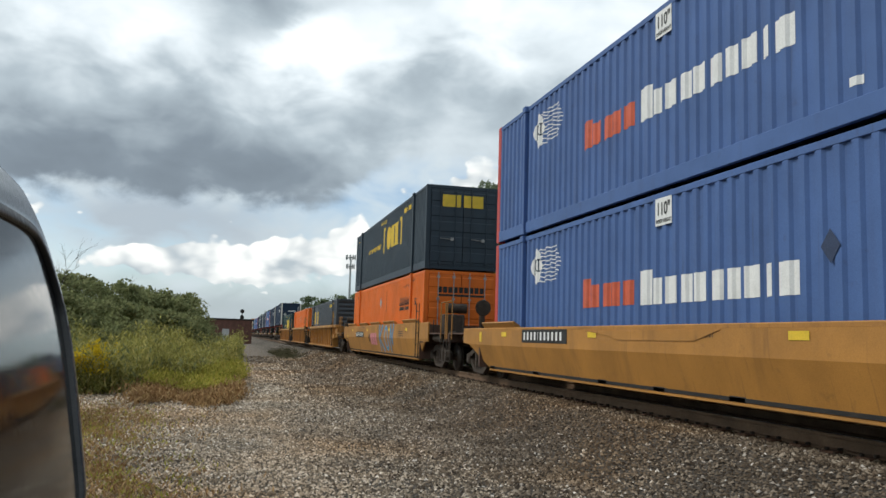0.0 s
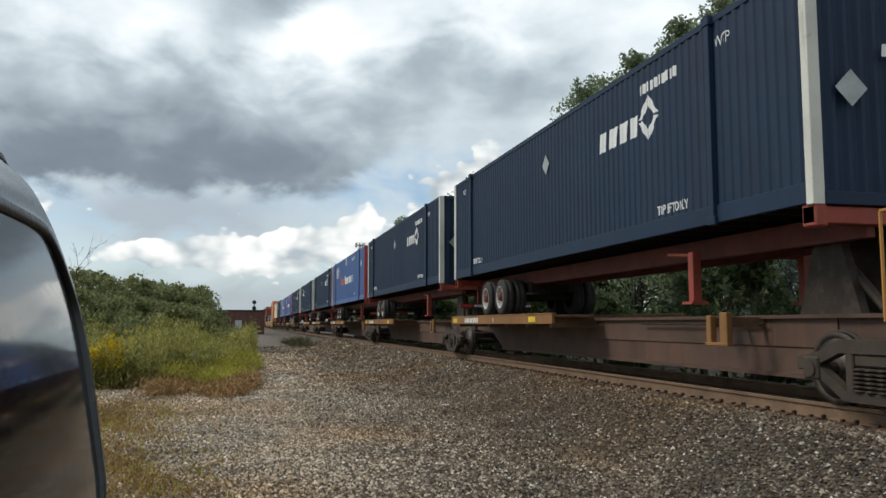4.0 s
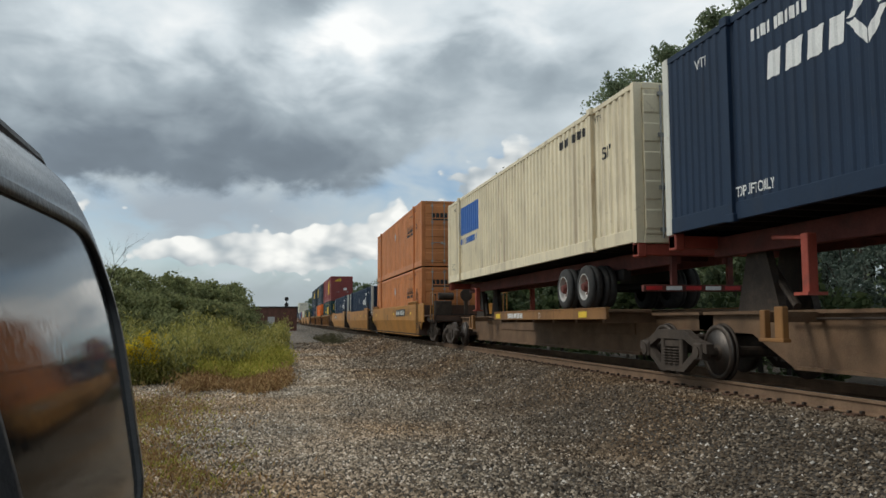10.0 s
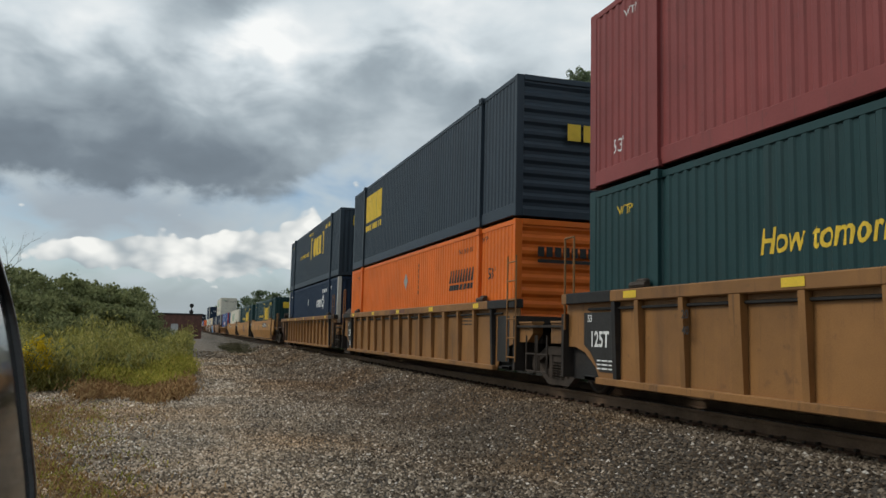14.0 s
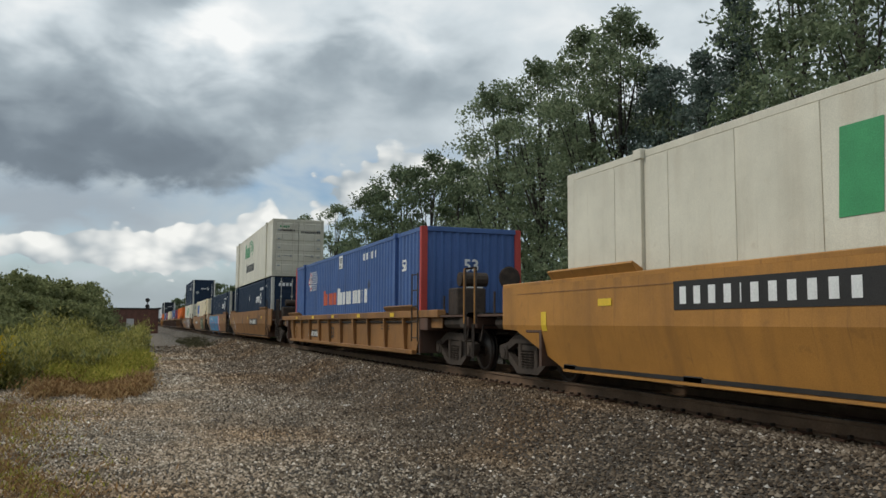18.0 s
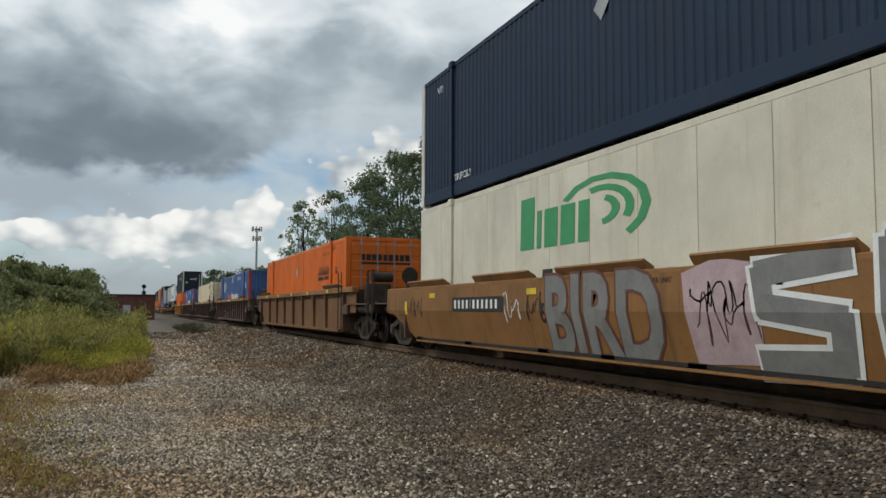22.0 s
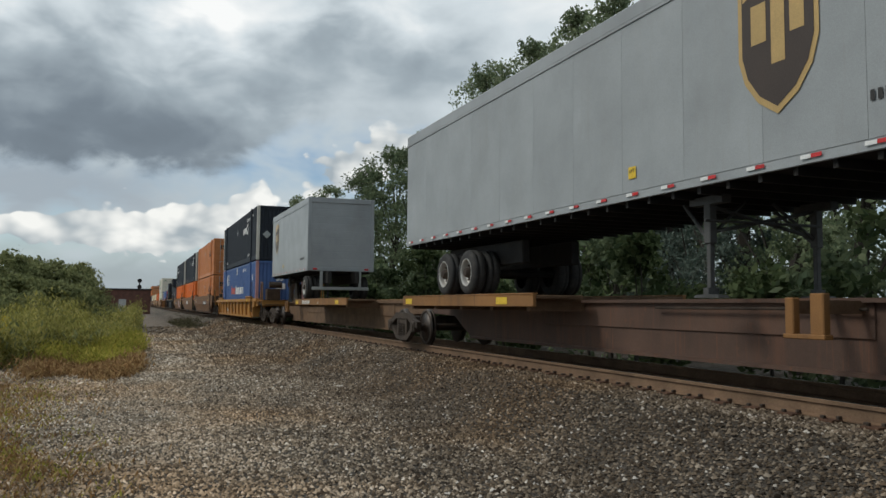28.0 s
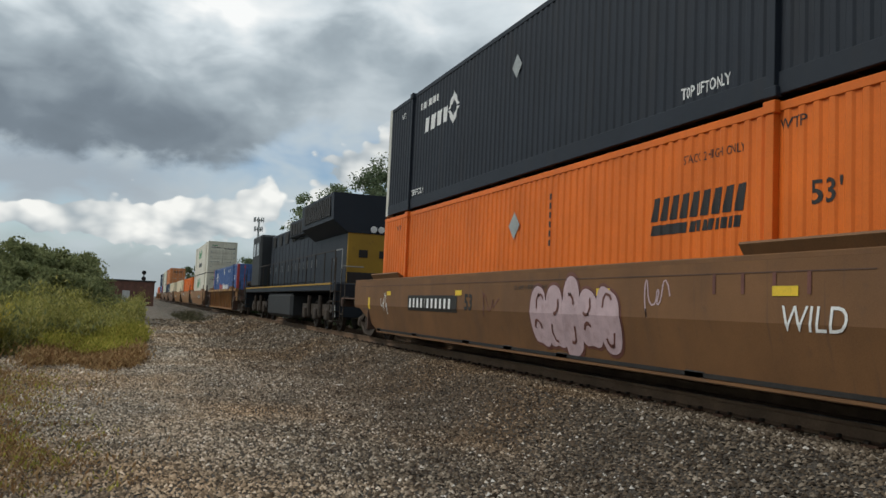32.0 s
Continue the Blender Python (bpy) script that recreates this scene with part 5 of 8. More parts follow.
    for end, jt in ((-1, joint_near), (1, joint_far)):
        if not jt:
            yy = lo if end < 0 else hi
            piece("end_sill", cached("spine_end_sill", lambda bm: (box(bm, -1.4, 1.4, -0.1, 0.1, 0.86, 1.1, 0.02), box(bm, -0.12, 0.12, -0.5, 0.2, 0.74, 0.98, 0.03))), CAR["tan"], u, at=(0, yy, 0))
            handrail(u, [(-1.4, yy - 0.2, 0.35), (-1.4, yy - 0.2, 1.95), (-1.4, yy + 0.25, 1.95), (-1.4, yy + 0.25, 0.35)], STEEL)
            handrail(u, [(1.4, yy - 0.2, 0.35), (1.4, yy - 0.2, 1.95), (1.4, yy + 0.25, 1.95), (1.4, yy + 0.25, 0.35)], STEEL)
    u["s"], u["z0"] = s_near, 0.0
    return u


def chassis(s_near, L, wheels, red, axle=0.0):
    """A container chassis with tandem wheels and landing legs."""
    ma = REDSTEEL if red else BLACK
    c = thing("container_chassis", ("dark red" if red else "black") + " steel container chassis with twin tyres", "trailer chassis", "chassis on spine cars")
    for x in (-0.46, 0.46):
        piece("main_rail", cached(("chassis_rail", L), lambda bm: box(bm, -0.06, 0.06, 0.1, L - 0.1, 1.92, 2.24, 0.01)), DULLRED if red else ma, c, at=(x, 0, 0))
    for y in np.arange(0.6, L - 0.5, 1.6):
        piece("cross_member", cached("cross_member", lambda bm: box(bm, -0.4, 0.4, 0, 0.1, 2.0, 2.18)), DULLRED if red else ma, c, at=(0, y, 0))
    for y in (0.02, L - 0.22):
        piece("bolster", cached("chassis_bolster", lambda bm: (box(bm, -1.27, 1.27, 0, 0.2, 2.06, 2.26, 0.01), box(bm, -1.27, -1.1, -0.02, 0.22, 2.02, 2.3, 0.02), box(bm, 1.1, 1.27, -0.02, 0.22, 2.02, 2.3, 0.02))), ma, c, at=(0, y, 0))
    yw = axle if axle else L - 4.3 if wheels == "far" else 2.75
    tandem(c, yw, hub=DULLRED if red else STEEL)
    piece("suspension", cached("suspension", lambda bm: (box(bm, -0.6, -0.42, -0.6, 1.9, 1.72, 1.95, 0.02), box(bm, 0.42, 0.6, -0.6, 1.9, 1.72, 1.95, 0.02))), BLACK, c, at=(0, yw, 0))
    yl = 3.1 if wheels == "far" else L - 3.1
    for sg in (-1, 1):
        piece("landing_leg", cached("landing_leg", lambda bm: (box(bm, -0.07, 0.07, -0.07, 0.07, 1.25, 2.0, 0.01), box(bm, -0.14, 0.14, -0.14, 0.14, 1.22, 1.26), tube(bm, (0, 0.05, 1.95), (0, 0.75, 2.02), 0.03, 6))), ma, c, at=(sg * 0.95, yl, 0))
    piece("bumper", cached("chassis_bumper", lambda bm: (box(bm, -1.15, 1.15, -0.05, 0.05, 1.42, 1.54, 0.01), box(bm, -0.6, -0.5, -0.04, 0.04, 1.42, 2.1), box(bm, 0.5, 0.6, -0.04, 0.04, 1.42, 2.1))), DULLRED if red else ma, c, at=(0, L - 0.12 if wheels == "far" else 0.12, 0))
    for k in range(6):
        piece("reflector", cached("bumper_tape", lambda bm: box(bm, 0, 0.3, -0.056, 0.056, 1.445, 1.515)), (P_RED, P_WHITE)[k % 2], c, at=(-1.1 + k * 0.38, L - 0.12 if wheels == "far" else 0.12, 0))
    if not red:
        bm = bmesh.new()
        box(bm, -1.2, -0.65, yw - 0.86, yw - 0.83, 1.15, 1.75)
        part("mud_flap", bm, P_GREY, c)
    c["s"], c["z0"] = s_near, 0.0
    return c


def road_trailer(s_near, L, wheels, col, kind, label, z0=2.22):
    """A dry van or reefer trailer on its wheels."""
    ma = PAINT[col]
    c = thing("road_trailer", label, "trailer", "trailers on spine cars")
    z1 = 5.02
    xs = W2
    for sg in (-1, 1):
        piece("side_wall", cached(("trailer_side", L, sg, z0), lambda bm: box(bm, sg * (xs - 0.02) - 0.008, sg * (xs - 0.02) + 0.008, 0.08, L - 0.08, z0 + 0.1, z1 - 0.22)), ma, c)
        npan = int((L - 0.16) / 1.22)
        for k in range(npan) if sg < 0 else ():
            piece("side_panel", cached(("trailer_panel", L, sg, z0), lambda bm: box(bm, sg * (xs - 0.008) - 0.007, sg * (xs - 0.008) + 0.007, 0.002, (L - 0.16) / npan - 0.002, z0 + 0.11, z1 - 0.23)), ma, c, at=(0, 0.08 + k * (L - 0.16) / npan, 0))
        piece("top_rail", cached(("trailer_top_rail", L, sg, z0), lambda bm: (box(bm, sg * xs - (0.05 if sg > 0 else -0.006), sg * xs + (0.006 if sg > 0 else 0.05), 0.02, L - 0.02, z1 - 0.22, z1, 0.02), box(bm, sg * (xs + 0.008) - 0.008, sg * (xs + 0.008) + 0.008, 0.05, L - 0.05, z1 - 0.26, z1 - 0.22))), PAINT["silver"] if kind == "reefer" else ma, c)
        piece("bottom_rail", cached(("trailer_bottom_rail", L, sg, z0), lambda bm: box(bm, sg * xs - (0.05 if sg > 0 else -0.008), sg * xs + (0.008 if sg > 0 else 0.05), 0.02, L - 0.02, z0, z0 + 0.14, 0.006)), PAINT["silver"], c)
        n = int(L / 0.76) if sg < 0 else 0
        for k in range(n):
            for j, mm in enumerate((P_RED, P_WHITE)):
                piece("reflector", cached(("tape", sg, z0), lambda bm: box(bm, sg * (xs + 0.01) - 0.002, sg * (xs + 0.01) + 0.002, 0, 0.13, z0 + 0.05, z0 + 0.09)), mm, c, at=(0, 0.4 + k * 0.76 + j * 0.135, 0))
    piece("roof", cached(("trailer_roof", L), lambda bm: box(bm, -xs + 0.03, xs - 0.03, 0.03, L - 0.03, z1 - 0.04, z1 + 0.01, 0.01)), ma, c)
    piece("floor", cached(("trailer_floor", L, z0), lambda bm: (box(bm, -xs + 0.06, xs - 0.06, 0.05, L - 0.05, z0 + 0.02, z0 + 0.08), [box(bm, -xs + 0.07, xs - 0.07, y, y + 0.06, z0 - 0.08, z0 + 0.03) for y in np.arange(0.3, L - 0.2, 0.5)])), BLACK, c)
    piece("end_wall", cached(("trailer_far_end", L, z0), lambda bm: box(bm, -xs + 0.02, xs - 0.02, L - 0.06, L - 0.01, z0, z1, 0.01)), ma, c)
    yw = L - 3.6 if wheels == "far" else 1.35
    if L < 9:
        yw = 0.83
    tandem(c, yw, axles=2 if L > 9 else 1)
    piece("slider_frame", cached("slider_frame", lambda bm: (box(bm, -0.62, -0.45, -1.3, 2.4, 1.75, 2.2, 0.02), box(bm, 0.45, 0.62, -1.3, 2.4, 1.75, 2.2, 0.02))), BLACK, c, at=(0, yw, 0))
    yl = 4.1 if wheels == "far" else L - 2.3
    for sg in (-1, 1):
        piece("landing_leg", cached(("trailer_leg", sg), lambda bm: (box(bm, -0.036, 0.036, -0.036, 0.036, 1.09, 1.85, 0.008), box(bm, -0.055, 0.055, -0.06, 0.06, 1.72, 2.3, 0.01), prism(bm, [(-0.24, 1.055), (0.24, 1.055), (0.2, 1.09), (0.05, 1.1), (0.045, 1.18), (-0.045, 1.18), (-0.05, 1.1), (-0.2, 1.09)], "x", -0.08, 0.08), box(bm, -0.07, 0.07, -0.3, 0.3, 2.2, 2.3), tube(bm, (0, 0.05, 1.78), (-sg * 0.1, 0.62, 2.26), 0.025, 6), tube(bm, (0, 0, 1.8), (-sg * 0.62, 0.1, 2.28), 0.025, 6))), LEG, c, at=(sg * 0.85, yl, 0))
    piece("leg_brace", cached("leg_brace", lambda bm: (tube(bm, (-0.85, 0, 1.86), (0.85, 0, 2.2), 0.025, 6), tube(bm, (-0.85, 0.05, 2.2), (0.85, 0.05, 1.86), 0.025, 6), tube(bm, (-0.98, -0.06, 2.0), (0.85, -0.06, 2.0), 0.018, 6))), LEG, c, at=(0, yl, 0))
    if kind == "reefer":
        bm = bmesh.new()
        box(bm, -xs + 0.04, xs - 0.04, -0.02, 0.05, z0, z1, 0.02)
        part("nose_wall", bm, ma, c)
        bm = bmesh.new()
        prism(bm, [(-1.14, -0.01), (-1.14, -0.26), (-1.06, -0.42), (-0.86, -0.50), (0.86, -0.50), (1.06, -0.42), (1.14, -0.26), (1.14, -0.01)], "z", 3.02, 4.93)
        bmesh.ops.bevel(bm, geom=[q for q in bm.edges if q.verts[0].co.z == q.verts[1].co.z], offset=0.05, segments=2, affect="EDGES")
        ru = part("refrigeration_unit", bm, ma, c, "white rounded refrigeration unit")
        for pts in ([(-1.146, -0.2), (-1.146, -0.27), (-1.065, -0.43), (-0.865, -0.508), (-0.24, -0.508), (-0.24, -0.48), (-0.85, -0.48)], [(0.66, -0.508), (0.865, -0.508), (1.065, -0.43), (1.146, -0.27), (1.146, -0.2), (0.85, -0.48), (0.66, -0.48)]):
            bm = bmesh.new()
            prism(bm, pts, "z", 3.84, 4.80)
            for k in range(4):
                prism(bm, [(x * 1.006, y0 * 1.02) for x, y0 in pts], "z", 3.98 + k * 0.2, 4.01 + k * 0.2)
            part("grille", bm, BLACK, ru, "black louvred cowl")
        bm = bmesh.new()
        box(bm, -0.9, 0.9, -0.504, -0.47, 3.74, 3.765)
        part("trim_line", bm, BLACK, ru)
        for x in (0.05, 0.42):
            bm = bmesh.new()
            box(bm, x, x + 0.28, -0.506, -0.46, 3.16, 3.21)
            part("vent_slot", bm, BLACK, ru)
        for x in (-0.7, 0.9):
            bm = bmesh.new()
            box(bm, x, x + 0.14, -0.506, -0.46, 3.06, 3.2, 0.01)
            part("latch", bm, BLACK, ru)
        bm = bmesh.new()
        tube(bm, (-0.62, -0.06, 2.98), (-0.62, -0.06, z0 + 0.25), 0.03, 6)
        tube(bm, (0.8, -0.1, 3.0), (0.72, -0.1, z0 + 0.2), 0.05, 7)
        tube(bm, (0.55, -0.08, 3.0), (0.9, -0.12, z0 + 0.3), 0.03, 6)
        part("hose", bm, RUBBER, c)
        bm = bmesh.new()
        box(bm, -xs + 0.1, xs - 0.1, -0.035, -0.02, z0 + 0.12, 3.0)
        part("nose_plate", bm, P_GREY, c, "dirty grey lower nose plate")
        put_end(ru, "lettering", poly_mesh(bars([0.14] * 6, 0.24, 0.04, 0.15)), -0.15, 3.42, P_BLACK, -0.506)
        put_end(ru, "notice", text_mesh("SHUTTLE ONLY", 0.115), -0.2, 4.25, P_BLACK, -0.506)
        put_side(c, "stripe", poly_mesh([[(0.0, 2.74), (6.75, 2.93), (6.45, 3.25), (0.0, 2.99)], [(6.75, 2.93), (9.22, 4.02), (8.95, 4.34), (6.45, 3.25)], [(8.72, 4.32), (9.75, 4.72), (9.62, 3.78), (9.1, 4.1)]]), 11.3, 0.0, P_BLUE, plane=-xs - 0.012, label="blue stripe that rises to an arrow")
        put_side(c, "lettering", poly_mesh(bars([0.46] * 6, 0.5, 0.12, 0.1)), 14.55, 3.18, P_BLUE, plane=-xs - 0.012)
        put_side(c, "lettering", poly_mesh(bars([0.13] * 10, 0.2, 0.05, 0.1)), 14.2, 2.92, P_BLACK, plane=-xs - 0.012)
        put_side(c, "placard", poly_mesh([[(0, 0), (0.2, -0.2), (0.4, 0), (0.2, 0.2)], [(0.4, 0), (0.6, -0.2), (0.8, 0), (0.6, 0.2)]]), L - 5.4, z0 + 0.42, P_GREY, plane=-xs - 0.014)
        put_side(c, "length_mark", text_mesh("53'", 0.28), 0.75, z0 + 0.35, P_BLACK, plane=-xs - 0.012)
        put_side(c, "serial_bars", poly_mesh([[(0, -0.24 * i), (0.14, -0.24 * i), (0.14, 0.16 - 0.24 * i), (0, 0.16 - 0.24 * i)] for i in range(5)]), 0.3, z1 - 0.5, P_BLACK, plane=-xs - 0.012)
        for sg in (-1, 1):
            bm = bmesh.new()
            prism(bm, [(7.4, 1.3), (L - 4.6, 1.3), (L - 4.6, z0), (4.9, z0)], "x", sg * 1.2 - 0.015, sg * 1.2 + 0.015)
            part("side_skirt", bm, mat("grey plastic skirt", (0.16, 0.17, 0.18), 0.6, 0, 0.15, 2.0), c)
    else:
        bm = bmesh.new()
        box(bm, -xs + 0.12, xs - 0.12, -0.02, 0.05, z0 + 0.14, z1 - 0.2, 0.01)
        for k in range(9):
            box(bm, -xs + 0.14, xs - 0.14, -0.026, -0.015, z0 + 0.2 + k * 0.27, z0 + 0.46 + k * 0.27, 0.004)
        part("roll_door", bm, PAINT["silver"], c)
        bm = bmesh.new()
        box(bm, -xs, -xs + 0.13, -0.05, 0.08, z0, z1, 0.01)
        box(bm, xs - 0.13, xs, -0.05, 0.08, z0, z1, 0.01)
        box(bm, -xs + 0.13, xs - 0.13, -0.05, 0.08, z1 - 0.2, z1, 0.01)
        box(bm, -xs + 0.13, xs - 0.13, -0.05, 0.08, z0, z0 + 0.14, 0.01)
        part("rear_frame", bm, PAINT["silver"], c)
        bm = bmesh.new()
        box(bm, -1.1, 1.1, -0.06, 0.02, 1.5, 1.62, 0.01)
        for x in (-0.75, 0.75):
            box(bm, x - 0.05, x + 0.05, -0.05, 0.02, 1.5, 2.22)
        part("bumper", bm, P_GREY, c)
        for sg in (-1, 1):
            bm = bmesh.new()
            box(bm, sg * 1.0 - 0.08, sg * 1.0 + 0.08, -0.065, -0.04, z0 + 0.04, z0 + 0.11, 0.01)
            part("tail_light", bm, P_RED, c)
        sh = [(-0.5, 0.75), (-0.5, -0.25), (-0.42, -0.5), (-0.25, -0.72), (0, -0.88), (0.25, -0.72), (0.42, -0.5), (0.5, -0.25), (0.5, 0.75), (0.25, 0.84), (0, 0.87), (-0.25, 0.84)]
        y_s = 2.47 if L > 9 else 6.8
        ks = 1.0 if L > 9 else 0.72
        sh = [(x * ks, z * ks) for x, z in sh]
        gold = mat("gold decal", (0.6, 0.4, 0.16), 0.35, 0.3, 0.1)
        put_side(c, "shield_rim", poly_mesh([[(x * 1.12, z * 1.09) for x, z in sh]]), y_s, 3.9, gold, plane=-xs - 0.012)
        put_side(c, "shield", poly_mesh([sh]), y_s, 3.9, mat("dark brown decal", (0.055, 0.035, 0.025), 0.45, 0, 0.1), plane=-xs - 0.015, label="dark brown shield")
        put_side(c, "shield_crest", poly_mesh([[(x * ks, z * ks) for x, z in ((-0.48, 0.36), (0.1, 0.62), (0.48, 0.66), (0.48, 0.78), (0.25, 0.84), (0, 0.87), (-0.25, 0.84), (-0.48, 0.74))]]), y_s, 3.9, mat("gold decal", (0.6, 0.4, 0.16), 0.35, 0.3, 0.1), plane=-xs - 0.018)
        put_side(c, "lettering", poly_mesh([[(x * ks, z * ks) for x, z in g] for g in ([(-0.36, -0.15), (-0.14, -0.15), (-0.14, 0.28), (-0.36, 0.28)], [(-0.07, -0.42), (0.12, -0.42), (0.12, 0.28), (-0.07, 0.28)], [(0.19, -0.15), (0.38, -0.15), (0.38, 0.28), (0.19, 0.28)])]), y_s, 3.9, gold, plane=-xs - 0.018)
        put_side(c, "lift_mark", poly_mesh([[(0, 0), (0.17, 0), (0.17, 0.16), (0, 0.16)]]), 5.17, z0 + 0.28, P_YELLOW, plane=-xs - 0.012)
        put_side(c, "lift_mark", text_mesh("LIFT", 0.07), 5.155, z0 + 0.36, P_BLACK, plane=-xs - 0.015)
        put_side(c, "serial_bars", poly_mesh(bars([0.05] * 4 + [0.02] + [0.05] * 6, 0.1, 0.03)), 1.35, z0 + 0.45, P_BLACK, plane=-xs - 0.012)
    c["s"], c["z0"] = s_near, 0.0
    return c


def locomotive(s_near):
    """A six-axle road diesel: walkway, hood, cab at the near end, radiator wings, tank and trucks."""
    navy = PAINT["charcoal"]
    yel = mat("locomotive yellow paint", (0.42, 0.24, 0.02), 0.6, 0, 0.15, 0.9, 0.5, GRIME, True)
    gry = mat("locomotive grey paint", (0.022, 0.024, 0.027), 0.65, 0, 0.15, 0.9, 0.4, GRIME, True)
    u = thing("locomotive", "dark blue and yellow diesel locomotive between the freight cars", "locomotive")
    L = 22.6
    def prt(name, ma, fn, parent=u, label=""):
        bm = bmesh.new()
        fn(bm)
        return part(name, bm, ma, parent, label)
    prt("underframe", navy, lambda bm: (box(bm, -1.52, 1.52, 0.4, L - 0.4, 1.35, 1.62, 0.02), box(bm, -1.5, 1.5, 0.2, 0.5, 0.5, 1.6, 0.03), box(bm, -1.5, 1.5, L - 0.5, L - 0.2, 0.5, 1.6, 0.03)))
    prt("side_stripe", yel, lambda bm: (box(bm, -1.535, -1.52, 0.6, L - 0.6, 1.55, 1.61), box(bm, 1.52, 1.535, 0.6, L - 0.6, 1.55, 1.61)))
    hood = prt("hood", navy, lambda bm: (box(bm, -0.95, 0.95, 4.6, 17.2, 1.62, 4.25, 0.08), box(bm, -1.15, 1.15, 7.0, 11.0, 3.7, 4.45, 0.06)))
    for k in range(14):
        prt("hood_door", navy, lambda bm: box(bm, -0.985, -0.945, 5.0 + k * 0.86, 5.78 + k * 0.86, 1.75, 3.55, 0.012), hood)
        prt("latch", RODS, lambda bm: box(bm, -1.0, -0.98, 5.7 + k * 0.86, 5.74 + k * 0.86, 2.3, 2.6), hood)
    rad = prt("radiator_wing", navy, lambda bm: prism(bm, [(-1.0, 3.3), (-1.52, 3.7), (-1.55, 4.6), (1.55, 4.6), (1.52, 3.7), (1.0, 3.3)], "y", 0.9, 6.2))
    prt("grille", BLACK, lambda bm: [box(bm, -1.565, -1.545, 1.3 + k * 0.32, 1.55 + k * 0.32, 3.85, 4.5) for k in range(14)], rad)
    prt("rear_hood", navy, lambda bm: box(bm, -0.98, 0.98, 1.0, 6.1, 1.62, 3.75, 0.06))
    prt("end_face", yel, lambda bm: box(bm, -0.99, 0.99, 0.93, 1.0, 1.62, 3.72, 0.02), u, "yellow end panel with black marks")
    prt("end_marks", P_BLACK, lambda bm: (box(bm, -0.6, -0.3, 0.915, 0.93, 2.5, 2.75), box(bm, 0.1, 0.4, 0.915, 0.93, 2.5, 2.75), box(bm, -0.97, 0.97, 0.915, 0.93, 1.64, 2.0)))
    prt("hood_louvre", BLACK, lambda bm: [box(bm, -1.0, -0.985, 5.3 + k * 1.72, 6.1 + k * 1.72, 3.62, 4.1) for k in range(7)], hood)
    prt("air_intake", BLACK, lambda bm: [box(bm, -1.175, -1.15, 7.2 + k * 0.62, 7.7 + k * 0.62, 3.82, 4.3) for k in range(6)], hood)
    prt("end_light", P_WHITE, lambda bm: (lathe(bm, [(-0.03, 0.11), (0.02, 0.12)], (-0.13, 0.9, 3.45), "y", 14), lathe(bm, [(-0.03, 0.11), (0.02, 0.12)], (0.13, 0.9, 3.45), "y", 14)))
    for x in (-1.3, 1.3):
        prt("end_handrail", RODS, lambda bm: (tube(bm, (x, 0.3, 1.6), (x, 0.3, 2.7), 0.02, 6), tube(bm, (x, 0.3, 2.7), (x, 1.6, 2.7), 0.02, 6), tube(bm, (x, 0.3, 2.15), (x * 0.45, 0.3, 2.15), 0.02, 6), tube(bm, (x * 1.15, 0.1, 0.5), (x * 1.1, 0.75, 2.4), 0.02, 6)))
    cab = prt("cab", gry, lambda bm: (box(bm, -1.5, 1.5, 17.4, 20.2, 1.62, 4.35, 0.1), box(bm, -0.9, 0.9, 20.2, 21.6, 1.62, 3.1, 0.15)))
    for y in (17.75, 19.0):
        prt("cab_window", mat("dark glass", (0.015, 0.018, 0.02), 0.08, 0, 0.05, 2.0, spec=0.6), lambda bm: box(bm, -1.515, -1.49, y, y + 0.85, 3.25, 3.95, 0.02), cab)
    prt("fuel_tank", gry, lambda bm: box(bm, -1.45, 1.45, 8.2, 14.2, 0.28, 1.3, 0.12))
    for y0 in (4.1, 18.3):
        for sg in (-1, 1):
            f = prt("truck_frame", STEEL, lambda bm: (prism(bm, [(y0 - 2.5, 0.62), (y0 - 2.5, 0.9), (y0 + 2.5, 0.9), (y0 + 2.5, 0.62), (y0 + 1.2, 0.5), (y0 - 1.2, 0.5)], "x", sg * 1.18 - 0.08, sg * 1.18 + 0.08), [box(bm, sg * 1.2 - 0.14, sg * 1.2 + 0.14, y0 + k - 0.24, y0 + k + 0.24, 0.35, 0.75, 0.04) for k in (-1.9, 0, 1.9)], [tube(bm, (sg * 1.3, y0 + k, 0.45), (sg * 1.3, y0 + k, 1.2), 0.09, 8) for k in (-0.95, 0.95)]))
            for k in (-1.9, 0, 1.9):
                prt("wheel", STEEL, lambda bm: lathe(bm, [(sg * 0.69, 0.1), (sg * 0.69, 0.45), (sg * 0.705, 0.545), (sg * 0.73, 0.545), (sg * 0.74, 0.52), (sg * 0.83, 0.515), (sg * 0.83, 0.44), (sg * 0.77, 0.4), (sg * 0.77, 0.1)], (0, y0 + k, 0.52), "x", 28))
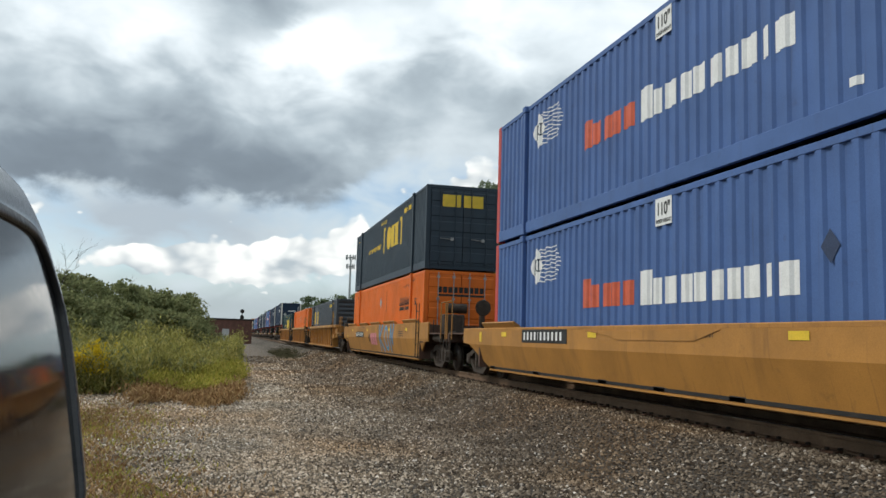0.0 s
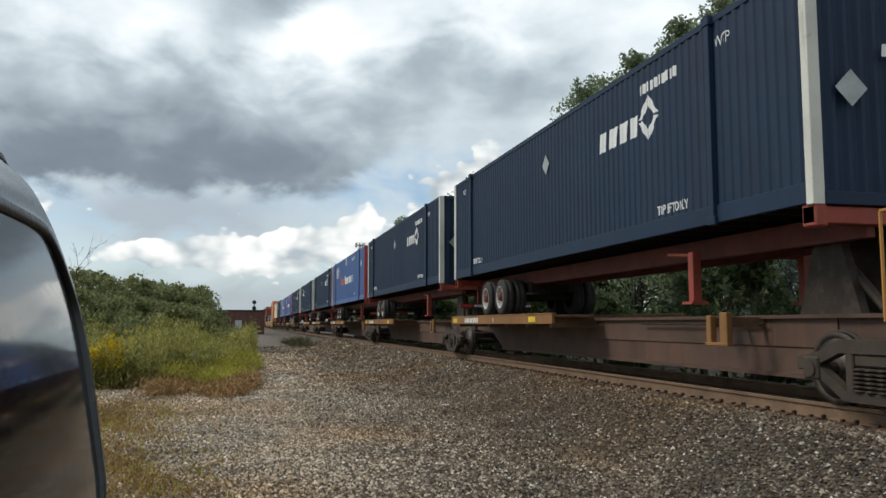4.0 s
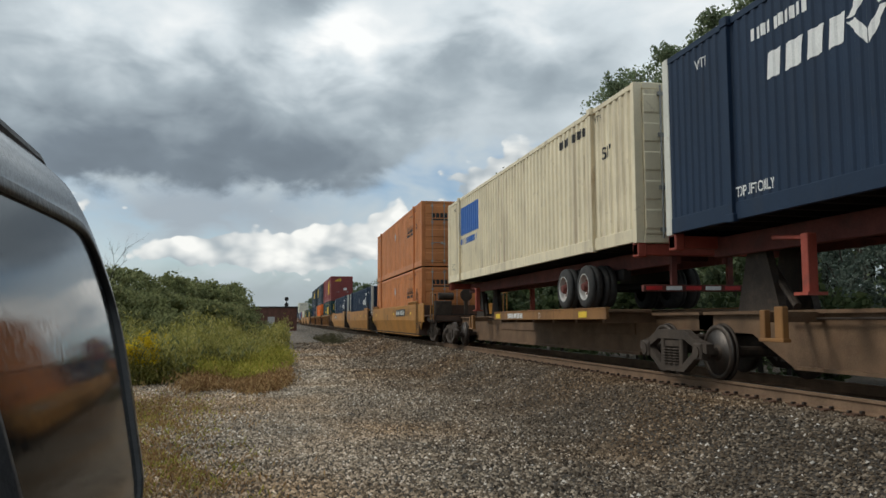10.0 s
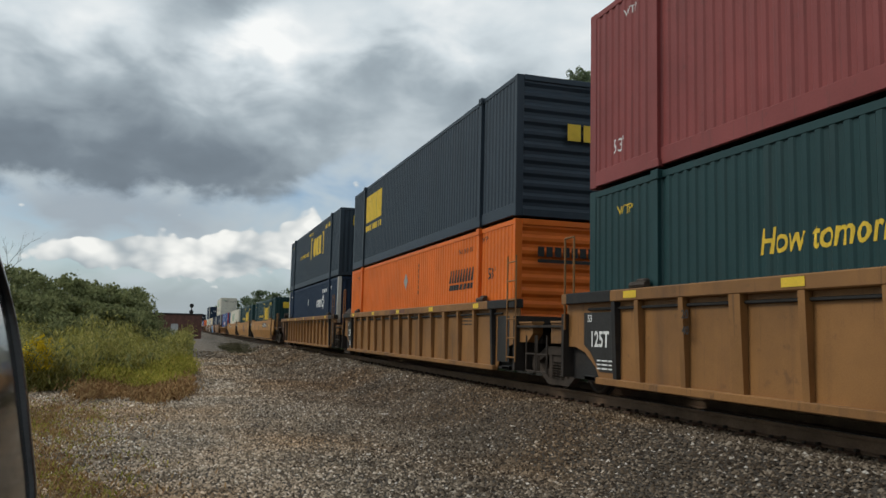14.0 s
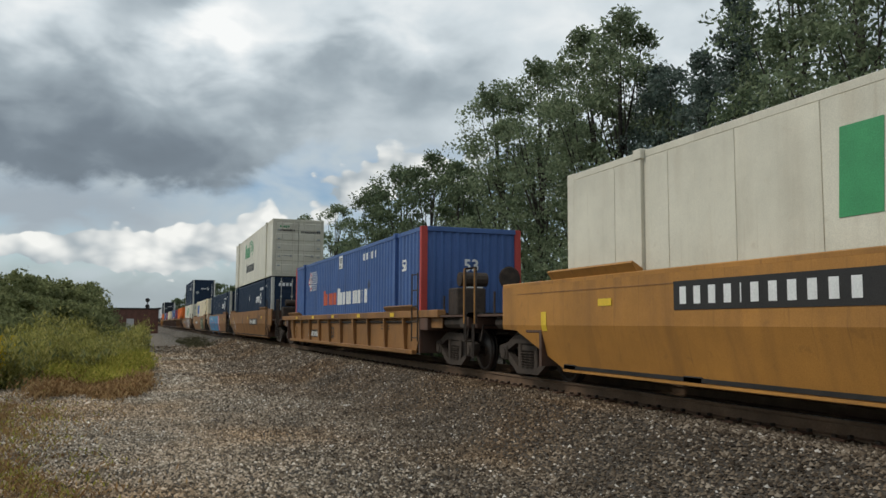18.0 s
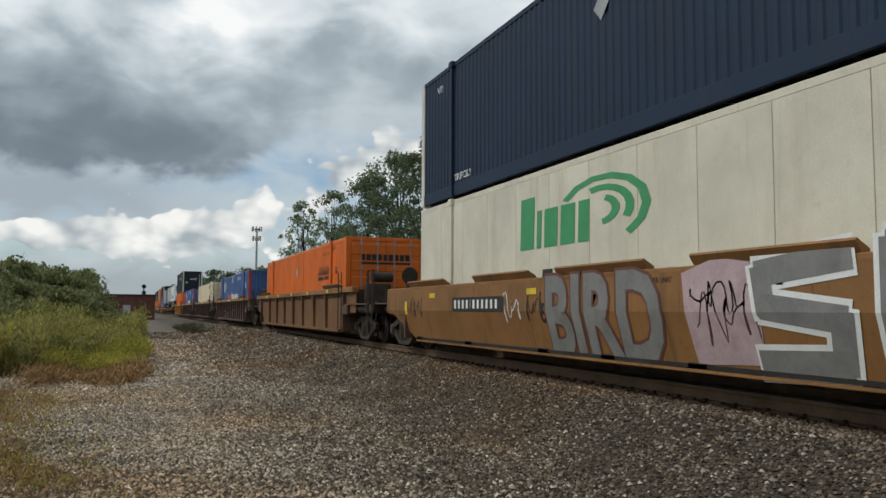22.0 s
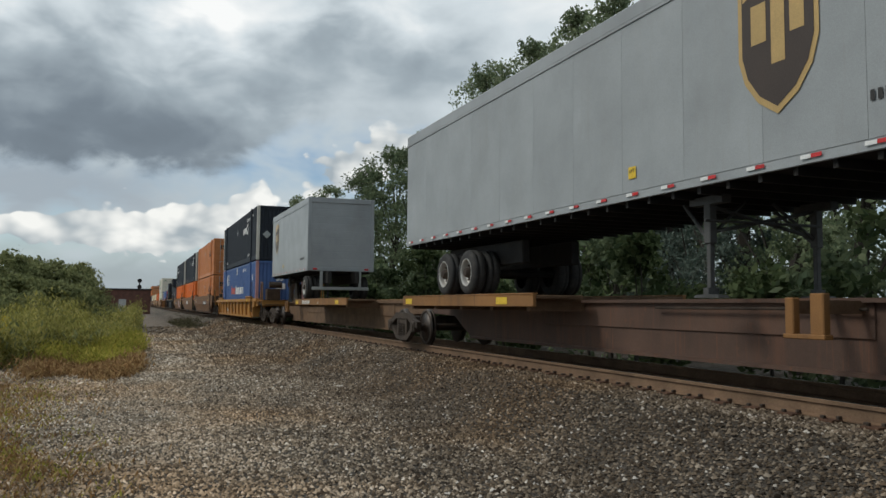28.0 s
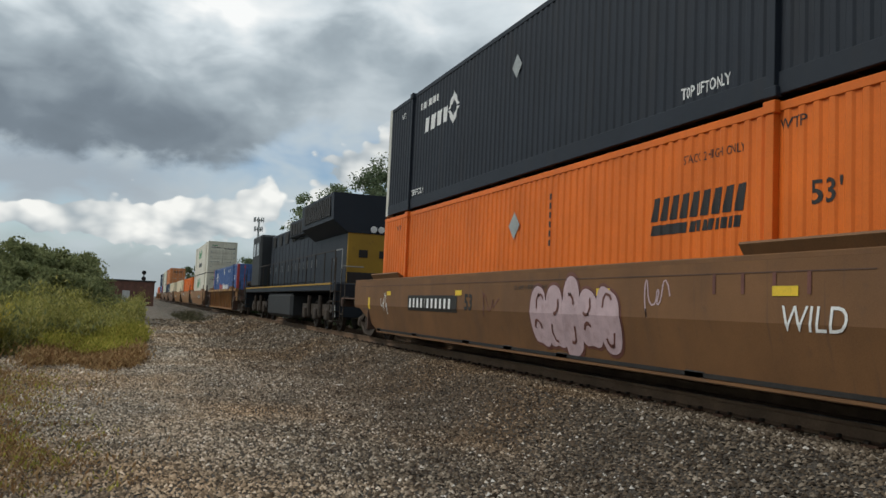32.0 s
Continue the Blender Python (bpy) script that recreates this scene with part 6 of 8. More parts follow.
    for sg in (-1, 1):
        bm = bmesh.new()
        ys = np.arange(0.5, L, 1.55)
        for y in ys:
            tube(bm, (sg * 1.48, y, 1.6), (sg * 1.48, y, 2.65), 0.018, 6)
        tube(bm, (sg * 1.48, 0.5, 2.65), (sg * 1.48, 17.2, 2.65), 0.018, 6)
        part("handrail", bm, STEEL, u)
        for y in (0.35, L - 0.35):
            bm = bmesh.new()
            for k in range(4):
                box(bm, sg * 1.45 - 0.14, sg * 1.45 + 0.14, y - 0.25, y + 0.25, 0.35 + k * 0.32, 0.39 + k * 0.32)
            tube(bm, (sg * 1.55, y - 0.3, 0.4), (sg * 1.55, y - 0.3, 2.4), 0.018, 6)
            tube(bm, (sg * 1.55, y + 0.3, 0.4), (sg * 1.55, y + 0.3, 2.4), 0.018, 6)
            part("steps", bm, STEEL, u)
    prt("exhaust_stack", BLACK, lambda bm: box(bm, -0.35, 0.35, 8.3, 9.3, 4.4, 4.62, 0.03))
    prt("coupler", STEEL, lambda bm: (box(bm, -0.12, 0.12, -0.45, 0.3, 0.74, 0.98, 0.03), box(bm, -0.12, 0.12, L - 0.3, L + 0.45, 0.74, 0.98, 0.03)))
    u["s"], u["z0"] = s_near, 0.0
    return u


def strokes(u, y, z, w, h, marks, ma, edge, plane=-HW - 0.008, fat=0.2):
    """Fat sprayed strokes with a rim: each mark is a ring or a run of points inside a unit box."""
    for k, (x0, mk) in enumerate(marks):
        for rim in (True, False):
            f = fat * (1.45 if rim else 1.0)
            polys = []
            if mk == "ring":
                polys = ring(x0 + w / 2, h / 2, h / 2 * (1.06 if rim else 1.0), f * 1.15, 18, w / h)
            else:
                for (ax, ay), (bx, by) in zip(mk, mk[1:]):
                    p, q = Vector((x0 + ax * w, ay * h)), Vector((x0 + bx * w, by * h))
                    d = (q - p).normalized()
                    nrm = Vector((-d.y, d.x)) * f / 2
                    e = d * f * 0.3
                    polys.append([tuple(p - e + nrm), tuple(p - e - nrm), tuple(q + e - nrm), tuple(q + e + nrm)])
            if mk == "ring":
                groups = [polys]
            else:
                groups = [[g] for g in polys]
            for i, grp in enumerate(groups):
                bm = bmesh.new()
                for pts in grp:
                    bm.faces.new([bm.verts.new((a, c, 0)) for a, c in pts])
                bmesh.ops.remove_doubles(bm, verts=bm.verts, dist=0.0005)
                put_side(u, "sprayed_rim" if rim else "sprayed_stroke", bm, y, z, edge if rim else ma, plane=plane - 0.0005 * i - (0.0 if rim else 0.004), label="" if rim else "fat sprayed stroke")


# ---- ground, line and plants ----
TX = 7.475          # the line's centre
GZ = -0.72          # the gravel yard below the rail heads


def ground_z(x):
    """Cross profile: yard, ballast shoulder, track bed, ditch."""
    pts = ((-3000, GZ), (4.3, GZ), (5.7, -0.205), (9.25, -0.205), (10.6, -0.8), (12.5, -0.75), (3000, -0.6))
    for (x0, z0), (x1, z1) in zip(pts, pts[1:]):
        if x <= x1:
            return z0 + (z1 - z0) * (x - x0) / (x1 - x0)
    return -0.6


def set_ramp(ramp, cols):
    els = ramp.color_ramp.elements
    while len(els) < len(cols):
        els.new(0.5)
    for e, (p, c) in zip(els, cols):
        e.position = p
    for e, (p, c) in zip(els, cols):
        e.position, e.color = p, (*c, 1)


GX = (-3000, 4.3, 5.7, 9.25, 10.6, 12.5, 3000)
GH = (GZ, GZ, -0.205, -0.205, -0.8, -0.75, -0.6)


def stone_material(name, cols, scale, dirt_zone=False):
    ma = bpy.data.materials.new(name)
    ma.use_nodes = True
    nt = ma.node_tree
    N, K = nt.nodes.new, nt.links.new
    b = nt.nodes["Principled BSDF"]
    b.inputs["Roughness"].default_value = 0.9
    tc = N("ShaderNodeTexCoord")
    vor = N("ShaderNodeTexVoronoi")
    K(tc.outputs["Object"], vor.inputs[0])
    vor.inputs["Scale"].default_value = scale
    sepc = N("ShaderNodeSeparateColor")
    K(vor.outputs["Color"], sepc.inputs[0])
    ramp = N("ShaderNodeValToRGB")
    ramp.color_ramp.interpolation = "LINEAR"
    set_ramp(ramp, cols)
    K(sepc.outputs[0], ramp.inputs[0])
    col = ramp.outputs[0]
    # dark gaps between the stones
    edge = N("ShaderNodeMapRange")
    K(vor.outputs["Distance"], edge.inputs[0])
    edge.inputs[1].default_value, edge.inputs[2].default_value = 0.35, 0.75
    edge.inputs[3].default_value, edge.inputs[4].default_value = 0.0, 0.7
    mx = N("ShaderNodeMix")
    mx.data_type = "RGBA"
    K(edge.outputs[0], mx.inputs[0])
    K(col, mx.inputs[6])
    mx.inputs[7].default_value = (0.045, 0.038, 0.032, 1)
    col = mx.outputs[2]
    big = N("ShaderNodeTexNoise")
    K(tc.outputs["Object"], big.inputs[0])
    big.inputs["Scale"].default_value = 0.35
    big.inputs["Detail"].default_value = 6
    if dirt_zone:
        # a beaten brown track along the yard, and brown patches
        sep = N("ShaderNodeSeparateXYZ")
        K(tc.outputs["Object"], sep.inputs[0])
        d = N("ShaderNodeMath")
        d.operation = "MULTIPLY_ADD"
        K(big.outputs[0], d.inputs[0])
        d.inputs[1].default_value, d.inputs[2].default_value = 5.0, -3.9
        dx = N("ShaderNodeMath")
        dx.operation = "ADD"
        K(sep.outputs[0], dx.inputs[0])
        K(d.outputs[0], dx.inputs[1])
        ab = N("ShaderNodeMath")
        ab.operation = "ABSOLUTE"
        K(dx.outputs[0], ab.inputs[0])
        r = N("ShaderNodeMapRange")
        K(ab.outputs[0], r.inputs[0])
        r.inputs[1].default_value, r.inputs[2].default_value, r.inputs[3].default_value, r.inputs[4].default_value = 0.3, 2.2, 0.5, 0.0
        far = N("ShaderNodeMapRange")
        K(sep.outputs[1], far.inputs[0])
        far.inputs[1].default_value, far.inputs[2].default_value = 14.0, 60.0
        mu = N("ShaderNodeMath")
        mu.operation = "MULTIPLY"
        K(r.outputs[0], mu.inputs[0])
        K(far.outputs[0], mu.inputs[1])
        m2 = N("ShaderNodeMix")
        m2.data_type = "RGBA"
        K(mu.outputs[0], m2.inputs[0])
        K(col, m2.inputs[6])
        m2.inputs[7].default_value = (0.22, 0.165, 0.115, 1)
        col = m2.outputs[2]
        bz = N("ShaderNodeMath")
        bz.operation = "MULTIPLY_ADD"
        K(big.outputs[0], bz.inputs[0])
        bz.inputs[1].default_value = 2.2
        K(sep.outputs[0], bz.inputs[2])
        br = N("ShaderNodeMapRange")
        K(bz.outputs[0], br.inputs[0])
        br.inputs[1].default_value, br.inputs[2].default_value = 2.4, 5.2
        m4 = N("ShaderNodeMix")
        m4.data_type, m4.blend_type = "RGBA", "MULTIPLY"
        K(br.outputs[0], m4.inputs[0])
        K(col, m4.inputs[6])
        m4.inputs[7].default_value = (0.62, 0.57, 0.52, 1)
        col = m4.outputs[2]
        # near ground colour darkened for the gaps between loose stones, fading with distance
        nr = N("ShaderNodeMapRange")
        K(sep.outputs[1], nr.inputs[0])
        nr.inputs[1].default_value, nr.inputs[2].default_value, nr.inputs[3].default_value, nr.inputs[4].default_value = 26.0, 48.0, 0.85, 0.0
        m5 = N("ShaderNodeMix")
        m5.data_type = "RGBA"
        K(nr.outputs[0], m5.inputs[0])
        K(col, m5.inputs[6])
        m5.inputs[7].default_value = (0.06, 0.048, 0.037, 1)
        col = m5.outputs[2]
    m3 = N("ShaderNodeMix")
    m3.data_type, m3.blend_type = "RGBA", "MULTIPLY"
    m3.inputs[0].default_value = 0.6
    rr = N("ShaderNodeMapRange")
    K(big.outputs[0], rr.inputs[0])
    rr.inputs[1].default_value, rr.inputs[2].default_value, rr.inputs[3].default_value, rr.inputs[4].default_value = 0.3, 0.7, 0.6, 1.2
    K(col, m3.inputs[6])
    K(rr.outputs[0], m3.inputs[7])
    K(m3.outputs[2], b.inputs["Base Color"])
    bp = N("ShaderNodeBump")
    bp.inputs["Strength"].default_value = 1.0
    bp.inputs["Distance"].default_value = 0.03
    bp.invert = True
    K(vor.outputs["Distance"], bp.inputs["Height"])
    K(bp.outputs[0], b.inputs["Normal"])
    return ma


GRAVEL_COLS = ((0.0, (0.095, 0.08, 0.062)), (0.35, (0.185, 0.16, 0.125)), (0.7, (0.285, 0.25, 0.205)), (0.93, (0.41, 0.37, 0.315)), (0.995, (0.62, 0.59, 0.54)))
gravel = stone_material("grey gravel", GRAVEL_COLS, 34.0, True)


def make_ground():
    xs = [-3000, -400, -80, -30, -12, -6, -3, 0, 2, 4.3, 4.7, 5.15, 5.7, 6.2, 7.0, 8.0, 9.25, 10.0, 10.6, 12.5, 20, 60, 400, 3000]
    ys = [-3000, -300, -60, -20, 0, 5, 10, 20, 35, 60, 100, 180, 320, 700, 3000]
    verts = [(x, y, ground_z(x)) for y in ys for x in xs]
    n = len(xs)
    faces = [(j * n + i, j * n + i + 1, (j + 1) * n + i + 1, (j + 1) * n + i) for j in range(len(ys) - 1) for i in range(n - 1)]
    me = bpy.data.meshes.new("ground")
    me.from_pydata(verts, [], faces)
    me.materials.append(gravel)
    tagged(new("ground", me), "grey gravel yard with a ballast shoulder along the railway", "ground", kind="structure")


make_ground()


def soup(name, verts, faces, ma, label="", category="", kind="stuff", smooth=False):
    me = bpy.data.meshes.new(name)
    verts = np.asarray(verts, dtype=np.float32)
    faces = np.asarray(faces, dtype=np.int32)
    k = faces.shape[1]
    me.vertices.add(len(verts))
    me.vertices.foreach_set("co", verts.ravel())
    me.loops.add(faces.size)
    me.loops.foreach_set("vertex_index", faces.ravel())
    me.polygons.add(len(faces))
    me.polygons.foreach_set("loop_start", np.arange(0, faces.size, k, dtype=np.int32))
    me.update(calc_edges=True)
    me.materials.append(ma)
    if smooth:
        me.shade_smooth()
    ob = new(name, me)
    if category:
        tagged(ob, label, category, kind=kind)
    return ob


def island_material(name, cols, rough=0.9, trans=0.0, spec=0.3, patch=None):
    """Many small loose pieces: each takes its own tone."""
    ma = bpy.data.materials.new(name)
    ma.use_nodes = True
    nt = ma.node_tree
    N, K = nt.nodes.new, nt.links.new
    b = nt.nodes["Principled BSDF"]
    g = N("ShaderNodeNewGeometry")
    ramp = N("ShaderNodeValToRGB")
    set_ramp(ramp, cols)
    K(g.outputs["Random Per Island"], ramp.inputs[0])
    tc = N("ShaderNodeTexCoord")
    no = N("ShaderNodeTexNoise")
    K(tc.outputs["Object"], no.inputs[0])
    no.inputs["Scale"].default_value = 0.9
    mx = N("ShaderNodeMix")
    mx.data_type, mx.blend_type = "RGBA", "MULTIPLY"
    mx.inputs[0].default_value = 0.7
    rr = N("ShaderNodeMapRange")
    K(no.outputs[0], rr.inputs[0])
    rr.inputs[1].default_value, rr.inputs[2].default_value, rr.inputs[3].default_value, rr.inputs[4].default_value = 0.3, 0.7, 0.6, 1.25
    tone = ramp.outputs[0]
    if patch:
        # brown earth worked in among the stones, in broad patches
        bn = N("ShaderNodeTexNoise")
        K(tc.outputs["Object"], bn.inputs[0])
        bn.inputs["Scale"].default_value, bn.inputs["Detail"].default_value = 0.22, 5
        br = N("ShaderNodeMapRange")
        K(bn.outputs[0], br.inputs[0])
        br.inputs[1].default_value, br.inputs[2].default_value, br.inputs[3].default_value, br.inputs[4].default_value = 0.44, 0.62, 0.0, 1.0
        mp = N("ShaderNodeMix")
        mp.data_type, mp.blend_type = "RGBA", "MULTIPLY"
        K(br.outputs[0], mp.inputs[0])
        K(tone, mp.inputs[6])
        mp.inputs[7].default_value = (*patch, 1)
        tone = mp.outputs[2]
    K(tone, mx.inputs[6])
    K(rr.outputs[0], mx.inputs[7])
    K(mx.outputs[2], b.inputs["Base Color"])
    b.inputs["Roughness"].default_value = rough
    b.inputs["Specular IOR Level"].default_value = spec
    if trans:
        b.inputs["Subsurface Weight"].default_value = 0.0
        tr = N("ShaderNodeBsdfTranslucent")
        K(mx.outputs[2], tr.inputs[0])
        ms = N("ShaderNodeMixShader")
        ms.inputs[0].default_value = trans
        K(b.outputs[0], ms.inputs[1])
        K(tr.outputs[0], ms.inputs[2])
        K(ms.outputs[0], nt.nodes["Material Output"].inputs[0])
    return ma


def stones(seed, pick, size, x0, x1, y0, y1, name, ma):
    """A bed of loose stones, laid closely, coarser with distance; pick(x) gives the share of this kind at x."""
    r = np.random.RandomState(seed)
    px, py, ps = [], [], []
    y = y0
    while y < y1:
        st = size * max(1.0, y / 15.0)
        k = int((x1 - x0) / st)
        xs = x0 + (np.arange(k) + 0.9 * r.rand(k)) * st
        keep = r.rand(k) < pick(xs)
        px.append(xs[keep])
        py.append(y + st * 0.9 * r.rand(keep.sum()))
        ps.append(np.full(keep.sum(), st * 0.54))
        y += st
    x, y, s = np.concatenate(px), np.concatenate(py), np.concatenate(ps)
    n = len(x)
    zg = np.interp(x, GX, GH)
    s = s * np.exp(0.22 * r.randn(n))
    base = np.array([(1, 0.1, 0), (-1, -0.1, 0), (0, 0.8, 0), (0.1, -0.8, 0), (0.25, 0.1, 0.8)])
    v = base[None] * s[:, None, None]
    v = v + 0.42 * s[:, None, None] * (r.rand(n, 5, 3) - 0.5)
    a = r.rand(n) * 6.283
    c, sn = np.cos(a), np.sin(a)
    vx = v[:, :, 0] * c[:, None] - v[:, :, 1] * sn[:, None]
    vy = v[:, :, 0] * sn[:, None] + v[:, :, 1] * c[:, None]
    tilt = (r.rand(n) - 0.5) * 0.7
    vz = v[:, :, 2] + vx * tilt[:, None]
    verts = np.stack([vx + x[:, None], vy + y[:, None], vz + (zg + s * (0.1 + 0.35 * r.rand(n)))[:, None]], 2).reshape(-1, 3)
    tri = np.array([(0, 2, 4), (2, 1, 4), (1, 3, 4), (3, 0, 4)])
    faces = (tri[None] + (np.arange(n) * 5)[:, None, None]).reshape(-1, 3)
    return soup(name, verts, faces, ma, "loose grey ballast stones of mixed tones", "gravel")


stone_ma = island_material("loose stone", ((0.0, (0.065, 0.052, 0.04)), (0.45, (0.26, 0.208, 0.152)), (0.8, (0.45, 0.372, 0.285)), (0.96, (0.57, 0.49, 0.40)), (1.0, (0.78, 0.72, 0.64))), spec=0.15, patch=(0.96, 0.82, 0.68))
ballast_ma = island_material("brown ballast stone", ((0.0, (0.030, 0.022, 0.016)), (0.45, (0.125, 0.094, 0.066)), (0.82, (0.225, 0.178, 0.132)), (0.96, (0.33, 0.275, 0.215)), (1.0, (0.60, 0.56, 0.51))), spec=0.12, patch=(0.93, 0.80, 0.66))


def yard_share(x):
    return 0.97 * (1 - np.clip((x - 0.8) / 3.2, 0, 1))


def ballast_share(x):
    return 0.97 * np.clip((x - 0.8) / 3.2, 0, 1)


stones(1, yard_share, 0.040, -4.2, 4.0, 3.8, 46.0, "loose_stones", stone_ma)
stones(3, ballast_share, 0.042, 0.8, 6.7, 3.2, 60.0, "ballast_stones", ballast_ma)
stones(5, lambda x: 0.5 + 0 * x, 0.09, 8.4, 10.8, 3.0, 40.0, "ballast_stones", ballast_ma)


def rails():
    prof = [(-0.069, -0.185), (0.069, -0.185), (0.069, -0.172), (0.012, -0.155), (0.010, -0.05), (0.036, -0.04), (0.037, -0.006), (0.030, 0.0), (-0.030, 0.0), (-0.037, -0.006), (-0.036, -0.04), (-0.010, -0.05), (-0.012, -0.155), (-0.069, -0.172)]
    side = mat("brown rail steel", (0.21, 0.13, 0.078), 0.75, 0.2, 0.25, 2.0, 0.4, (0.13, 0.07, 0.042), False, 0.2, 40)
    head = mat("polished rail head", (0.5, 0.49, 0.48), 0.25, 1.0, 0.1, 2.0)
    for sg, nm in ((-1, "rail"), (1, "rail")):
        bm = bmesh.new()
        prism(bm, prof, "y", -80.0, 900.0)
        o = part(nm, bm, side)
        o.location.x = TX + sg * 0.755
        tagged(o, "brown steel rail with a polished head", "rail", "rails", kind="structure")
        bm = bmesh.new()
        box(bm, -0.024, 0.024, -80.0, 900.0, -0.001, 0.0012)
        part("rail_head", bm, head, o)
    tie = mat("old timber tie", (0.10, 0.07, 0.05), 0.9, 0, 0.3, 3.0, 0.4, (0.05, 0.04, 0.03), False, 0.4, 30)
    tm = cached("tie", lambda bm: box(bm, -1.3, 1.3, -0.11, 0.11, -0.38, -0.192, 0.012))
    bed = tagged(new("track_bed"), "railway ties in grey ballast", "railway track", kind="structure")
    for k in range(130):
        piece("tie", tm, tie, bed, at=(TX, 1.0 + k * 0.53, 0))
    pm = cached("tie_plate", lambda bm: (box(bm, -0.22, 0.20, -0.10, 0.10, -0.193, -0.176), box(bm, -0.20, -0.07, -0.09, 0.09, -0.177, -0.168)))
    sm = cached("rail_spike", lambda bm: (box(bm, -0.105, -0.05, -0.075, -0.035, -0.17, -0.135, 0.006), box(bm, -0.19, -0.15, 0.03, 0.07, -0.17, -0.138, 0.006), box(bm, 0.05, 0.105, 0.03, 0.07, -0.17, -0.138, 0.006)))
    am = cached("rail_anchor", lambda bm: (box(bm, -0.10, 0.10, 0.135, 0.165, -0.215, -0.187), box(bm, -0.105, -0.06, 0.13, 0.17, -0.215, -0.15, 0.006)))
    rust = mat("rusty tie plate", (0.115, 0.058, 0.034), 0.85, 0.1, 0.35, 6.0, 0.4, (0.2, 0.12, 0.07), False, 0.3, 50)
    for k in range(70):
        pl = piece("tie_plate", pm, rust, bed, at=(TX - 0.755, 1.0 + (k + 4) * 0.53, 0))
        piece("spike", sm, STEEL, pl)
        if k < 40:
            piece("rail_anchor", am, STEEL, pl)
    bm = bmesh.new()
    for k in range(300):
        box(bm, TX - 1.3, TX + 1.3, 70 + k * 0.53 - 0.11, 70 + k * 0.53 + 0.11, -0.38, -0.192)
    ob = part("far_ties", bm, tie)
    tagged(ob, "far railway ties in the ballast", "railway ties", kind="stuff")


rails()

# ---- plants ----
LEAF = {
    "tree": island_material("tree leaves", ((0.0, (0.135, 0.175, 0.10)), (0.5, (0.225, 0.275, 0.16)), (0.85, (0.29, 0.335, 0.19)), (1.0, (0.38, 0.41, 0.27))), 0.65, 0.5, 0.2),
    "dark": island_material("dark leaves", ((0.0, (0.10, 0.135, 0.078)), (0.5, (0.165, 0.21, 0.12)), (1.0, (0.24, 0.28, 0.155))), 0.7, 0.48, 0.15),
    # darker leaf tones: the deep shade behind the train is put into the colour
    "shade": island_material("shaded undergrowth leaves", ((0.0, (0.045, 0.07, 0.03)), (0.5, (0.085, 0.115, 0.05)), (1.0, (0.15, 0.185, 0.085))), 0.75, 0.4, 0.1),
    "bluish": island_material("bluish leaves", ((0.0, (0.09, 0.125, 0.105)), (0.5, (0.155, 0.20, 0.165)), (1.0, (0.24, 0.28, 0.235))), 0.7, 0.48, 0.15),
    "weed": island_material("weed leaves", ((0.0, (0.19, 0.185, 0.05)), (0.5, (0.32, 0.30, 0.085)), (0.85, (0.44, 0.40, 0.13)), (1.0, (0.52, 0.45, 0.18))), 0.8, 0.4, 0.06),
    "bush": island_material("bush leaves", ((0.0, (0.13, 0.15, 0.068)), (0.5, (0.225, 0.245, 0.11)), (1.0, (0.33, 0.34, 0.165))), 0.75, 0.4, 0.08),
    "gold": island_material("goldenrod heads", ((0.0, (0.55, 0.40, 0.02)), (1.0, (0.80, 0.60, 0.04))), 0.8, 0.2, 0.05),
    "russet": island_material("russet dry grass", ((0.0, (0.20, 0.11, 0.055)), (0.5, (0.32, 0.19, 0.085)), (1.0, (0.44, 0.31, 0.15))), 0.85, 0.25, 0.05),
    "dull": island_material("dull brown leaves", ((0.0, (0.045, 0.042, 0.024)), (0.5, (0.085, 0.08, 0.045)), (1.0, (0.14, 0.125, 0.07))), 0.8, 0.3, 0.05),
    "grass": island_material("yellow green grass", ((0.0, (0.20, 0.20, 0.035)), (0.5, (0.34, 0.32, 0.06)), (1.0, (0.48, 0.40, 0.10))), 0.8, 0.4, 0.05),
}
BARK = mat("grey bark", (0.055, 0.046, 0.038), 0.9, 0, 0.3, 2.0, 0.3, (0.05, 0.045, 0.04), False, 0.5, 25)


def leaf_quads(cent, rad, per, size, r, flat=1.0):
    """Leaves round clump centres: small folded four-corner blades."""
    n = len(cent) * per
    c = np.repeat(cent, per, 0)
    rr = np.repeat(rad, per)
    d = r.randn(n, 3)
    d /= np.linalg.norm(d, axis=1, keepdims=True)
    p = c + d * (rr * r.rand(n) ** 0.45)[:, None] * np.array([1, 1, flat])
    u = r.randn(n, 3)
    u /= np.linalg.norm(u, axis=1, keepdims=True)
    w = np.cross(u, r.randn(n, 3))
    w /= np.linalg.norm(w, axis=1, keepdims=True) + 1e-9
    s = size * (0.6 + 0.8 * r.rand(n))[:, None]
    v = np.stack([p - u * s, p + w * s * 0.5, p + u * s, p - w * s * 0.5], 1).reshape(-1, 3)
    f = np.arange(n * 4).reshape(-1, 4)
    return v, f


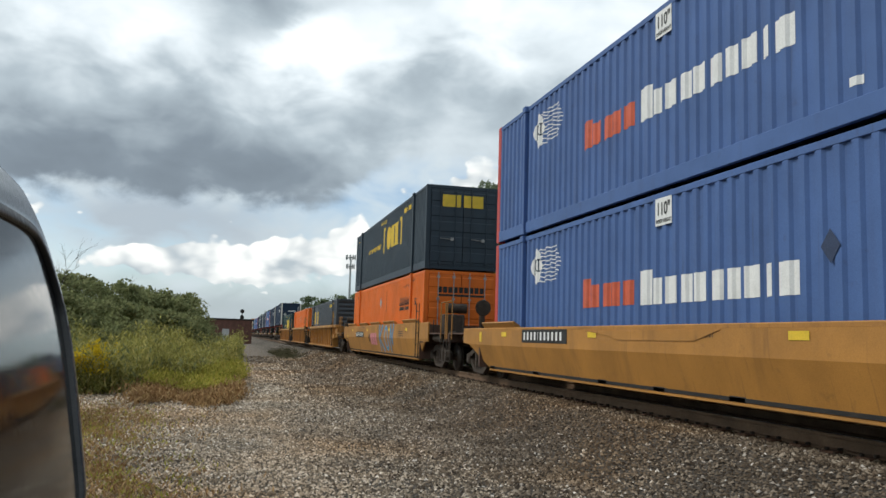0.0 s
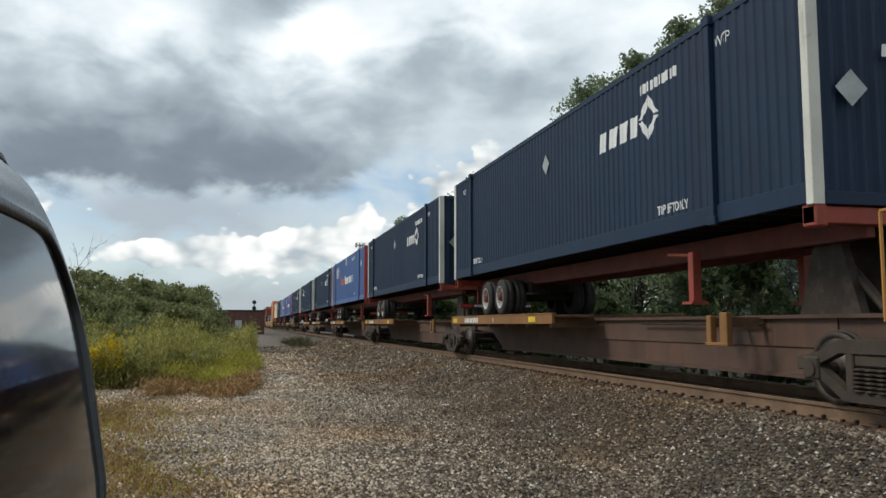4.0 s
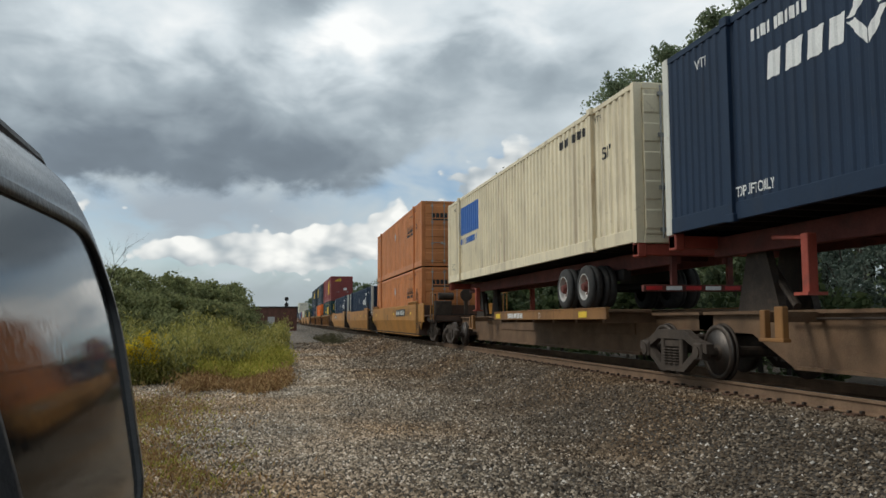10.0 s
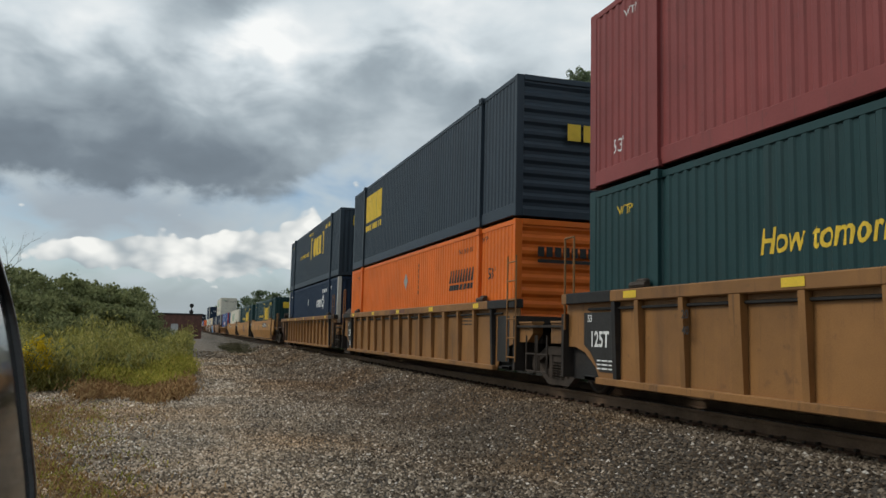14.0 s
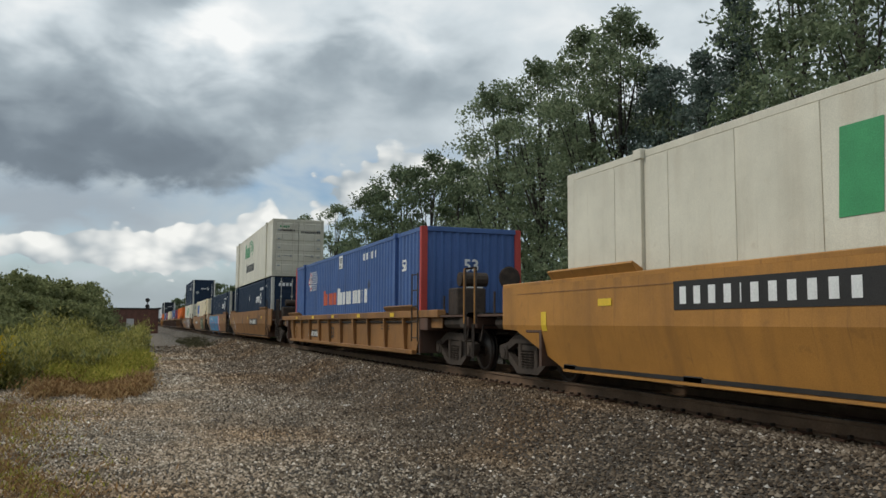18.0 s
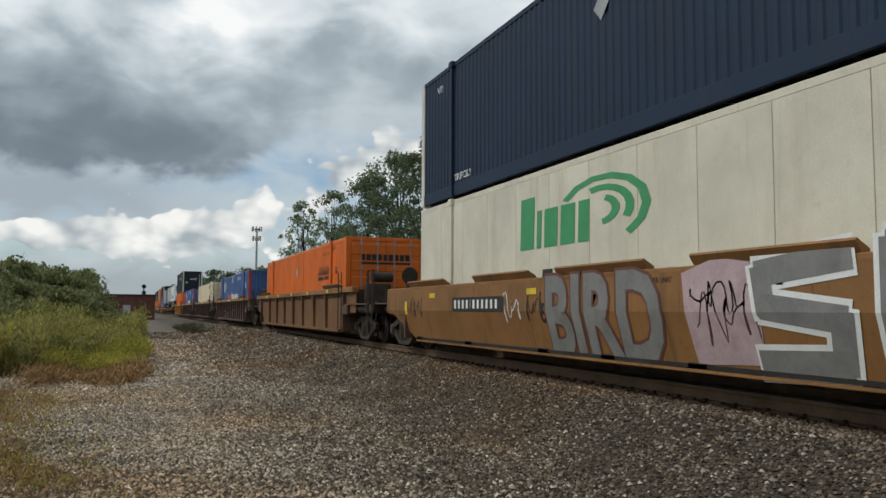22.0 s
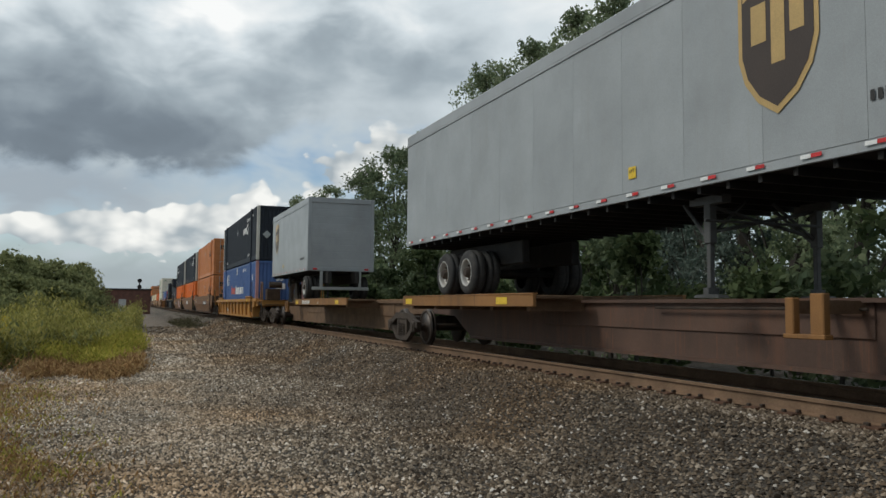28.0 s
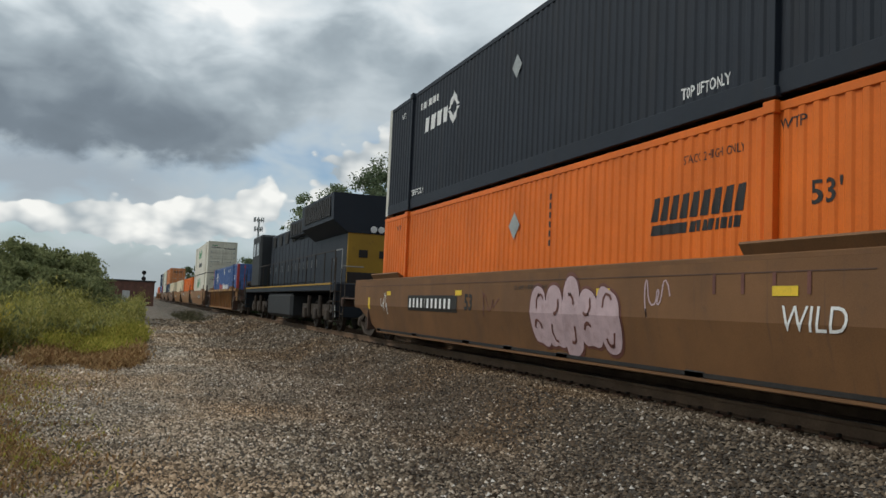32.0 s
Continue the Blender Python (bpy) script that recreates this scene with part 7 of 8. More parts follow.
def tree(name, x, y, h, rad, seed, leaf="tree", shape="broad", label="", size=0.13, clumps=90, per=80, base=0.25, group="trees by the line"):
    """A tapered trunk, limbs to rounded sub-crowns, and leaves in clumps on those."""
    r = np.random.RandomState(seed)
    t = tagged(new(name), label, "tree" if h > 3.5 else "bush", group)
    t.location = (x, y, ground_z(x))
    bm = bmesh.new()
    rb = 0.02 * h
    pts = [Vector((0, 0, -0.2))]
    for k in range(1, 7):
        pts.append(Vector(((r.rand() - 0.5) * 0.05 * h, (r.rand() - 0.5) * 0.05 * h, h * 0.86 * k / 6)))
    for k in range(6):
        tube(bm, pts[k], pts[k + 1], rb * (1 - k / 6.5), 7, rb * (1 - (k + 1) / 6.5))
    lobes = 5 if h < 3.5 else 26 if h > 9 else 14
    cents, crad = [], []
    per_lobe = max(6, int(clumps * 2.6 / lobes))
    for i in range(lobes):
        q = (i + 0.2 + 0.6 * r.rand()) / lobes
        if shape == "broad":
            prof = math.sin(math.pi * min(1, 0.20 + 0.74 * q)) ** 0.7
        elif shape == "plume":
            prof = (1 - q) ** 0.8 * 0.85 + 0.1
        else:
            prof = (1 - q * q) ** 0.5
        a = i * 2.4 + 0.7 * r.rand()
        lr = rad * (0.24 + 0.20 * r.rand()) * (0.62 + 0.5 * prof)
        if shape == "plume":
            lr *= 0.75
        d = max(0.0, rad * prof - lr * 0.55) * (0.55 + 0.5 * r.rand())
        zc = min(h * (base + (1 - base) * q), h - lr * 0.8)
        c = np.array([d * math.cos(a), d * math.sin(a), zc])
        g = r.randn(per_lobe, 3)
        g /= np.linalg.norm(g, axis=1, keepdims=True)
        g[:, 2] = np.where(g[:, 2] < -0.35, -g[:, 2], g[:, 2])
        tall = 1.45 if shape == "plume" else 0.85
        cents.append(c + g * (lr * (0.30 + 0.85 * r.rand(per_lobe) ** 0.6))[:, None] * np.array([1, 1, tall]))
        crad.append(np.full(per_lobe, lr * 0.40 + 0.10) * (0.7 + 0.6 * r.rand(per_lobe)))
        st = pts[min(5, max(1, int(6 * (zc / h) * 0.75)))]
        tube(bm, st, Vector(c), rb * 0.24, 5, rb * 0.05)
    part("trunk", bm, BARK, t)
    v, f = leaf_quads(np.concatenate(cents), np.concatenate(crad), max(10, int(per * 0.30)), size * 0.9, r, 0.85)
    o = soup("crown", v, f, LEAF[leaf])
    o.parent = t
    return t


def polar(az, x=None, y=None):
    """A place by its bearing from the standpoint."""
    if x is not None:
        return x, x / math.tan(radians(az))
    return y * math.tan(radians(az)), y


TREES = [
    # bearing, x, height, crown radius, leaf, shape, clumps, leaves each, size
    (11.0, 14.5, 11.6, 2.3, "tree", "broad", 70, 60, 0.15), (13.0, 15.5, 11.8, 2.3, "tree", "broad", 80, 60, 0.14), (15.6, 16.0, 11.6, 3.0, "dark", "round", 150, 100, 0.12), (17.6, 16.5, 12.2, 3.0, "dark", "broad", 150, 100, 0.12), (19.8, 17.0, 12.2, 2.8, "dark", "broad", 150, 100, 0.11), (21.6, 17.5, 11.2, 2.6, "dark", "round", 140, 100, 0.11),
    (24.3, 17.0, 13.9, 2.9, "tree", "broad", 190, 110, 0.10), (27.4, 17.2, 13.8, 3.0, "tree", "broad", 200, 110, 0.10), (30.8, 17.0, 13.6, 2.5, "tree", "broad", 190, 110, 0.095), (33.4, 17.2, 13.6, 2.3, "tree", "broad", 190, 110, 0.095), (35.4, 18.5, 11.6, 2.0, "bluish", "broad", 120, 100, 0.09),
    (36.8, 18.0, 10.9, 2.2, "bluish", "broad", 130, 100, 0.09), (38.6, 17.2, 10.6, 2.0, "bluish", "plume", 130, 100, 0.08), (41.0, 17.2, 12.2, 1.9, "bluish", "plume", 200, 120, 0.08), (44.6, 16.0, 12.2, 2.4, "dark", "broad", 190, 120, 0.08), (48.6, 15.5, 11.6, 2.5, "tree", "broad", 170, 110, 0.08), (53.0, 16.5, 12.0, 2.8, "dark", "broad", 110, 90, 0.1),
    (22.6, 21.0, 11.5, 3.2, "dark", "round", 110, 90, 0.13), (14.0, 18.0, 9.4, 2.8, "dark", "round", 90, 90, 0.15), (43.0, 19.5, 11.0, 2.4, "dark", "broad", 90, 100, 0.10), (36.6, 20.0, 10.6, 2.4, "dark", "round", 100, 100, 0.11), (29.6, 20.0, 12.0, 3.2, "dark", "round", 120, 90, 0.12), (25.6, 20.5, 11.0, 3.0, "dark", "round", 110, 90, 0.12),
    (9.6, 22.0, 8.8, 3.6, "dark", "round", 60, 60, 0.24), (8.4, 20.0, 8.6, 3.2, "tree", "round", 60, 60, 0.24), (7.2, 18.0, 8.6, 3.4, "dark", "round", 60, 60, 0.26), (6.0, 19.0, 9.6, 3.6, "dark", "round", 60, 55, 0.28), (5.0, 17.5, 11.0, 4.0, "dark", "round", 60, 55, 0.3), (4.1, 17.5, 11.0, 4.0, "dark", "round", 60, 55, 0.32), (3.3, 17.0, 12.0, 4.0, "dark", "round", 50, 55, 0.38), (2.5, 16.0, 12.0, 5.0, "dark", "round", 50, 50, 0.48),
]
for i, (az, x, h, rd, lf, shp, cl, per, sz) in enumerate(TREES):
    px, py = polar(az, x=x)
    tree("tree", px, py, h, rd, 100 + i, lf, shp, {"tree": "leafy green tree behind the railway line", "dark": "dense dark green tree behind the railway line", "bluish": "feathery grey-green tree behind the railway line"}[lf], sz, cl, per, 0.1)
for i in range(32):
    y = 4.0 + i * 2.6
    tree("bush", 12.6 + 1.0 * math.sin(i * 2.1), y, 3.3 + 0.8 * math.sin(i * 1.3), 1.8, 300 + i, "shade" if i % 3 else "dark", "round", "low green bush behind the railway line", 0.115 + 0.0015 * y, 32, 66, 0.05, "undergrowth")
# bank of bushes beside the yard
HILL = ((-14.0, 3.6), (-12.0, 3.5), (-10.4, 3.6), (-9.2, 3.3), (-7.9, 3.0), (-6.9, 2.9), (-6.0, 2.8), (-5.0, 2.6), (-4.0, 2.4), (-3.4, 2.2), (-2.9, 2.4), (-2.6, 1.0))
for i, (az, e) in enumerate(HILL):
    y = 60.0 + 6 * math.sin(i * 2.3) + (22 if az > -3 else 0)
    px, _ = polar(az, y=y)
    h = 1.65 + y * math.tan(radians(e))
    tree("bush", px, y, h, 2.5, 400 + i, "bush", "round", "green shrub on the bank beside the gravel yard", 0.15, 55, 80, 0.05, "shrubs on the bank")
    px, _ = polar(az + 0.3, y=y - 14)
    tree("bush", px, y - 14, h * 0.62, 2.0, 430 + i, "bush", "round", "green shrub on the bank beside the gravel yard", 0.12, 45, 75, 0.05, "shrubs on the bank")


def bare_tree(x, y, h, seed):
    r = random.Random(seed)
    t = tagged(new("bare_tree"), "thin leafless tree on the bank", "tree", "trees by the line")
    t.location = (x, y, GZ)
    bm = bmesh.new()

    def grow(p, d, ln, rad, lev):
        q = p + d * ln
        tube(bm, p, q, rad, 5, rad * 0.6)
        if lev == 0:
            return
        for _ in range(3):
            nd = (d + Vector((r.uniform(-0.8, 0.8), r.uniform(-0.8, 0.8), r.uniform(0, 0.4)))).normalized()
            grow(p + d * ln * r.uniform(0.5, 1.0), nd, ln * r.uniform(0.5, 0.75), rad * 0.5, lev - 1)
    grow(Vector((0, 0, 0)), Vector((0.05, 0, 1)), h * 0.45, 0.05, 4)
    part("crown", bm, BARK, t)


bare_tree(*polar(-11.3, y=45.0), 6.4, 5)
bare_tree(*polar(-12.4, y=44.0), 5.2, 6)
bare_tree(*polar(-6.2, y=72.0), 6.0, 7)


def weeds(name, n, region, hmin, hmax, leaf, seed, leaves=12, size=0.07, label="", category="weeds", heads=None):
    """Upright weeds: each a stem with narrow leaves; heads adds flowers at the tips."""
    r = np.random.RandomState(seed)
    xs, ys = region(r, n)
    h = hmin + (hmax - hmin) * r.rand(n)
    h *= 0.72 + 0.28 * np.sin(xs * 1.7 + 0.6 * np.sin(ys)) + 0.22 * np.sin(ys * 0.55 + xs * 0.9)
    zg = np.array([ground_z(a) for a in xs])
    m = n * leaves
    x, y, hh, z0 = (np.repeat(a, leaves) for a in (xs, ys, h, zg))
    q = r.rand(m)
    p = np.stack([x + 0.13 * r.randn(m) * (0.4 + q), y + 0.13 * r.randn(m) * (0.4 + q), z0 + hh * q], 1)
    a = r.rand(m) * 6.283
    u = np.stack([np.cos(a), np.sin(a), 0.5 + 0.9 * r.rand(m)], 1)
    u /= np.linalg.norm(u, axis=1, keepdims=True)
    w = np.stack([-np.sin(a), np.cos(a), 0.3 * r.randn(m)], 1)
    s = (size * (0.6 + 0.9 * r.rand(m)))[:, None]
    v = np.stack([p - u * s, p + w * s * 0.25, p + u * s * 1.3, p - w * s * 0.25], 1).reshape(-1, 3)
    ob = soup(name, v, np.arange(m * 4).reshape(-1, 4), LEAF[leaf], label, category)
    if heads:
        k = r.rand(n) < heads
        xs, ys, zt = xs[k], ys[k], (zg + h)[k]
        c = np.stack([xs, ys, zt + 0.03], 1)
        v, f = leaf_quads(c, np.full(len(c), 0.15), 13, 0.05, r)
        soup("goldenrod_flowers", v, f, LEAF["gold"], "yellow goldenrod flower heads among the weeds", "flowers")
    return ob


def region_weeds(r, n):
    y = 22.6 + 40 * r.rand(n) ** 1.1
    right = -1.5 + 2.3 * np.clip((y - 20) / 28, 0, 1) - 2.4 * np.clip((26 - y) / 6, 0, 1)
    x = right - (0.2 + 9.5 * r.rand(n) ** 1.2) * np.clip((y - 17) / 12, 0.3, 1)
    return x, y + 0.9 * np.sin(x * 2.3) + 0.6 * np.sin(x * 5.1) + 0.5 * np.abs(r.randn(n))


def region_front(r, n):
    y = 22.5 + 10.5 * r.rand(n)
    x = -2.2 + 2.1 * r.rand(n) + 0.06 * (y - 22)
    return x, y


def region_dry(r, n):
    """Two loose patches on the gravel, thinning towards their edges."""
    second = r.rand(n) < 0.45
    y = np.where(second, 8.9 + 1.3 * r.randn(n), 14.3 + 1.9 * r.randn(n))
    x = np.where(second, -1.5 + 0.55 * r.randn(n), -2.0 + 0.7 * r.randn(n)) - 0.05 * (y - 9)
    y = y + 0.3 * np.round(np.sin(x * 5.0 + y * 2.2))
    return x, np.maximum(y, 5.5)


def region_russet(r, n):
    y = 20.3 + 3.6 * r.rand(n) ** 0.8
    x = -2.0 + 2.1 * r.rand(n) + 0.15 * r.randn(n)
    return x, y + 0.7 * np.sin(x * 3.7) + 0.7 * r.randn(n)


def region_gold(r, n):
    y = 22.0 + 5 * r.rand(n) ** 1.5
    return -5.4 + 2.3 * r.rand(n) - 0.05 * (y - 23), y


weeds("weeds", 5400, region_weeds, 0.9, 1.9, "weed", 11, 24, 0.08, "tall green and yellow weeds beside the gravel")
weeds("low_weeds", 2400, region_weeds, 0.6, 1.5, "bush", 12, 20, 0.09, "green undergrowth among the weeds")
weeds("goldenrod", 1000, region_gold, 0.6, 1.35, "weed", 13, 16, 0.06, "goldenrod in flower among the weeds", heads=0.7)
weeds("front_grass", 3000, region_front, 0.3, 0.95, "grass", 14, 14, 0.06, "yellow-green grass at the edge of the weeds")
weeds("russet_grass", 3200, region_russet, 0.15, 0.6, "russet", 15, 11, 0.055, "russet dry grass on the gravel edge")
weeds("dry_tufts", 1500, region_dry, 0.08, 0.30, "russet", 16, 9, 0.032, "thin russet weeds growing through the gravel")
weeds("green_tufts", 500, region_dry, 0.08, 0.26, "grass", 17, 9, 0.032, "thin yellow-green weeds growing through the gravel")
weeds("track_weeds", 260, lambda r, n: (3.2 + 1.6 * r.rand(n) + 0.0, 55 + 22 * r.rand(n)), 0.2, 0.75, "dull", 18, 14, 0.07, "dark weeds beside the ballast")

# ---- far things beside the line ----
def brick_hut():
    hut = tagged(new("brick_hut"), "low brown brick railway hut with a pale door", "building")
    br = mat("brown brick", (0.16, 0.075, 0.055), 0.85, 0, 0.25, 1.5, 0.4, (0.08, 0.05, 0.04), False, 0.4, 20)
    hut.location = (-1.0, 136, GZ)
    bm = bmesh.new()
    box(bm, -4.05, 4.05, 0, 4.0, 0, 3.75)
    for k in range(18):
        for j in range(36):
            x = -4.05 + j * 0.23 + (0.115 if k % 2 else 0)
            if x < 3.85 and not (-0.85 < x < 0.5 and k < 11):
                box(bm, x + 0.01, x + 0.215, -0.02, 0.01, 0.02 + k * 0.205, 0.19 + k * 0.205)
    part("wall", bm, br, hut)
    bm = bmesh.new()
    box(bm, -4.25, 4.25, -0.2, 4.2, 3.75, 3.98, 0.03)
    part("roof", bm, mat("dark roof felt", (0.05, 0.045, 0.042), 0.9, 0, 0.2, 1.0), hut)
    bm = bmesh.new()
    box(bm, -0.62, 0.48, -0.06, 0.02, 0, 2.3, 0.02)
    d = part("door", bm, mat("pale grey door paint", (0.5, 0.5, 0.48), 0.6, 0, 0.1, 2.0, 0.3, GRIME), hut)
    bm = bmesh.new()
    box(bm, 0.3, 0.37, -0.1, -0.05, 1.0, 1.15)
    part("door_handle", bm, STEEL, d)


def signal_mast():
    s = tagged(new("railway_signal"), "black railway signal on a mast with two heads", "signal")
    s.location = (1.7, 170, GZ)
    bm = bmesh.new()
    tube(bm, (0, 0, 0), (0, 0, 6.1), 0.09, 8)
    part("mast", bm, STEEL, s)
    for z in (4.9, 6.1):
        bm = bmesh.new()
        lathe(bm, [(-0.05, 0.42), (0.02, 0.42)], (0, -0.12, z), "y", 16)
        for k in (-0.22, 0.0, 0.22):
            tube(bm, (0, -0.2, z + k), (0, -0.42, z + k), 0.11, 8)
        part("signal_head", bm, BLACK, s)
    for k in range(14):
        piece("rung", cached("signal_rung", lambda bm: box(bm, -0.2, 0.2, 0.08, 0.15, 0, 0.03)), STEEL, s, at=(0, 0, 0.4 + k * 0.35))


def cell_tower():
    s = tagged(new("cell_tower"), "grey monopole cell tower with two antenna platforms", "tower")
    x, y = polar(7.8, y=396)
    s.location = (x, y, -1)
    bm = bmesh.new()
    tube(bm, (0, 0, 0), (0, 0, 41), 0.75, 10, 0.4)
    part("mast", bm, P_GREY, s)
    for z, rr in ((40.5, 2.3), (36.0, 1.9)):
        bm = bmesh.new()
        for k in range(3):
            a0, a1 = k * 2.094 + 0.3, (k + 1) * 2.094 + 0.3
            p, q = Vector((rr * math.cos(a0), rr * math.sin(a0), z)), Vector((rr * math.cos(a1), rr * math.sin(a1), z))
            tube(bm, p, q, 0.12, 6)
            tube(bm, (0, 0, z), p, 0.12, 6)
        pf = part("platform", bm, STEEL, s)
        for k in range(9):
            a = k * 0.698 + 0.3
            bm = bmesh.new()
            box(bm, rr * math.cos(a) - 0.22, rr * math.cos(a) + 0.22, rr * math.sin(a) - 0.22, rr * math.sin(a) + 0.22, z - 0.9, z + 1.3, 0.05)
            part("antenna", bm, P_GREY, pf)


brick_hut()
signal_mast()
cell_tower()


# ---- the parked van beside the camera ----
def van():
    """A grey van parked along the yard: seen from beside its rear quarter, along its side glass."""
    v = tagged(new("parked_van"), "dark grey van with glossy tinted side glass, parked on the gravel", "van")
    v.location = (-0.066, 0.006, 0.0)
    v.rotation_euler = (0, 0, radians(3.3))
    shell = mat("grey metallic car paint", (0.075, 0.075, 0.08), 0.34, 0.5, 0.06, 1.5, 0.1, (0.2, 0.18, 0.15), False, 0.02, 120, 0.5, 0.6)
    seal = mat("black window seal", (0.012, 0.012, 0.012), 0.45, 0, 0.1, 3.0)
    glass = mat("tinted car glass", (0.006, 0.007, 0.008), 0.03, 0, 0.02, 2.0, bump=0.0, spec=0.22, coat=0.0)
    inner = mat("dark pillar plastic", (0.03, 0.03, 0.032), 0.55, 0, 0.1, 3.0)

    def lat(z):
        """How far the side lies left of the eye: it leans in above the belt line."""
        u = z - 0.59
        return -(0.090 + 0.23 * u + 0.05 * u * abs(u)) if u > 0 else -(0.090 + 0.05 * u * u)

    # the window's outline: up its forward edge, round the corner and back under the roof
    knots = [(1.80, 0.56), (1.86, 0.62), (1.93, 0.72), (2.02, 0.84), (2.07, 0.95), (2.04, 1.04), (1.97, 1.105), (1.86, 1.132), (1.55, 1.128), (1.1, 1.114), (0.6, 1.10), (0.1, 1.085)]

    def edge(t):
        q = t * (len(knots) - 1)
        i = min(int(q), len(knots) - 2)
        f = q - i
        p0, p1, p2, p3 = (Vector(knots[min(max(k, 0), len(knots) - 1)]) for k in (i - 1, i, i + 1, i + 2))
        v = 0.5 * (2 * p1 + (p2 - p0) * f + (2 * p0 - 5 * p1 + 4 * p2 - p3) * f * f + (3 * p1 - p0 - 3 * p2 + p3) * f ** 3)
        return v.x, v.y

    curve = [edge(i / 40) for i in range(41)]
    lead = sorted((z, r) for r, z in curve if r > 1.8)

    def reach(z):
        """How far forward the glass goes at a height."""
        for (z0, r0), (z1, r1) in zip(lead, lead[1:]):
            if z0 <= z <= z1:
                return r0 + (r1 - r0) * (z - z0) / max(1e-6, z1 - z0)
        return lead[0][1] if z < lead[0][0] else 1.7

    def offset(k, d):
        p, q = Vector(curve[max(0, k - 1)]), Vector(curve[min(40, k + 1)])
        n = Vector(((q - p).y, -(q - p).x)).normalized()
        return Vector(curve[k]) + n * d

    def sweep(bm, prof, thick=True):
        prev = None
        for k in range(41):
            cur = []
            for d, into in prof:
                r, z = offset(k, d)
                cur.append(bm.verts.new((lat(min(z, 1.3)) - into, r, z)))
            if prev:
                for i in range(len(prof) - 1):
                    bm.faces.new((prev[i], prev[i + 1], cur[i + 1], cur[i]))
            prev = cur
        bmesh.ops.recalc_face_normals(bm, faces=bm.faces)

    bm = bmesh.new()
    sweep(bm, [(-0.006, 0.010), (-0.006, -0.002), (0.002, -0.004), (0.014, -0.004), (0.018, 0.006)])
    part("window_seal", bm, seal, v, "black rubber seal", True)
    bm = bmesh.new()
    sweep(bm, [(0.014, 0.006), (0.035, 0.000), (0.07, 0.002), (0.10, 0.010), (0.125, 0.03), (0.145, 0.07), (0.155, 0.13), (0.16, 0.24)])
    part("window_pillar", bm, shell, v, "", True)
    # glass: a bowed sheet inside the curve
    bm = bmesh.new()
    rows = []
    for j in range(25):
        z = 0.58 + 0.548 * j / 24
        rm = reach(z)
        rows.append([bm.verts.new((lat(z) - 0.004 - 0.006 * max(0, (r - 1.55) / 0.55) ** 2, r, z)) for r in [0.92 + (rm - 0.92) * i / 24 if rm > 0.95 else 0.92 + 0.001 * i for i in range(25)]])
    for p, q in zip(rows, rows[1:]):
        for i in range(24):
            bm.faces.new((p[i], p[i + 1], q[i + 1], q[i]))
    bmesh.ops.recalc_face_normals(bm, faces=bm.faces)
    part("quarter_glass", bm, glass, v, "glossy tinted side glass", True)
    # pillar between this glass and the door
    bm = bmesh.new()
    prev = None
    for j in range(13):
        z = 0.58 + 0.56 * j / 12
        lean = 0.10 * (0.7 - z)
        cur = [bm.verts.new((lat(z) + o, 0.0 + r + lean, z)) for r, o in ((0.955, -0.004), (0.950, 0.004), (0.932, 0.005), (0.925, -0.002), (0.74, -0.002), (0.735, -0.012))]
        if prev:
            for i in range(5):
                bm.faces.new((prev[i], prev[i + 1], cur[i + 1], cur[i]))
        prev = cur
    bmesh.ops.recalc_face_normals(bm, faces=bm.faces)
    part("door_pillar", bm, inner, v, "", True)
    bm = bmesh.new()
    prev = None
    for j in range(13):
        z = 0.58 + 0.56 * j / 12
        cur = [bm.verts.new((lat(z) - 0.012, r, z)) for r in (0.80, 0.3, -1.2)]
        if prev:
            for i in range(2):
                bm.faces.new((prev[i], prev[i + 1], cur[i + 1], cur[i]))
        prev = cur
    part("door_glass", bm, glass, v, "", True)
    # lower side, roof, ends and the far side
    bm = bmesh.new()
    prev = None
    sec = [(-0.10, -0.46), (-0.065, -0.30), (-0.062, -0.05), (-0.060, 0.20), (-0.070, 0.48), (-0.080, 0.585), (-0.092, 0.612), (-0.13, 0.615)]
    for r, pull in ((-1.6, 0.0), (0.0, 0.0), (1.2, 0.005), (1.7, 0.02), (2.05, 0.045), (2.3, 0.085), (2.5, 0.16), (2.62, 0.3)):
        cur = [bm.verts.new((x - pull, r, z)) for x, z in sec]
        if prev:
            for i in range(len(sec) - 1):
                bm.faces.new((prev[i], cur[i], cur[i + 1], prev[i + 1]))
        prev = cur
    bmesh.ops.recalc_face_normals(bm, faces=bm.faces)
    part("lower_side", bm, shell, v, "", True)
    bm = bmesh.new()
    prism(bm, [(-1.55, -0.45), (2.55, -0.45), (2.62, 0.1), (2.3, 0.7), (2.05, 1.12), (1.8, 1.25), (-1.3, 1.25), (-1.55, 0.4)], "x", -1.80, -0.42)
    bmesh.ops.bevel(bm, geom=[e for e in bm.edges], offset=0.05, segments=2, affect="EDGES")
    part("body", bm, shell, v)
    bm = bmesh.new()
    tube(bm, (-0.315, -1.0, 1.262), (-0.315, 1.80, 1.262), 0.02, 8)
    tube(bm, (-0.315, 1.80, 1.262), (-0.31, 2.02, 1.222), 0.02, 8, 0.012)
    for r in (-0.9, 0.4, 1.7):
        box(bm, -0.345, -0.29, r - 0.06, r + 0.06, 1.18, 1.262, 0.01)
    part("roof_rail", bm, inner, v)
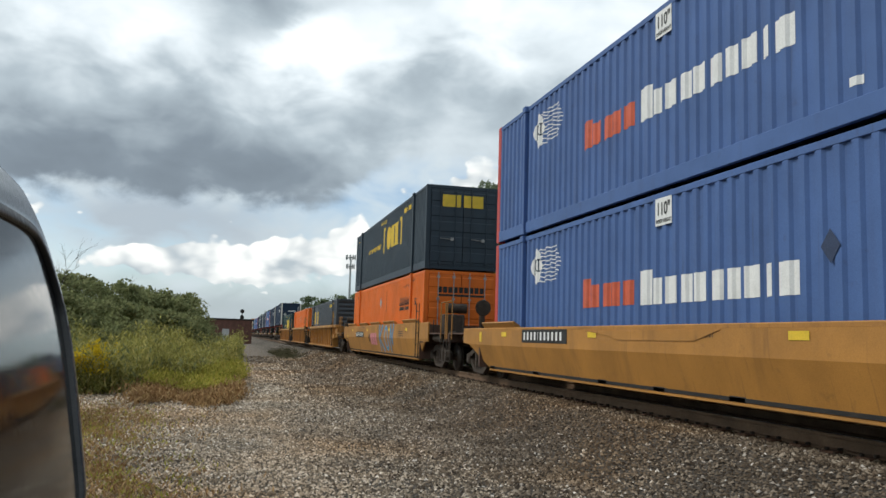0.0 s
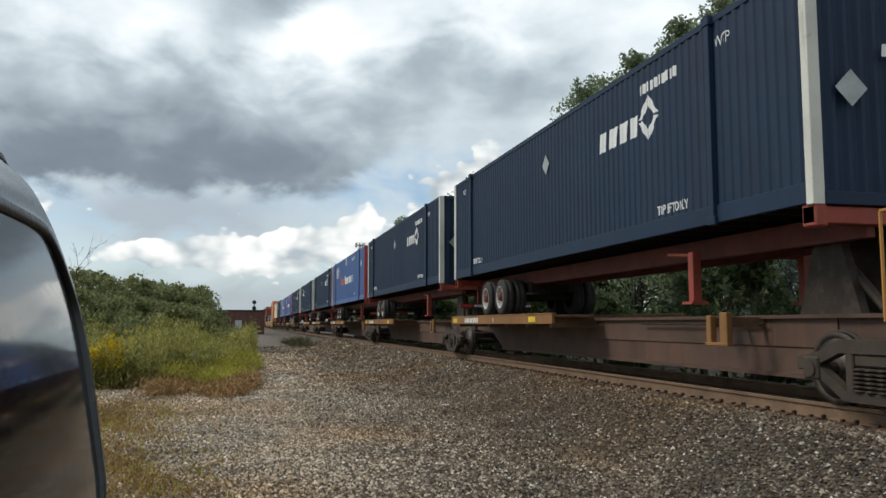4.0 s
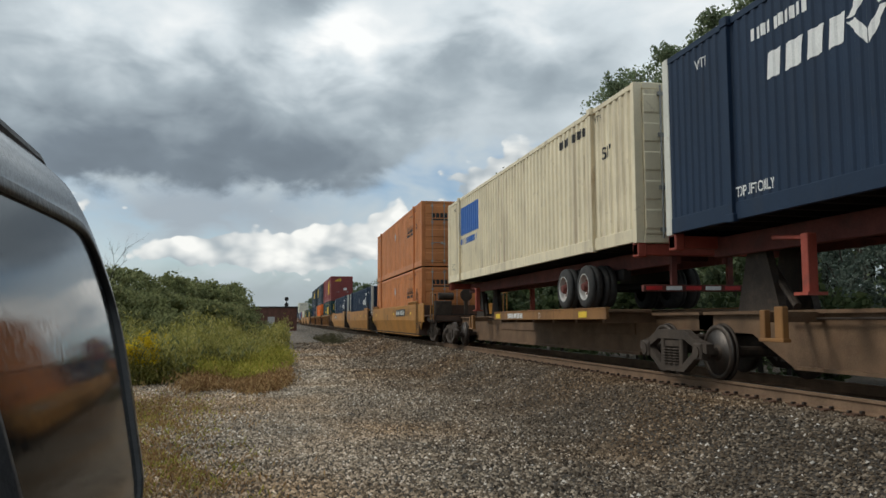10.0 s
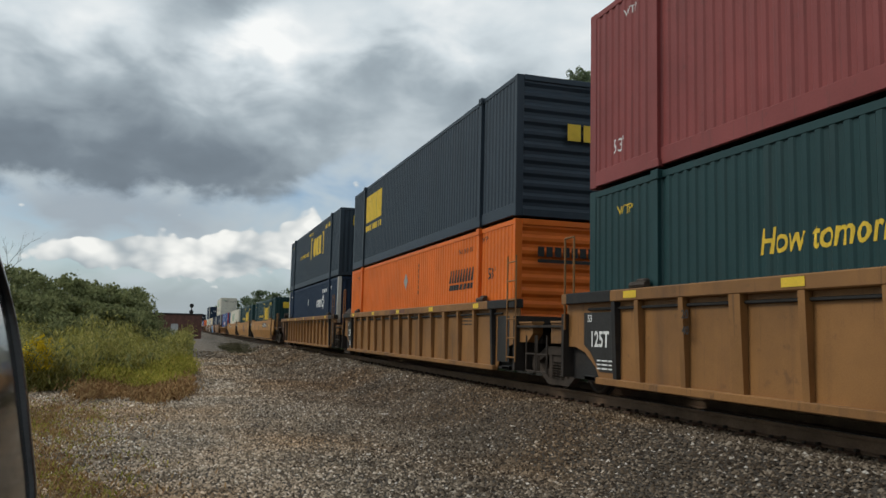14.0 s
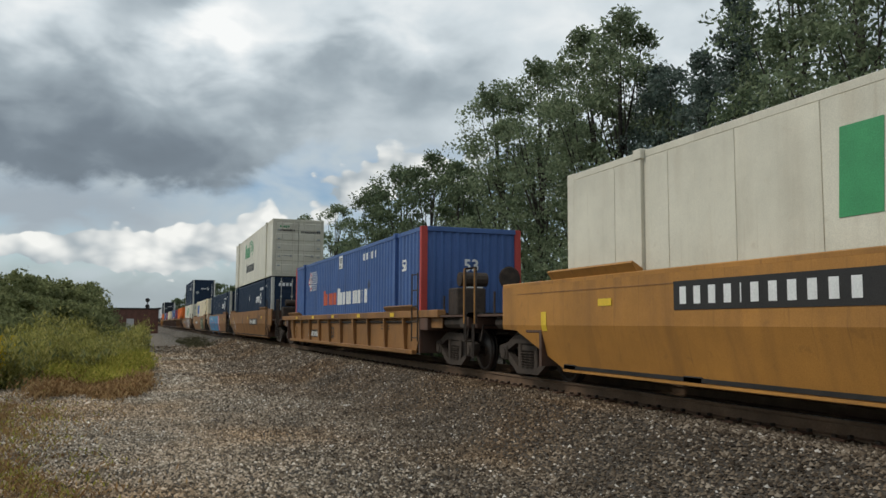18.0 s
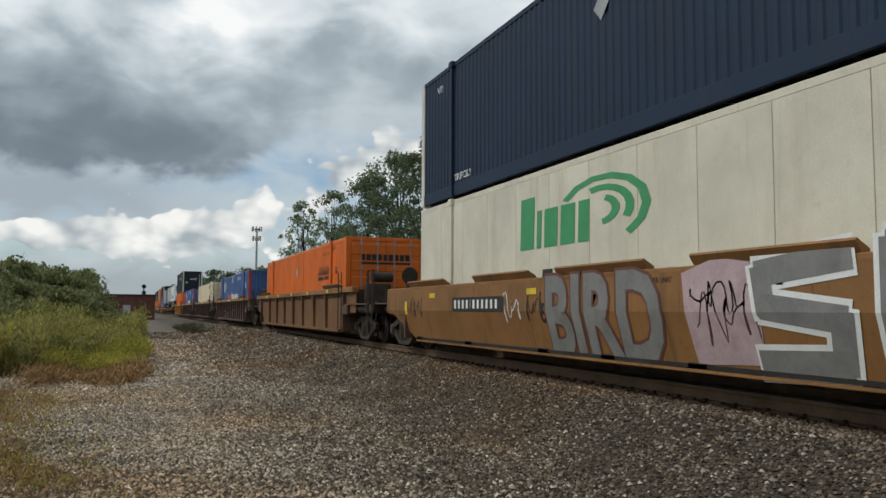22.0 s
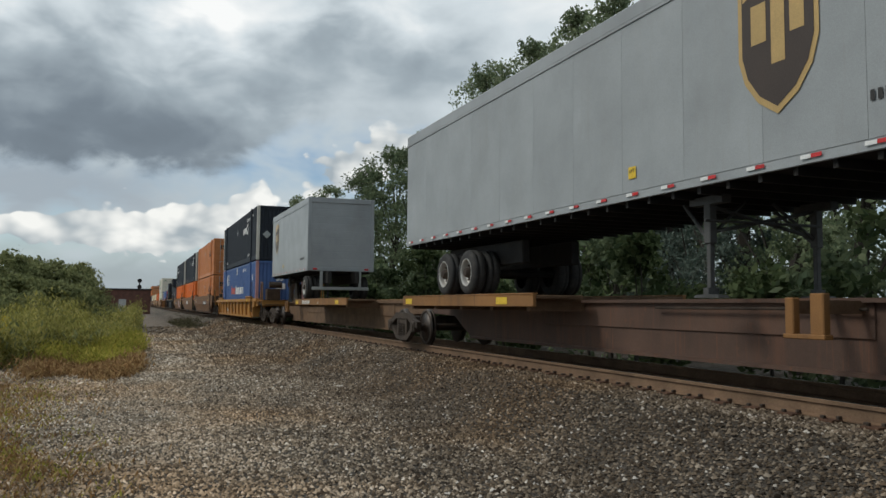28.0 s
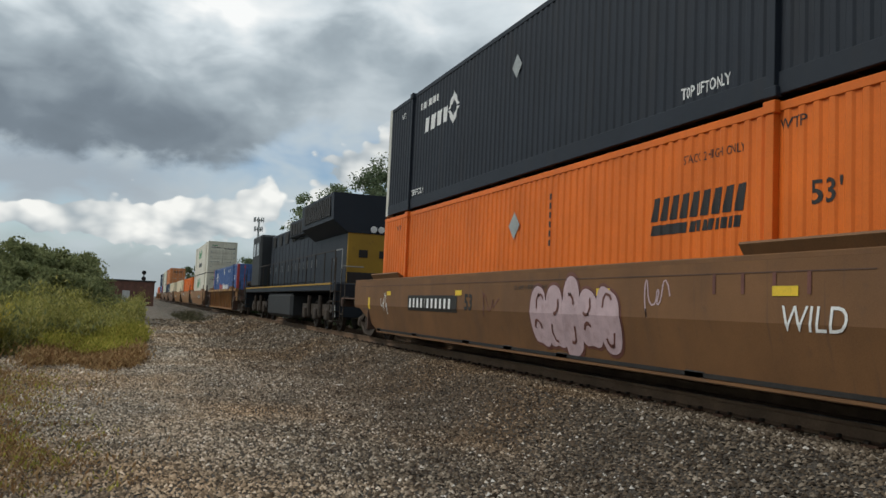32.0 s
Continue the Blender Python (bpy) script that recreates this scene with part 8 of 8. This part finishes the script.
    for r in (-0.75, 1.85):
        for x in (-0.32, -1.62):
            bm = bmesh.new()
            lathe(bm, [(-0.1, 0.2), (-0.1, 0.30), (-0.07, 0.335), (0.07, 0.335), (0.1, 0.30), (0.1, 0.2)], (x, r, -0.385), "x", 24)
            w = part("tyre", bm, RUBBER, v, "", True)
            bm = bmesh.new()
            lathe(bm, [(0.09, 0.21), (0.07, 0.19), (0.06, 0.05), (0.08, 0.0)], (x, r, -0.385), "x", 20)
            part("wheel_rim", bm, RODS, v, "", True)


van()


# ---- the train ----
LO, HI, TOFC = 0.36, 3.31, 2.27
ALL = []


def add(o):
    ALL.append(o)
    return o


def umax(s, z, near="vert", far=False, col="navy"):
    c = add(container("container", s, z, col, near, "corr", "postwhite", label=("navy blue" if col == "navy" else "black") + " corrugated steel container with white posts and bars"))
    deco_diamond(c, 13.3 if far else 5.65, 1.75 if far else 1.72, near != "doors")
    if near == "doors":
        put_end(c, "lettering", poly_mesh(bars([0.12, 0.14, 0.13, 0.12], 0.17, 0.05, 0.1)), -0.95, 2.45, P_WHITE, -0.068)
        put_end(c, "serial_bars", poly_mesh(bars([0.08] * 8, 0.12, 0.03)), 0.2, 2.45, P_WHITE, -0.068)
    return c


def pacer(s, z, col="blue", near="vert", post="red", y=13.75, zz=2.17, rim=False, serials=True):
    c = add(container("container", s, z, col, near, "corr", post, label="blue corrugated steel container with red posts, white and orange bars"))
    deco_stack_lines(c, y, zz, rim=rim)
    put_side(c, "height_note", poly_mesh([[(0, 0), (0.48, 0), (0.48, 0.42), (0, 0.42)]]), 8.35, 2.38, P_WHITE, "flat", -W2 - 0.004)
    put_side(c, "height_note", text_mesh("110\"", 0.27, 0.006, squeeze=0.8), 8.31, 2.54, P_BLACK, "flat", -W2 - 0.008)
    put_side(c, "height_note", text_mesh("INSIDE HEIGHT", 0.08, 0.002, squeeze=0.8), 8.32, 2.42, P_BLACK, "flat", -W2 - 0.008)
    put_side(c, "length_mark", text_mesh("53", 0.4, 0.01), 1.5, 1.9, P_WHITE)
    if col == "lightblue":
        put_side(c, "sprayed_letters", text_mesh("DA", 0.28, 0.004), 2.85, 0.62, P_WHITE)
    else:
        put_side(c, "placard", poly_mesh([[(0, 0), (0.15, -0.19), (0.3, 0), (0.15, 0.19)]]), 4.75, 1.7, P_OLDBLUE, "flat", -W2 - 0.004)
    if serials:
        put_side(c, "serial_bars", poly_mesh(bars([0.07] * 4 + [0.0] + [0.07] * 6, 0.2, 0.085)), 5.3, 2.45, P_WHITE)
    put_side(c, "corner_plate", poly_mesh([[(0, 0), (0.2, 0), (0.2, 0.1), (0, 0.1)]]), 4.3, 0.4, P_WHITE)
    put_end(c, "length_mark", text_mesh("53", 0.4, 0.01), -0.25, 1.85, P_WHITE)
    put_end(c, "length_board", poly_mesh([[(0, 0), (0.5, 0), (0.5, 0.3), (0, 0.3)]]), -0.25, 1.4, P_WHITE)
    return c


def schneider(s, z, col="orange", near="doors"):
    c = add(container("container", s, z, col, near, "corr", None, label="orange corrugated steel container with black bars" if col == "orange" else "faded orange corrugated steel container with black bars"))
    deco_slab(c, ends=True)
    return c


def csx_green(s, z, near="vert", col="green", panel=False):
    c = add(container("container", s, z, col, near, "corr", None, label="dark green corrugated steel container with yellow brackets and slogan"))
    deco_bracket(c, True, panel)
    return c


def cream(s, z, blue=True):
    c = add(container("container", s, z, "cream", "doors", "corr", None, label="cream corrugated steel container with rust scrapes"))
    if blue:
        deco_blocks(c, P_BLUE)
    small_marks(c, P_BLACK, plate=False)
    return c


def tiger(s, z):
    c = add(container("reefer_container", s, z, "ivory", "doors", "flat", None, label="white smooth-sided refrigerated container with green and black bars"))
    pl = -W2 - 0.006
    put_side(c, "lettering", poly_mesh(bars([0.5, 0.16, 0.44, 0.44, 0.32], 0.62, 0.10, 0.05, 1.4) + [[(2.25 + 1.25 * math.cos(a0) * f0 + 0.3, 0.42 + 0.52 * math.sin(a0) * f0), (2.25 + 1.25 * math.cos(a1) * f0 + 0.3, 0.42 + 0.52 * math.sin(a1) * f0), (2.25 + 1.25 * math.cos(a1) * (f0 - 0.16) + 0.3, 0.42 + 0.52 * math.sin(a1) * (f0 - 0.16)), (2.25 + 1.25 * math.cos(a0) * (f0 - 0.16) + 0.3, 0.42 + 0.52 * math.sin(a0) * (f0 - 0.16))] for f0, a_s, a_e in ((1.0, -0.9, 2.6), (0.7, -0.5, 1.9), (0.42, -1.4, 1.2)) for a0, a1 in [(a_s + (a_e - a_s) * k / 8, a_s + (a_e - a_s) * (k + 1) / 8) for k in range(8)]]), 10.95, 1.6, P_GREEN, "flat", pl, "green bars and a rounded mark")
    put_side(c, "lettering", poly_mesh(bars([0.34, 0.28, 0.28, 0.1, 0.0, 0.3, 0.24, 0.28, 0.2, 0.24, 0.2, 0.2], 0.42, 0.07, 0.12, 1.3)), 10.2, 0.7, P_BLACK, "flat", pl, "black bars of lettering")
    put_end(c, "lettering", poly_mesh(bars([0.07] * 5, 0.11, 0.03)), -0.95, 2.45, P_GREEN, -0.068)
    put_end(c, "lettering", poly_mesh(bars([0.05] * 11, 0.09, 0.02)), -0.95, 2.28, P_BLACK, -0.068)
    put_end(c, "serial_bars", poly_mesh(bars([0.07] * 10, 0.1, 0.03)), 0.12, 2.2, P_BLACK, -0.068)
    for zz in (0.5, 0.95, 1.4, 1.85, 2.3):
        for x in (-1.05, 0.95):
            bm = bmesh.new()
            box(bm, x, x + 0.14, -0.075, -0.045, zz, zz + 0.07, 0.005)
            part("hinge", bm, P_GREY, c)
    return c


def wells(specs, style, col, label, flaps=False, ribs=15, top=TOP, blank=()):
    us = []
    for i, s in enumerate(specs):
        jn, jf = i > 0, i < len(specs) - 1
        u = add(well_unit(s, style, col, jn, jf, label, flaps, ribs, top=top))
        car_marks(u, style, col, int(s), i, ribs, top, jf, i not in blank, len(specs) > 1)
        us.append(u)
    return us


Y_S = "yellow smooth-sided well car of an intermodal train"
Y_R = "yellow ribbed well car of an intermodal train"
B_S = "brown weathered smooth-sided well car of an intermodal train"
B_R = "rust-brown ribbed well car of an intermodal train"

c0 = wells([-0.15], "smooth", "yellow", Y_S, top=1.24)
pacer(-0.15, LO, serials=False), pacer(-0.15, HI, serials=False)
c1 = wells([23.76], "smooth", "yellow", "yellow smooth-sided well car with loading flaps and sprayed letters", True, top=1.46)
schneider(23.76, LO)
g = csx_green(23.76, HI, "doors", "greygreen")
put_side(c1[0], "lettering", poly_mesh(bars([0.42, 0.42, 0.46], 0.5, 0.1, 0.05)), 9.2, 0.62, P_PINK, plane=-HW - 0.007, label="faded pink letter blocks")
scribble(c1[0], 12.0, 1.25, 1.3, 0.22, P_BLACK, 12, n=5)
strokes(c1[0], 7.0, 0.42, 0.85, 1.0, [(0.0, ((0.1, 0), (0.1, 1))), (0.0, ((0.2, 0.5), (1, 1))), (0.0, ((0.2, 0.5), (1, 0))), (1.15, "ring"), (2.3, ((0, 0), (0.3, 1), (0.6, 0.3), (1.0, 1)))], P_SKY, P_LILAC, fat=0.13)
c2 = wells([47.63, 67.22, 87.04], "ribbed", "yellow", Y_R)
gr = add(container("container", 47.63, LO, "grey", "ribs", "corr", None, label="weathered grey steel container with yellow blocks"))
put_side(gr, "patched_panel", poly_mesh([[(0, 0), (1.2, 0), (1.2, 2.5), (0, 2.5)]]), 12.86, 0.2, PAINT["lightgrey"], label="paler grey patched sheet")
put_side(gr, "lettering", poly_mesh([[(0, 0), (0.66, 0), (0.66, 0.92), (0, 0.92)]]), 13.53, 1.45, P_YELLOW)
put_side(gr, "lettering", poly_mesh([[(0, 0), (0.62, 0), (0.62, 0.92), (0, 0.92)]]), 11.67, 1.45, P_YELLOW)
small_marks(gr, P_YELLOW, plate=False)
schneider(67.22, LO, near="ribs"), csx_green(87.04, LO, "doors")
scribble(c2[0], 12.5, 0.45, 7.5, 0.55, P_SKY, 3, -HW + 0.11)

SPINE = [(108.16, "far", "umax", 1), (126.24, "far", "umax", 1), (143.75, "far", "pacer", 1), (160.6, "far", "umax", 1), (178.81, "near", "umax", 1), (197.95, "far", "umax", 1), (215.93, "near", "pacer", 0), (233.35, "near", "light", 1), (250.58, "near", "umax", 1), (267.86, "near", "cream", 1)]
for i, (s, w, k, red) in enumerate(SPINE):
    jn, jf = i not in (0, 5), i not in (4, 9)
    sp = add(spine_unit(s, 16.15, w, "dark brown steel spine car with a yellow-edged wheel platform", jn, jf))
    if k == "light":
        scribble(sp, 10.5, 0.32, 2.0, 0.5, P_WHITE, 9, -0.41, n=8)
        scribble(sp, 10.2, 0.34, 1.9, 0.45, P_WHITE, 12, -0.412, n=7)
    add(chassis(s, 16.15, w, red, {"pacer": 2.1, "light": 3.08}.get(k, 0.0) if w == "near" else 0.0))
    if k == "umax":
        umax(s, TOFC, far=w == "near")
    elif k == "cream":
        cream(s, TOFC)
    else:
        pacer(s, TOFC, "blue" if k == "pacer" else "lightblue")
a = wells([289.77, 309.44, 328.86], "smooth", "yellow", Y_S, blank=(1,))
schneider(289.77, LO, "faded"), schneider(289.77, HI, "faded"), umax(309.44, LO), umax(328.86, LO)
for u in a[1:2]:
    put_side(u, "lettering", poly_mesh(bars([0.42, 0.42, 0.5], 0.52, 0.08)), 15.2, 0.95, P_BROWN, plane=-HW - 0.007)
wells([352.47, 371.73, 390.88], "ribbed", "tan", Y_R)
csx_green(352.47, LO, "doors", panel=True)
mr = add(container("container", 352.47, HI, "maroon", "doors", "corr", None, label="maroon corrugated steel container with a gold sail mark"))
for sail in ([(0, 0.15), (2.15, 0.0), (2.15, 0.2), (0.3, 0.31)], [(0.4, 0.38), (2.15, 0.29), (2.15, 0.8), (0.95, 0.8)], [(1.05, 0.87), (2.15, 0.87), (2.15, 1.65), (1.85, 1.5)], [(2.35, 0.0), (3.2, 0.05), (3.2, 1.8), (2.35, 1.68)]):
    put_side(mr, "sail_mark", poly_mesh([sail]), 6.65, 0.82, P_YELLOW)
small_marks(mr, P_WHITE, plate=False)
put_end(mr, "sail_mark", poly_mesh([[(0, 0), (0.5, 0), (0.5, 0.3), (0.1, 0.1)], [(0.55, 0), (0.8, 0), (0.8, 0.34), (0.55, 0.32)]]), -0.9, 2.3, P_YELLOW, -0.068)
put_end(mr, "serial_bars", poly_mesh([[(0, 0), (0.4, 0), (0.4, 0.26), (0, 0.26)]]), 0.18, 1.25, P_WHITE, -0.068)
schneider(371.73, LO, near="ribs")
gg = add(container("container", 371.73, HI, "greygreen", "ribs", "corr", None, label="dark blue-grey corrugated container with yellow blocks"))
deco_blocks(gg, P_YELLOW)
put_end(gg, "lettering", poly_mesh([[(-0.3, 0), (0.0, 0), (0.0, 0.35), (-0.3, 0.35)], [(0.06, 0), (0.36, 0), (0.36, 0.35), (0.06, 0.35)], [(0.42, 0), (0.75, 0), (0.75, 0.35), (0.42, 0.35)]]), 0.1, 1.6, P_YELLOW)
umax(390.88, LO), csx_green(390.88, HI, "vert", "greygreen")
e = wells([415.0, 434.43, 453.86], "smooth", "yellow", Y_S, blank=(1,))
csx_green(415.0, LO, "vert"), csx_green(434.43, LO, "vert"), tiger(453.86, LO)
for u0, w0 in ((0.0, 0.62), (0.68, 0.62), (1.36, 0.66)):
    put_side(e[1], "lettering", poly_mesh([[(u0, 0), (u0 + w0, 0), (u0 + w0, 0.6), (u0, 0.6)]]), 7.72, 0.71, P_BROWN, plane=-HW - 0.007, label="solid brown letter block")
put_side(e[0], "two_tone_mark", poly_mesh([[(0, 0), (0.1, 0), (0.45, 0.4), (0.35, 0.4)]]), 12.2, 1.0, P_SKY, plane=-HW - 0.007)
put_side(e[0], "two_tone_mark", poly_mesh([[(0.35, 0), (0.45, 0), (0.1, 0.4), (0.0, 0.4)]]), 12.2, 1.0, P_RED, plane=-HW - 0.008)
wells([476.98], "ribbed", "tan", Y_R, ribs=10, top=1.25)
pacer(476.98, LO, y=13.48, rim=True)
gcar = wells([499.93, 519.34, 538.7], "smooth", "tan", B_S)
umax(499.93, LO, "doors"), tiger(499.93, HI), umax(519.34, LO), cream(538.7, LO)
scribble(gcar[0], 15.0, 0.35, 1.7, 0.9, P_WHITE, 2)
rp = random.Random(9)
put_side(gcar[1], "sprayed_panel", poly_mesh([[(0.0 + 0.1 * rp.random(), 0), (7.9, 0.02), (8.1, 0.5), (7.95, 1.2), (5.2, 1.16), (2.5, 1.2), (0.0, 1.14), (0.12, 0.6)]]), 14.4, 0.33, P_SKY, plane=-HW - 0.008, label="light blue sprayed panel")
for k in range(9):
    w0 = 0.5 + 0.5 * rp.random()
    put_side(gcar[1], "sprayed_shape", poly_mesh([disc(0.6 + k * 0.82, 0.58 + 0.2 * math.sin(k * 2.2), w0 * 0.5, 0.46, 24, 0.9, 60 + k)]), 14.4, 0.33, (P_BLUESPRAY, P_SKY, P_BLUESPRAY)[k % 3], plane=-HW - 0.010 - 0.0004 * k)
scribble(gcar[1], 14.2, 0.45, 7.4, 0.9, P_RED, 7, -HW - 0.015, 9)
put_side(gcar[1], "sprayed_panel", poly_mesh([[(0, 0.05), (0.95, 0), (1.0, 1.15), (0.05, 1.2)]]), 6.35, 0.33, P_PINK, plane=-HW - 0.009)
scribble(gcar[1], 6.3, 0.4, 0.9, 1.0, P_WHITE, 19, -HW - 0.012, 5)
spray(gcar[2], 5.95, 0.36, 3.1, 1.02, P_DKGREEN, P_BLACK, 23, n=3)
put_side(gcar[2], "sprayed_rim", text_mesh("nes", 1.78, 0.03, 0.05, 1.22), 5.85, 0.44, P_WHITE, plane=-HW - 0.021, label="white sprayed outline")
put_side(gcar[2], "sprayed_letters", text_mesh("nes", 1.78, 0.0, 0.05, 1.22), 5.85, 0.44, P_LIME, plane=-HW - 0.025, label="mid green sprayed letters")
put_side(gcar[2], "sprayed_letters", text_mesh("KR", 0.42, 0.006, -0.1), 2.6, 0.5, P_BLACK, plane=-HW - 0.008)
scribble(gcar[2], 9.2, 0.35, 1.7, 0.8, P_BLACK, 8)
scribble(gcar[2], 11.5, 0.9, 0.8, 0.4, P_BROWN, 4)
g4 = wells([562.23], "smooth", "tan", "weathered yellow well car with loading flaps and sprayed letters", True, top=1.46)
tiger(562.23, LO), umax(562.23, HI)
put_side(g4[0], "sprayed_rim", text_mesh("BIRD", 1.62, 0.10, squeeze=0.86), 9.66, 0.31, P_BROWN, plane=-HW - 0.008)
put_side(g4[0], "sprayed_letters", text_mesh("BIRD", 1.62, 0.055, squeeze=0.86), 9.66, 0.31, P_SILVERP, plane=-HW - 0.012, label="fat silver sprayed letters")
put_side(g4[0], "sprayed_panel", poly_mesh([[(0, 0.0), (1.1, 0.05), (1.2, 1.1), (0.5, 1.2), (-0.1, 1.05)]]), 6.15, 0.33, P_LILAC, plane=-HW - 0.006)
scribble(g4[0], 6.0, 0.5, 1.0, 0.8, P_BROWN, 12, n=5)
scribble(g4[0], 6.1, 0.9, 0.9, 0.4, P_WHITE, 22, n=4)
strokes(g4[0], 5.1, 0.35, 1.25, 1.15, [(0.0, ((0.95, 0.95), (0.1, 0.85), (0.15, 0.55), (0.9, 0.45), (0.85, 0.08), (0.05, 0.05))), (1.5, ((0.15, 0), (0.15, 1), (0.9, 0.9), (0.9, 0.5), (0.2, 0.45))), (2.95, ((0.1, 0), (0.5, 1), (0.95, 0))), (4.2, "ring")], P_SILVERP, P_WHITE, fat=0.27)
scribble(g4[0], 16.3, 0.75, 0.9, 0.5, P_BLACK, 11)
scribble(g4[0], 11.2, 0.7, 0.7, 0.6, P_WHITE, 13, n=4)
scribble(g4[0], 10.3, 0.75, 0.6, 0.5, P_BLACK, 14, n=4)
wells([585.57], "ribbed", "brown", B_R, ribs=7)
schneider(585.57, LO)
h2 = wells([608.89], "ribbed", "dark", B_R)
pacer(608.89, LO)
scribble(h2[0], 11.95, 0.5, 0.75, 0.75, P_WHITE, 5, -HW + 0.11, 4)
scribble(h2[0], 11.15, 0.3, 1.1, 1.0, P_WHITE, 25, -HW + 0.11, 4)
scribble(h2[0], 10.0, 0.35, 1.0, 0.9, P_WHITE, 31, -HW + 0.11, 4)
scribble(h2[0], 7.2, 0.5, 1.6, 0.8, P_WHITE, 35, -HW + 0.11, 5)
wells([632.09], "ribbed", "dark", B_R)
cream(632.09, LO, False)
wells([656.03], "ribbed", "dark", B_R)
pacer(656.03, LO)
k8 = wells([678.3], "ribbed", "yellow", Y_R)
put_side(k8[0], "car_mark", text_mesh("NWF13", 0.2, 0.004), 6.85, 0.9, P_BROWN, plane=-HW + 0.108)
for ys, sd in ((10.4, 51), (9.6, 52), (8.0, 53)):
    scribble(k8[0], ys, 0.85, 0.6, 0.4, P_WHITE, sd, -HW + 0.108, 4)
schneider(678.3, LO), umax(678.3, HI, col="charcoal")
add(spine_unit(699.9, 16.0, "far", "dark brown steel spine car with a yellow-edged wheel platform", False, True, bars_on=False))
add(road_trailer(699.9, 16.0, "far", "white", "reefer", "white refrigerated road trailer with a blue arrow stripe", 2.32))
add(spine_unit(716.4, 14.6, "far", "dark brown steel spine car with a yellow-edged wheel platform", True, True, bars_on=False))
add(road_trailer(716.4, 14.6, "far", "silver", "van", "grey-white road trailer with a brown shield", 2.36))
add(spine_unit(732.6, 18.3, "near", "dark brown spine car with a worn deck under a short trailer", True, False, deck=(3.4, 11.4)))
add(road_trailer(742.75, 8.1, "near", "silver", "van", "short grey-white road trailer with a brown shield and roll door"))
wells([756.06], "ribbed", "yellow", Y_R, ribs=10, top=1.24)
pacer(756.06, LO, "blue", "vert", "pink"), umax(756.06, HI, col="charcoal")
lc = wells([779.63, 798.69, 817.84], "smooth", "brown", B_S, blank=(1,))
schneider(779.63, LO, "faded"), schneider(779.63, HI, "faded")
schneider(798.69, LO), umax(798.69, HI, "doors", col="charcoal"), schneider(817.84, LO), umax(817.84, HI, "doors", True, "charcoal")
put_side(lc[1], "lettering_board", poly_mesh([[(0, 0), (2.4, 0), (2.4, 0.42), (0, 0.42)]]), 9.35, 0.86, P_BLACK, plane=-HW - 0.009)
for u0 in (0.12, 0.84, 1.56):
    put_side(lc[1], "lettering", poly_mesh([[(u0, 0.06), (u0 + 0.62, 0.06), (u0 + 0.68, 0.36), (u0 + 0.06, 0.36)]]), 9.35, 0.86, P_WHITE, plane=-HW - 0.013)
spray(lc[2], 6.95, 0.36, 2.5, 1.02, P_LILAC, P_BROWN, 44, n=5)
put_side(lc[2], "sprayed_letters", text_mesh("WILD", 0.36, 0.0, 0.15, 0.9), 1.6, 0.86, P_WHITE, plane=-HW - 0.008, label="thin white sprayed letters")
scribble(lc[2], 15.4, 0.7, 0.5, 0.6, P_WHITE, 16, n=3)
scribble(lc[2], 9.0, 0.8, 0.8, 0.5, P_BROWN, 26, n=3)
scribble(lc[2], 3.9, 0.9, 0.5, 0.6, P_LILAC, 27, n=3)
scribble(lc[0], 14.95, 0.85, 0.5, 0.6, P_WHITE, 17, n=3)
scribble(lc[0], 14.3, 1.0, 0.5, 0.3, P_WHITE, 18, n=3)
add(locomotive(838.3))
wells([867.0], "ribbed", "tan", Y_R)
pacer(867.0, LO, "blue", "doors")
wells([890.6, 909.9, 929.2], "smooth", "tan", Y_S)
tiger(890.6, LO), tiger(890.6, HI), schneider(909.9, LO), cream(929.2, LO, False)
wells([952.0, 971.3, 990.6], "smooth", "brown", B_S)
cream(952.0, LO, False), umax(971.3, LO), schneider(971.3, HI, "faded"), tiger(990.6, LO), tiger(990.6, HI)
wells([1014.0, 1033.3], "ribbed", "tan", Y_R)
pacer(1014.0, LO), umax(1014.0, HI), schneider(1033.3, LO)


def motions():
    """The train runs along the line towards -y, slowing a little."""
    for o in ALL:
        s, z = o["s"], o["z0"]
        del o["s"], o["z0"]
        walk(o, [(t, pose(TX, s - 25.501 * t + 0.01137 * (t - 16) ** 2, z)) for t in range(0, 33, 2)])


motions()
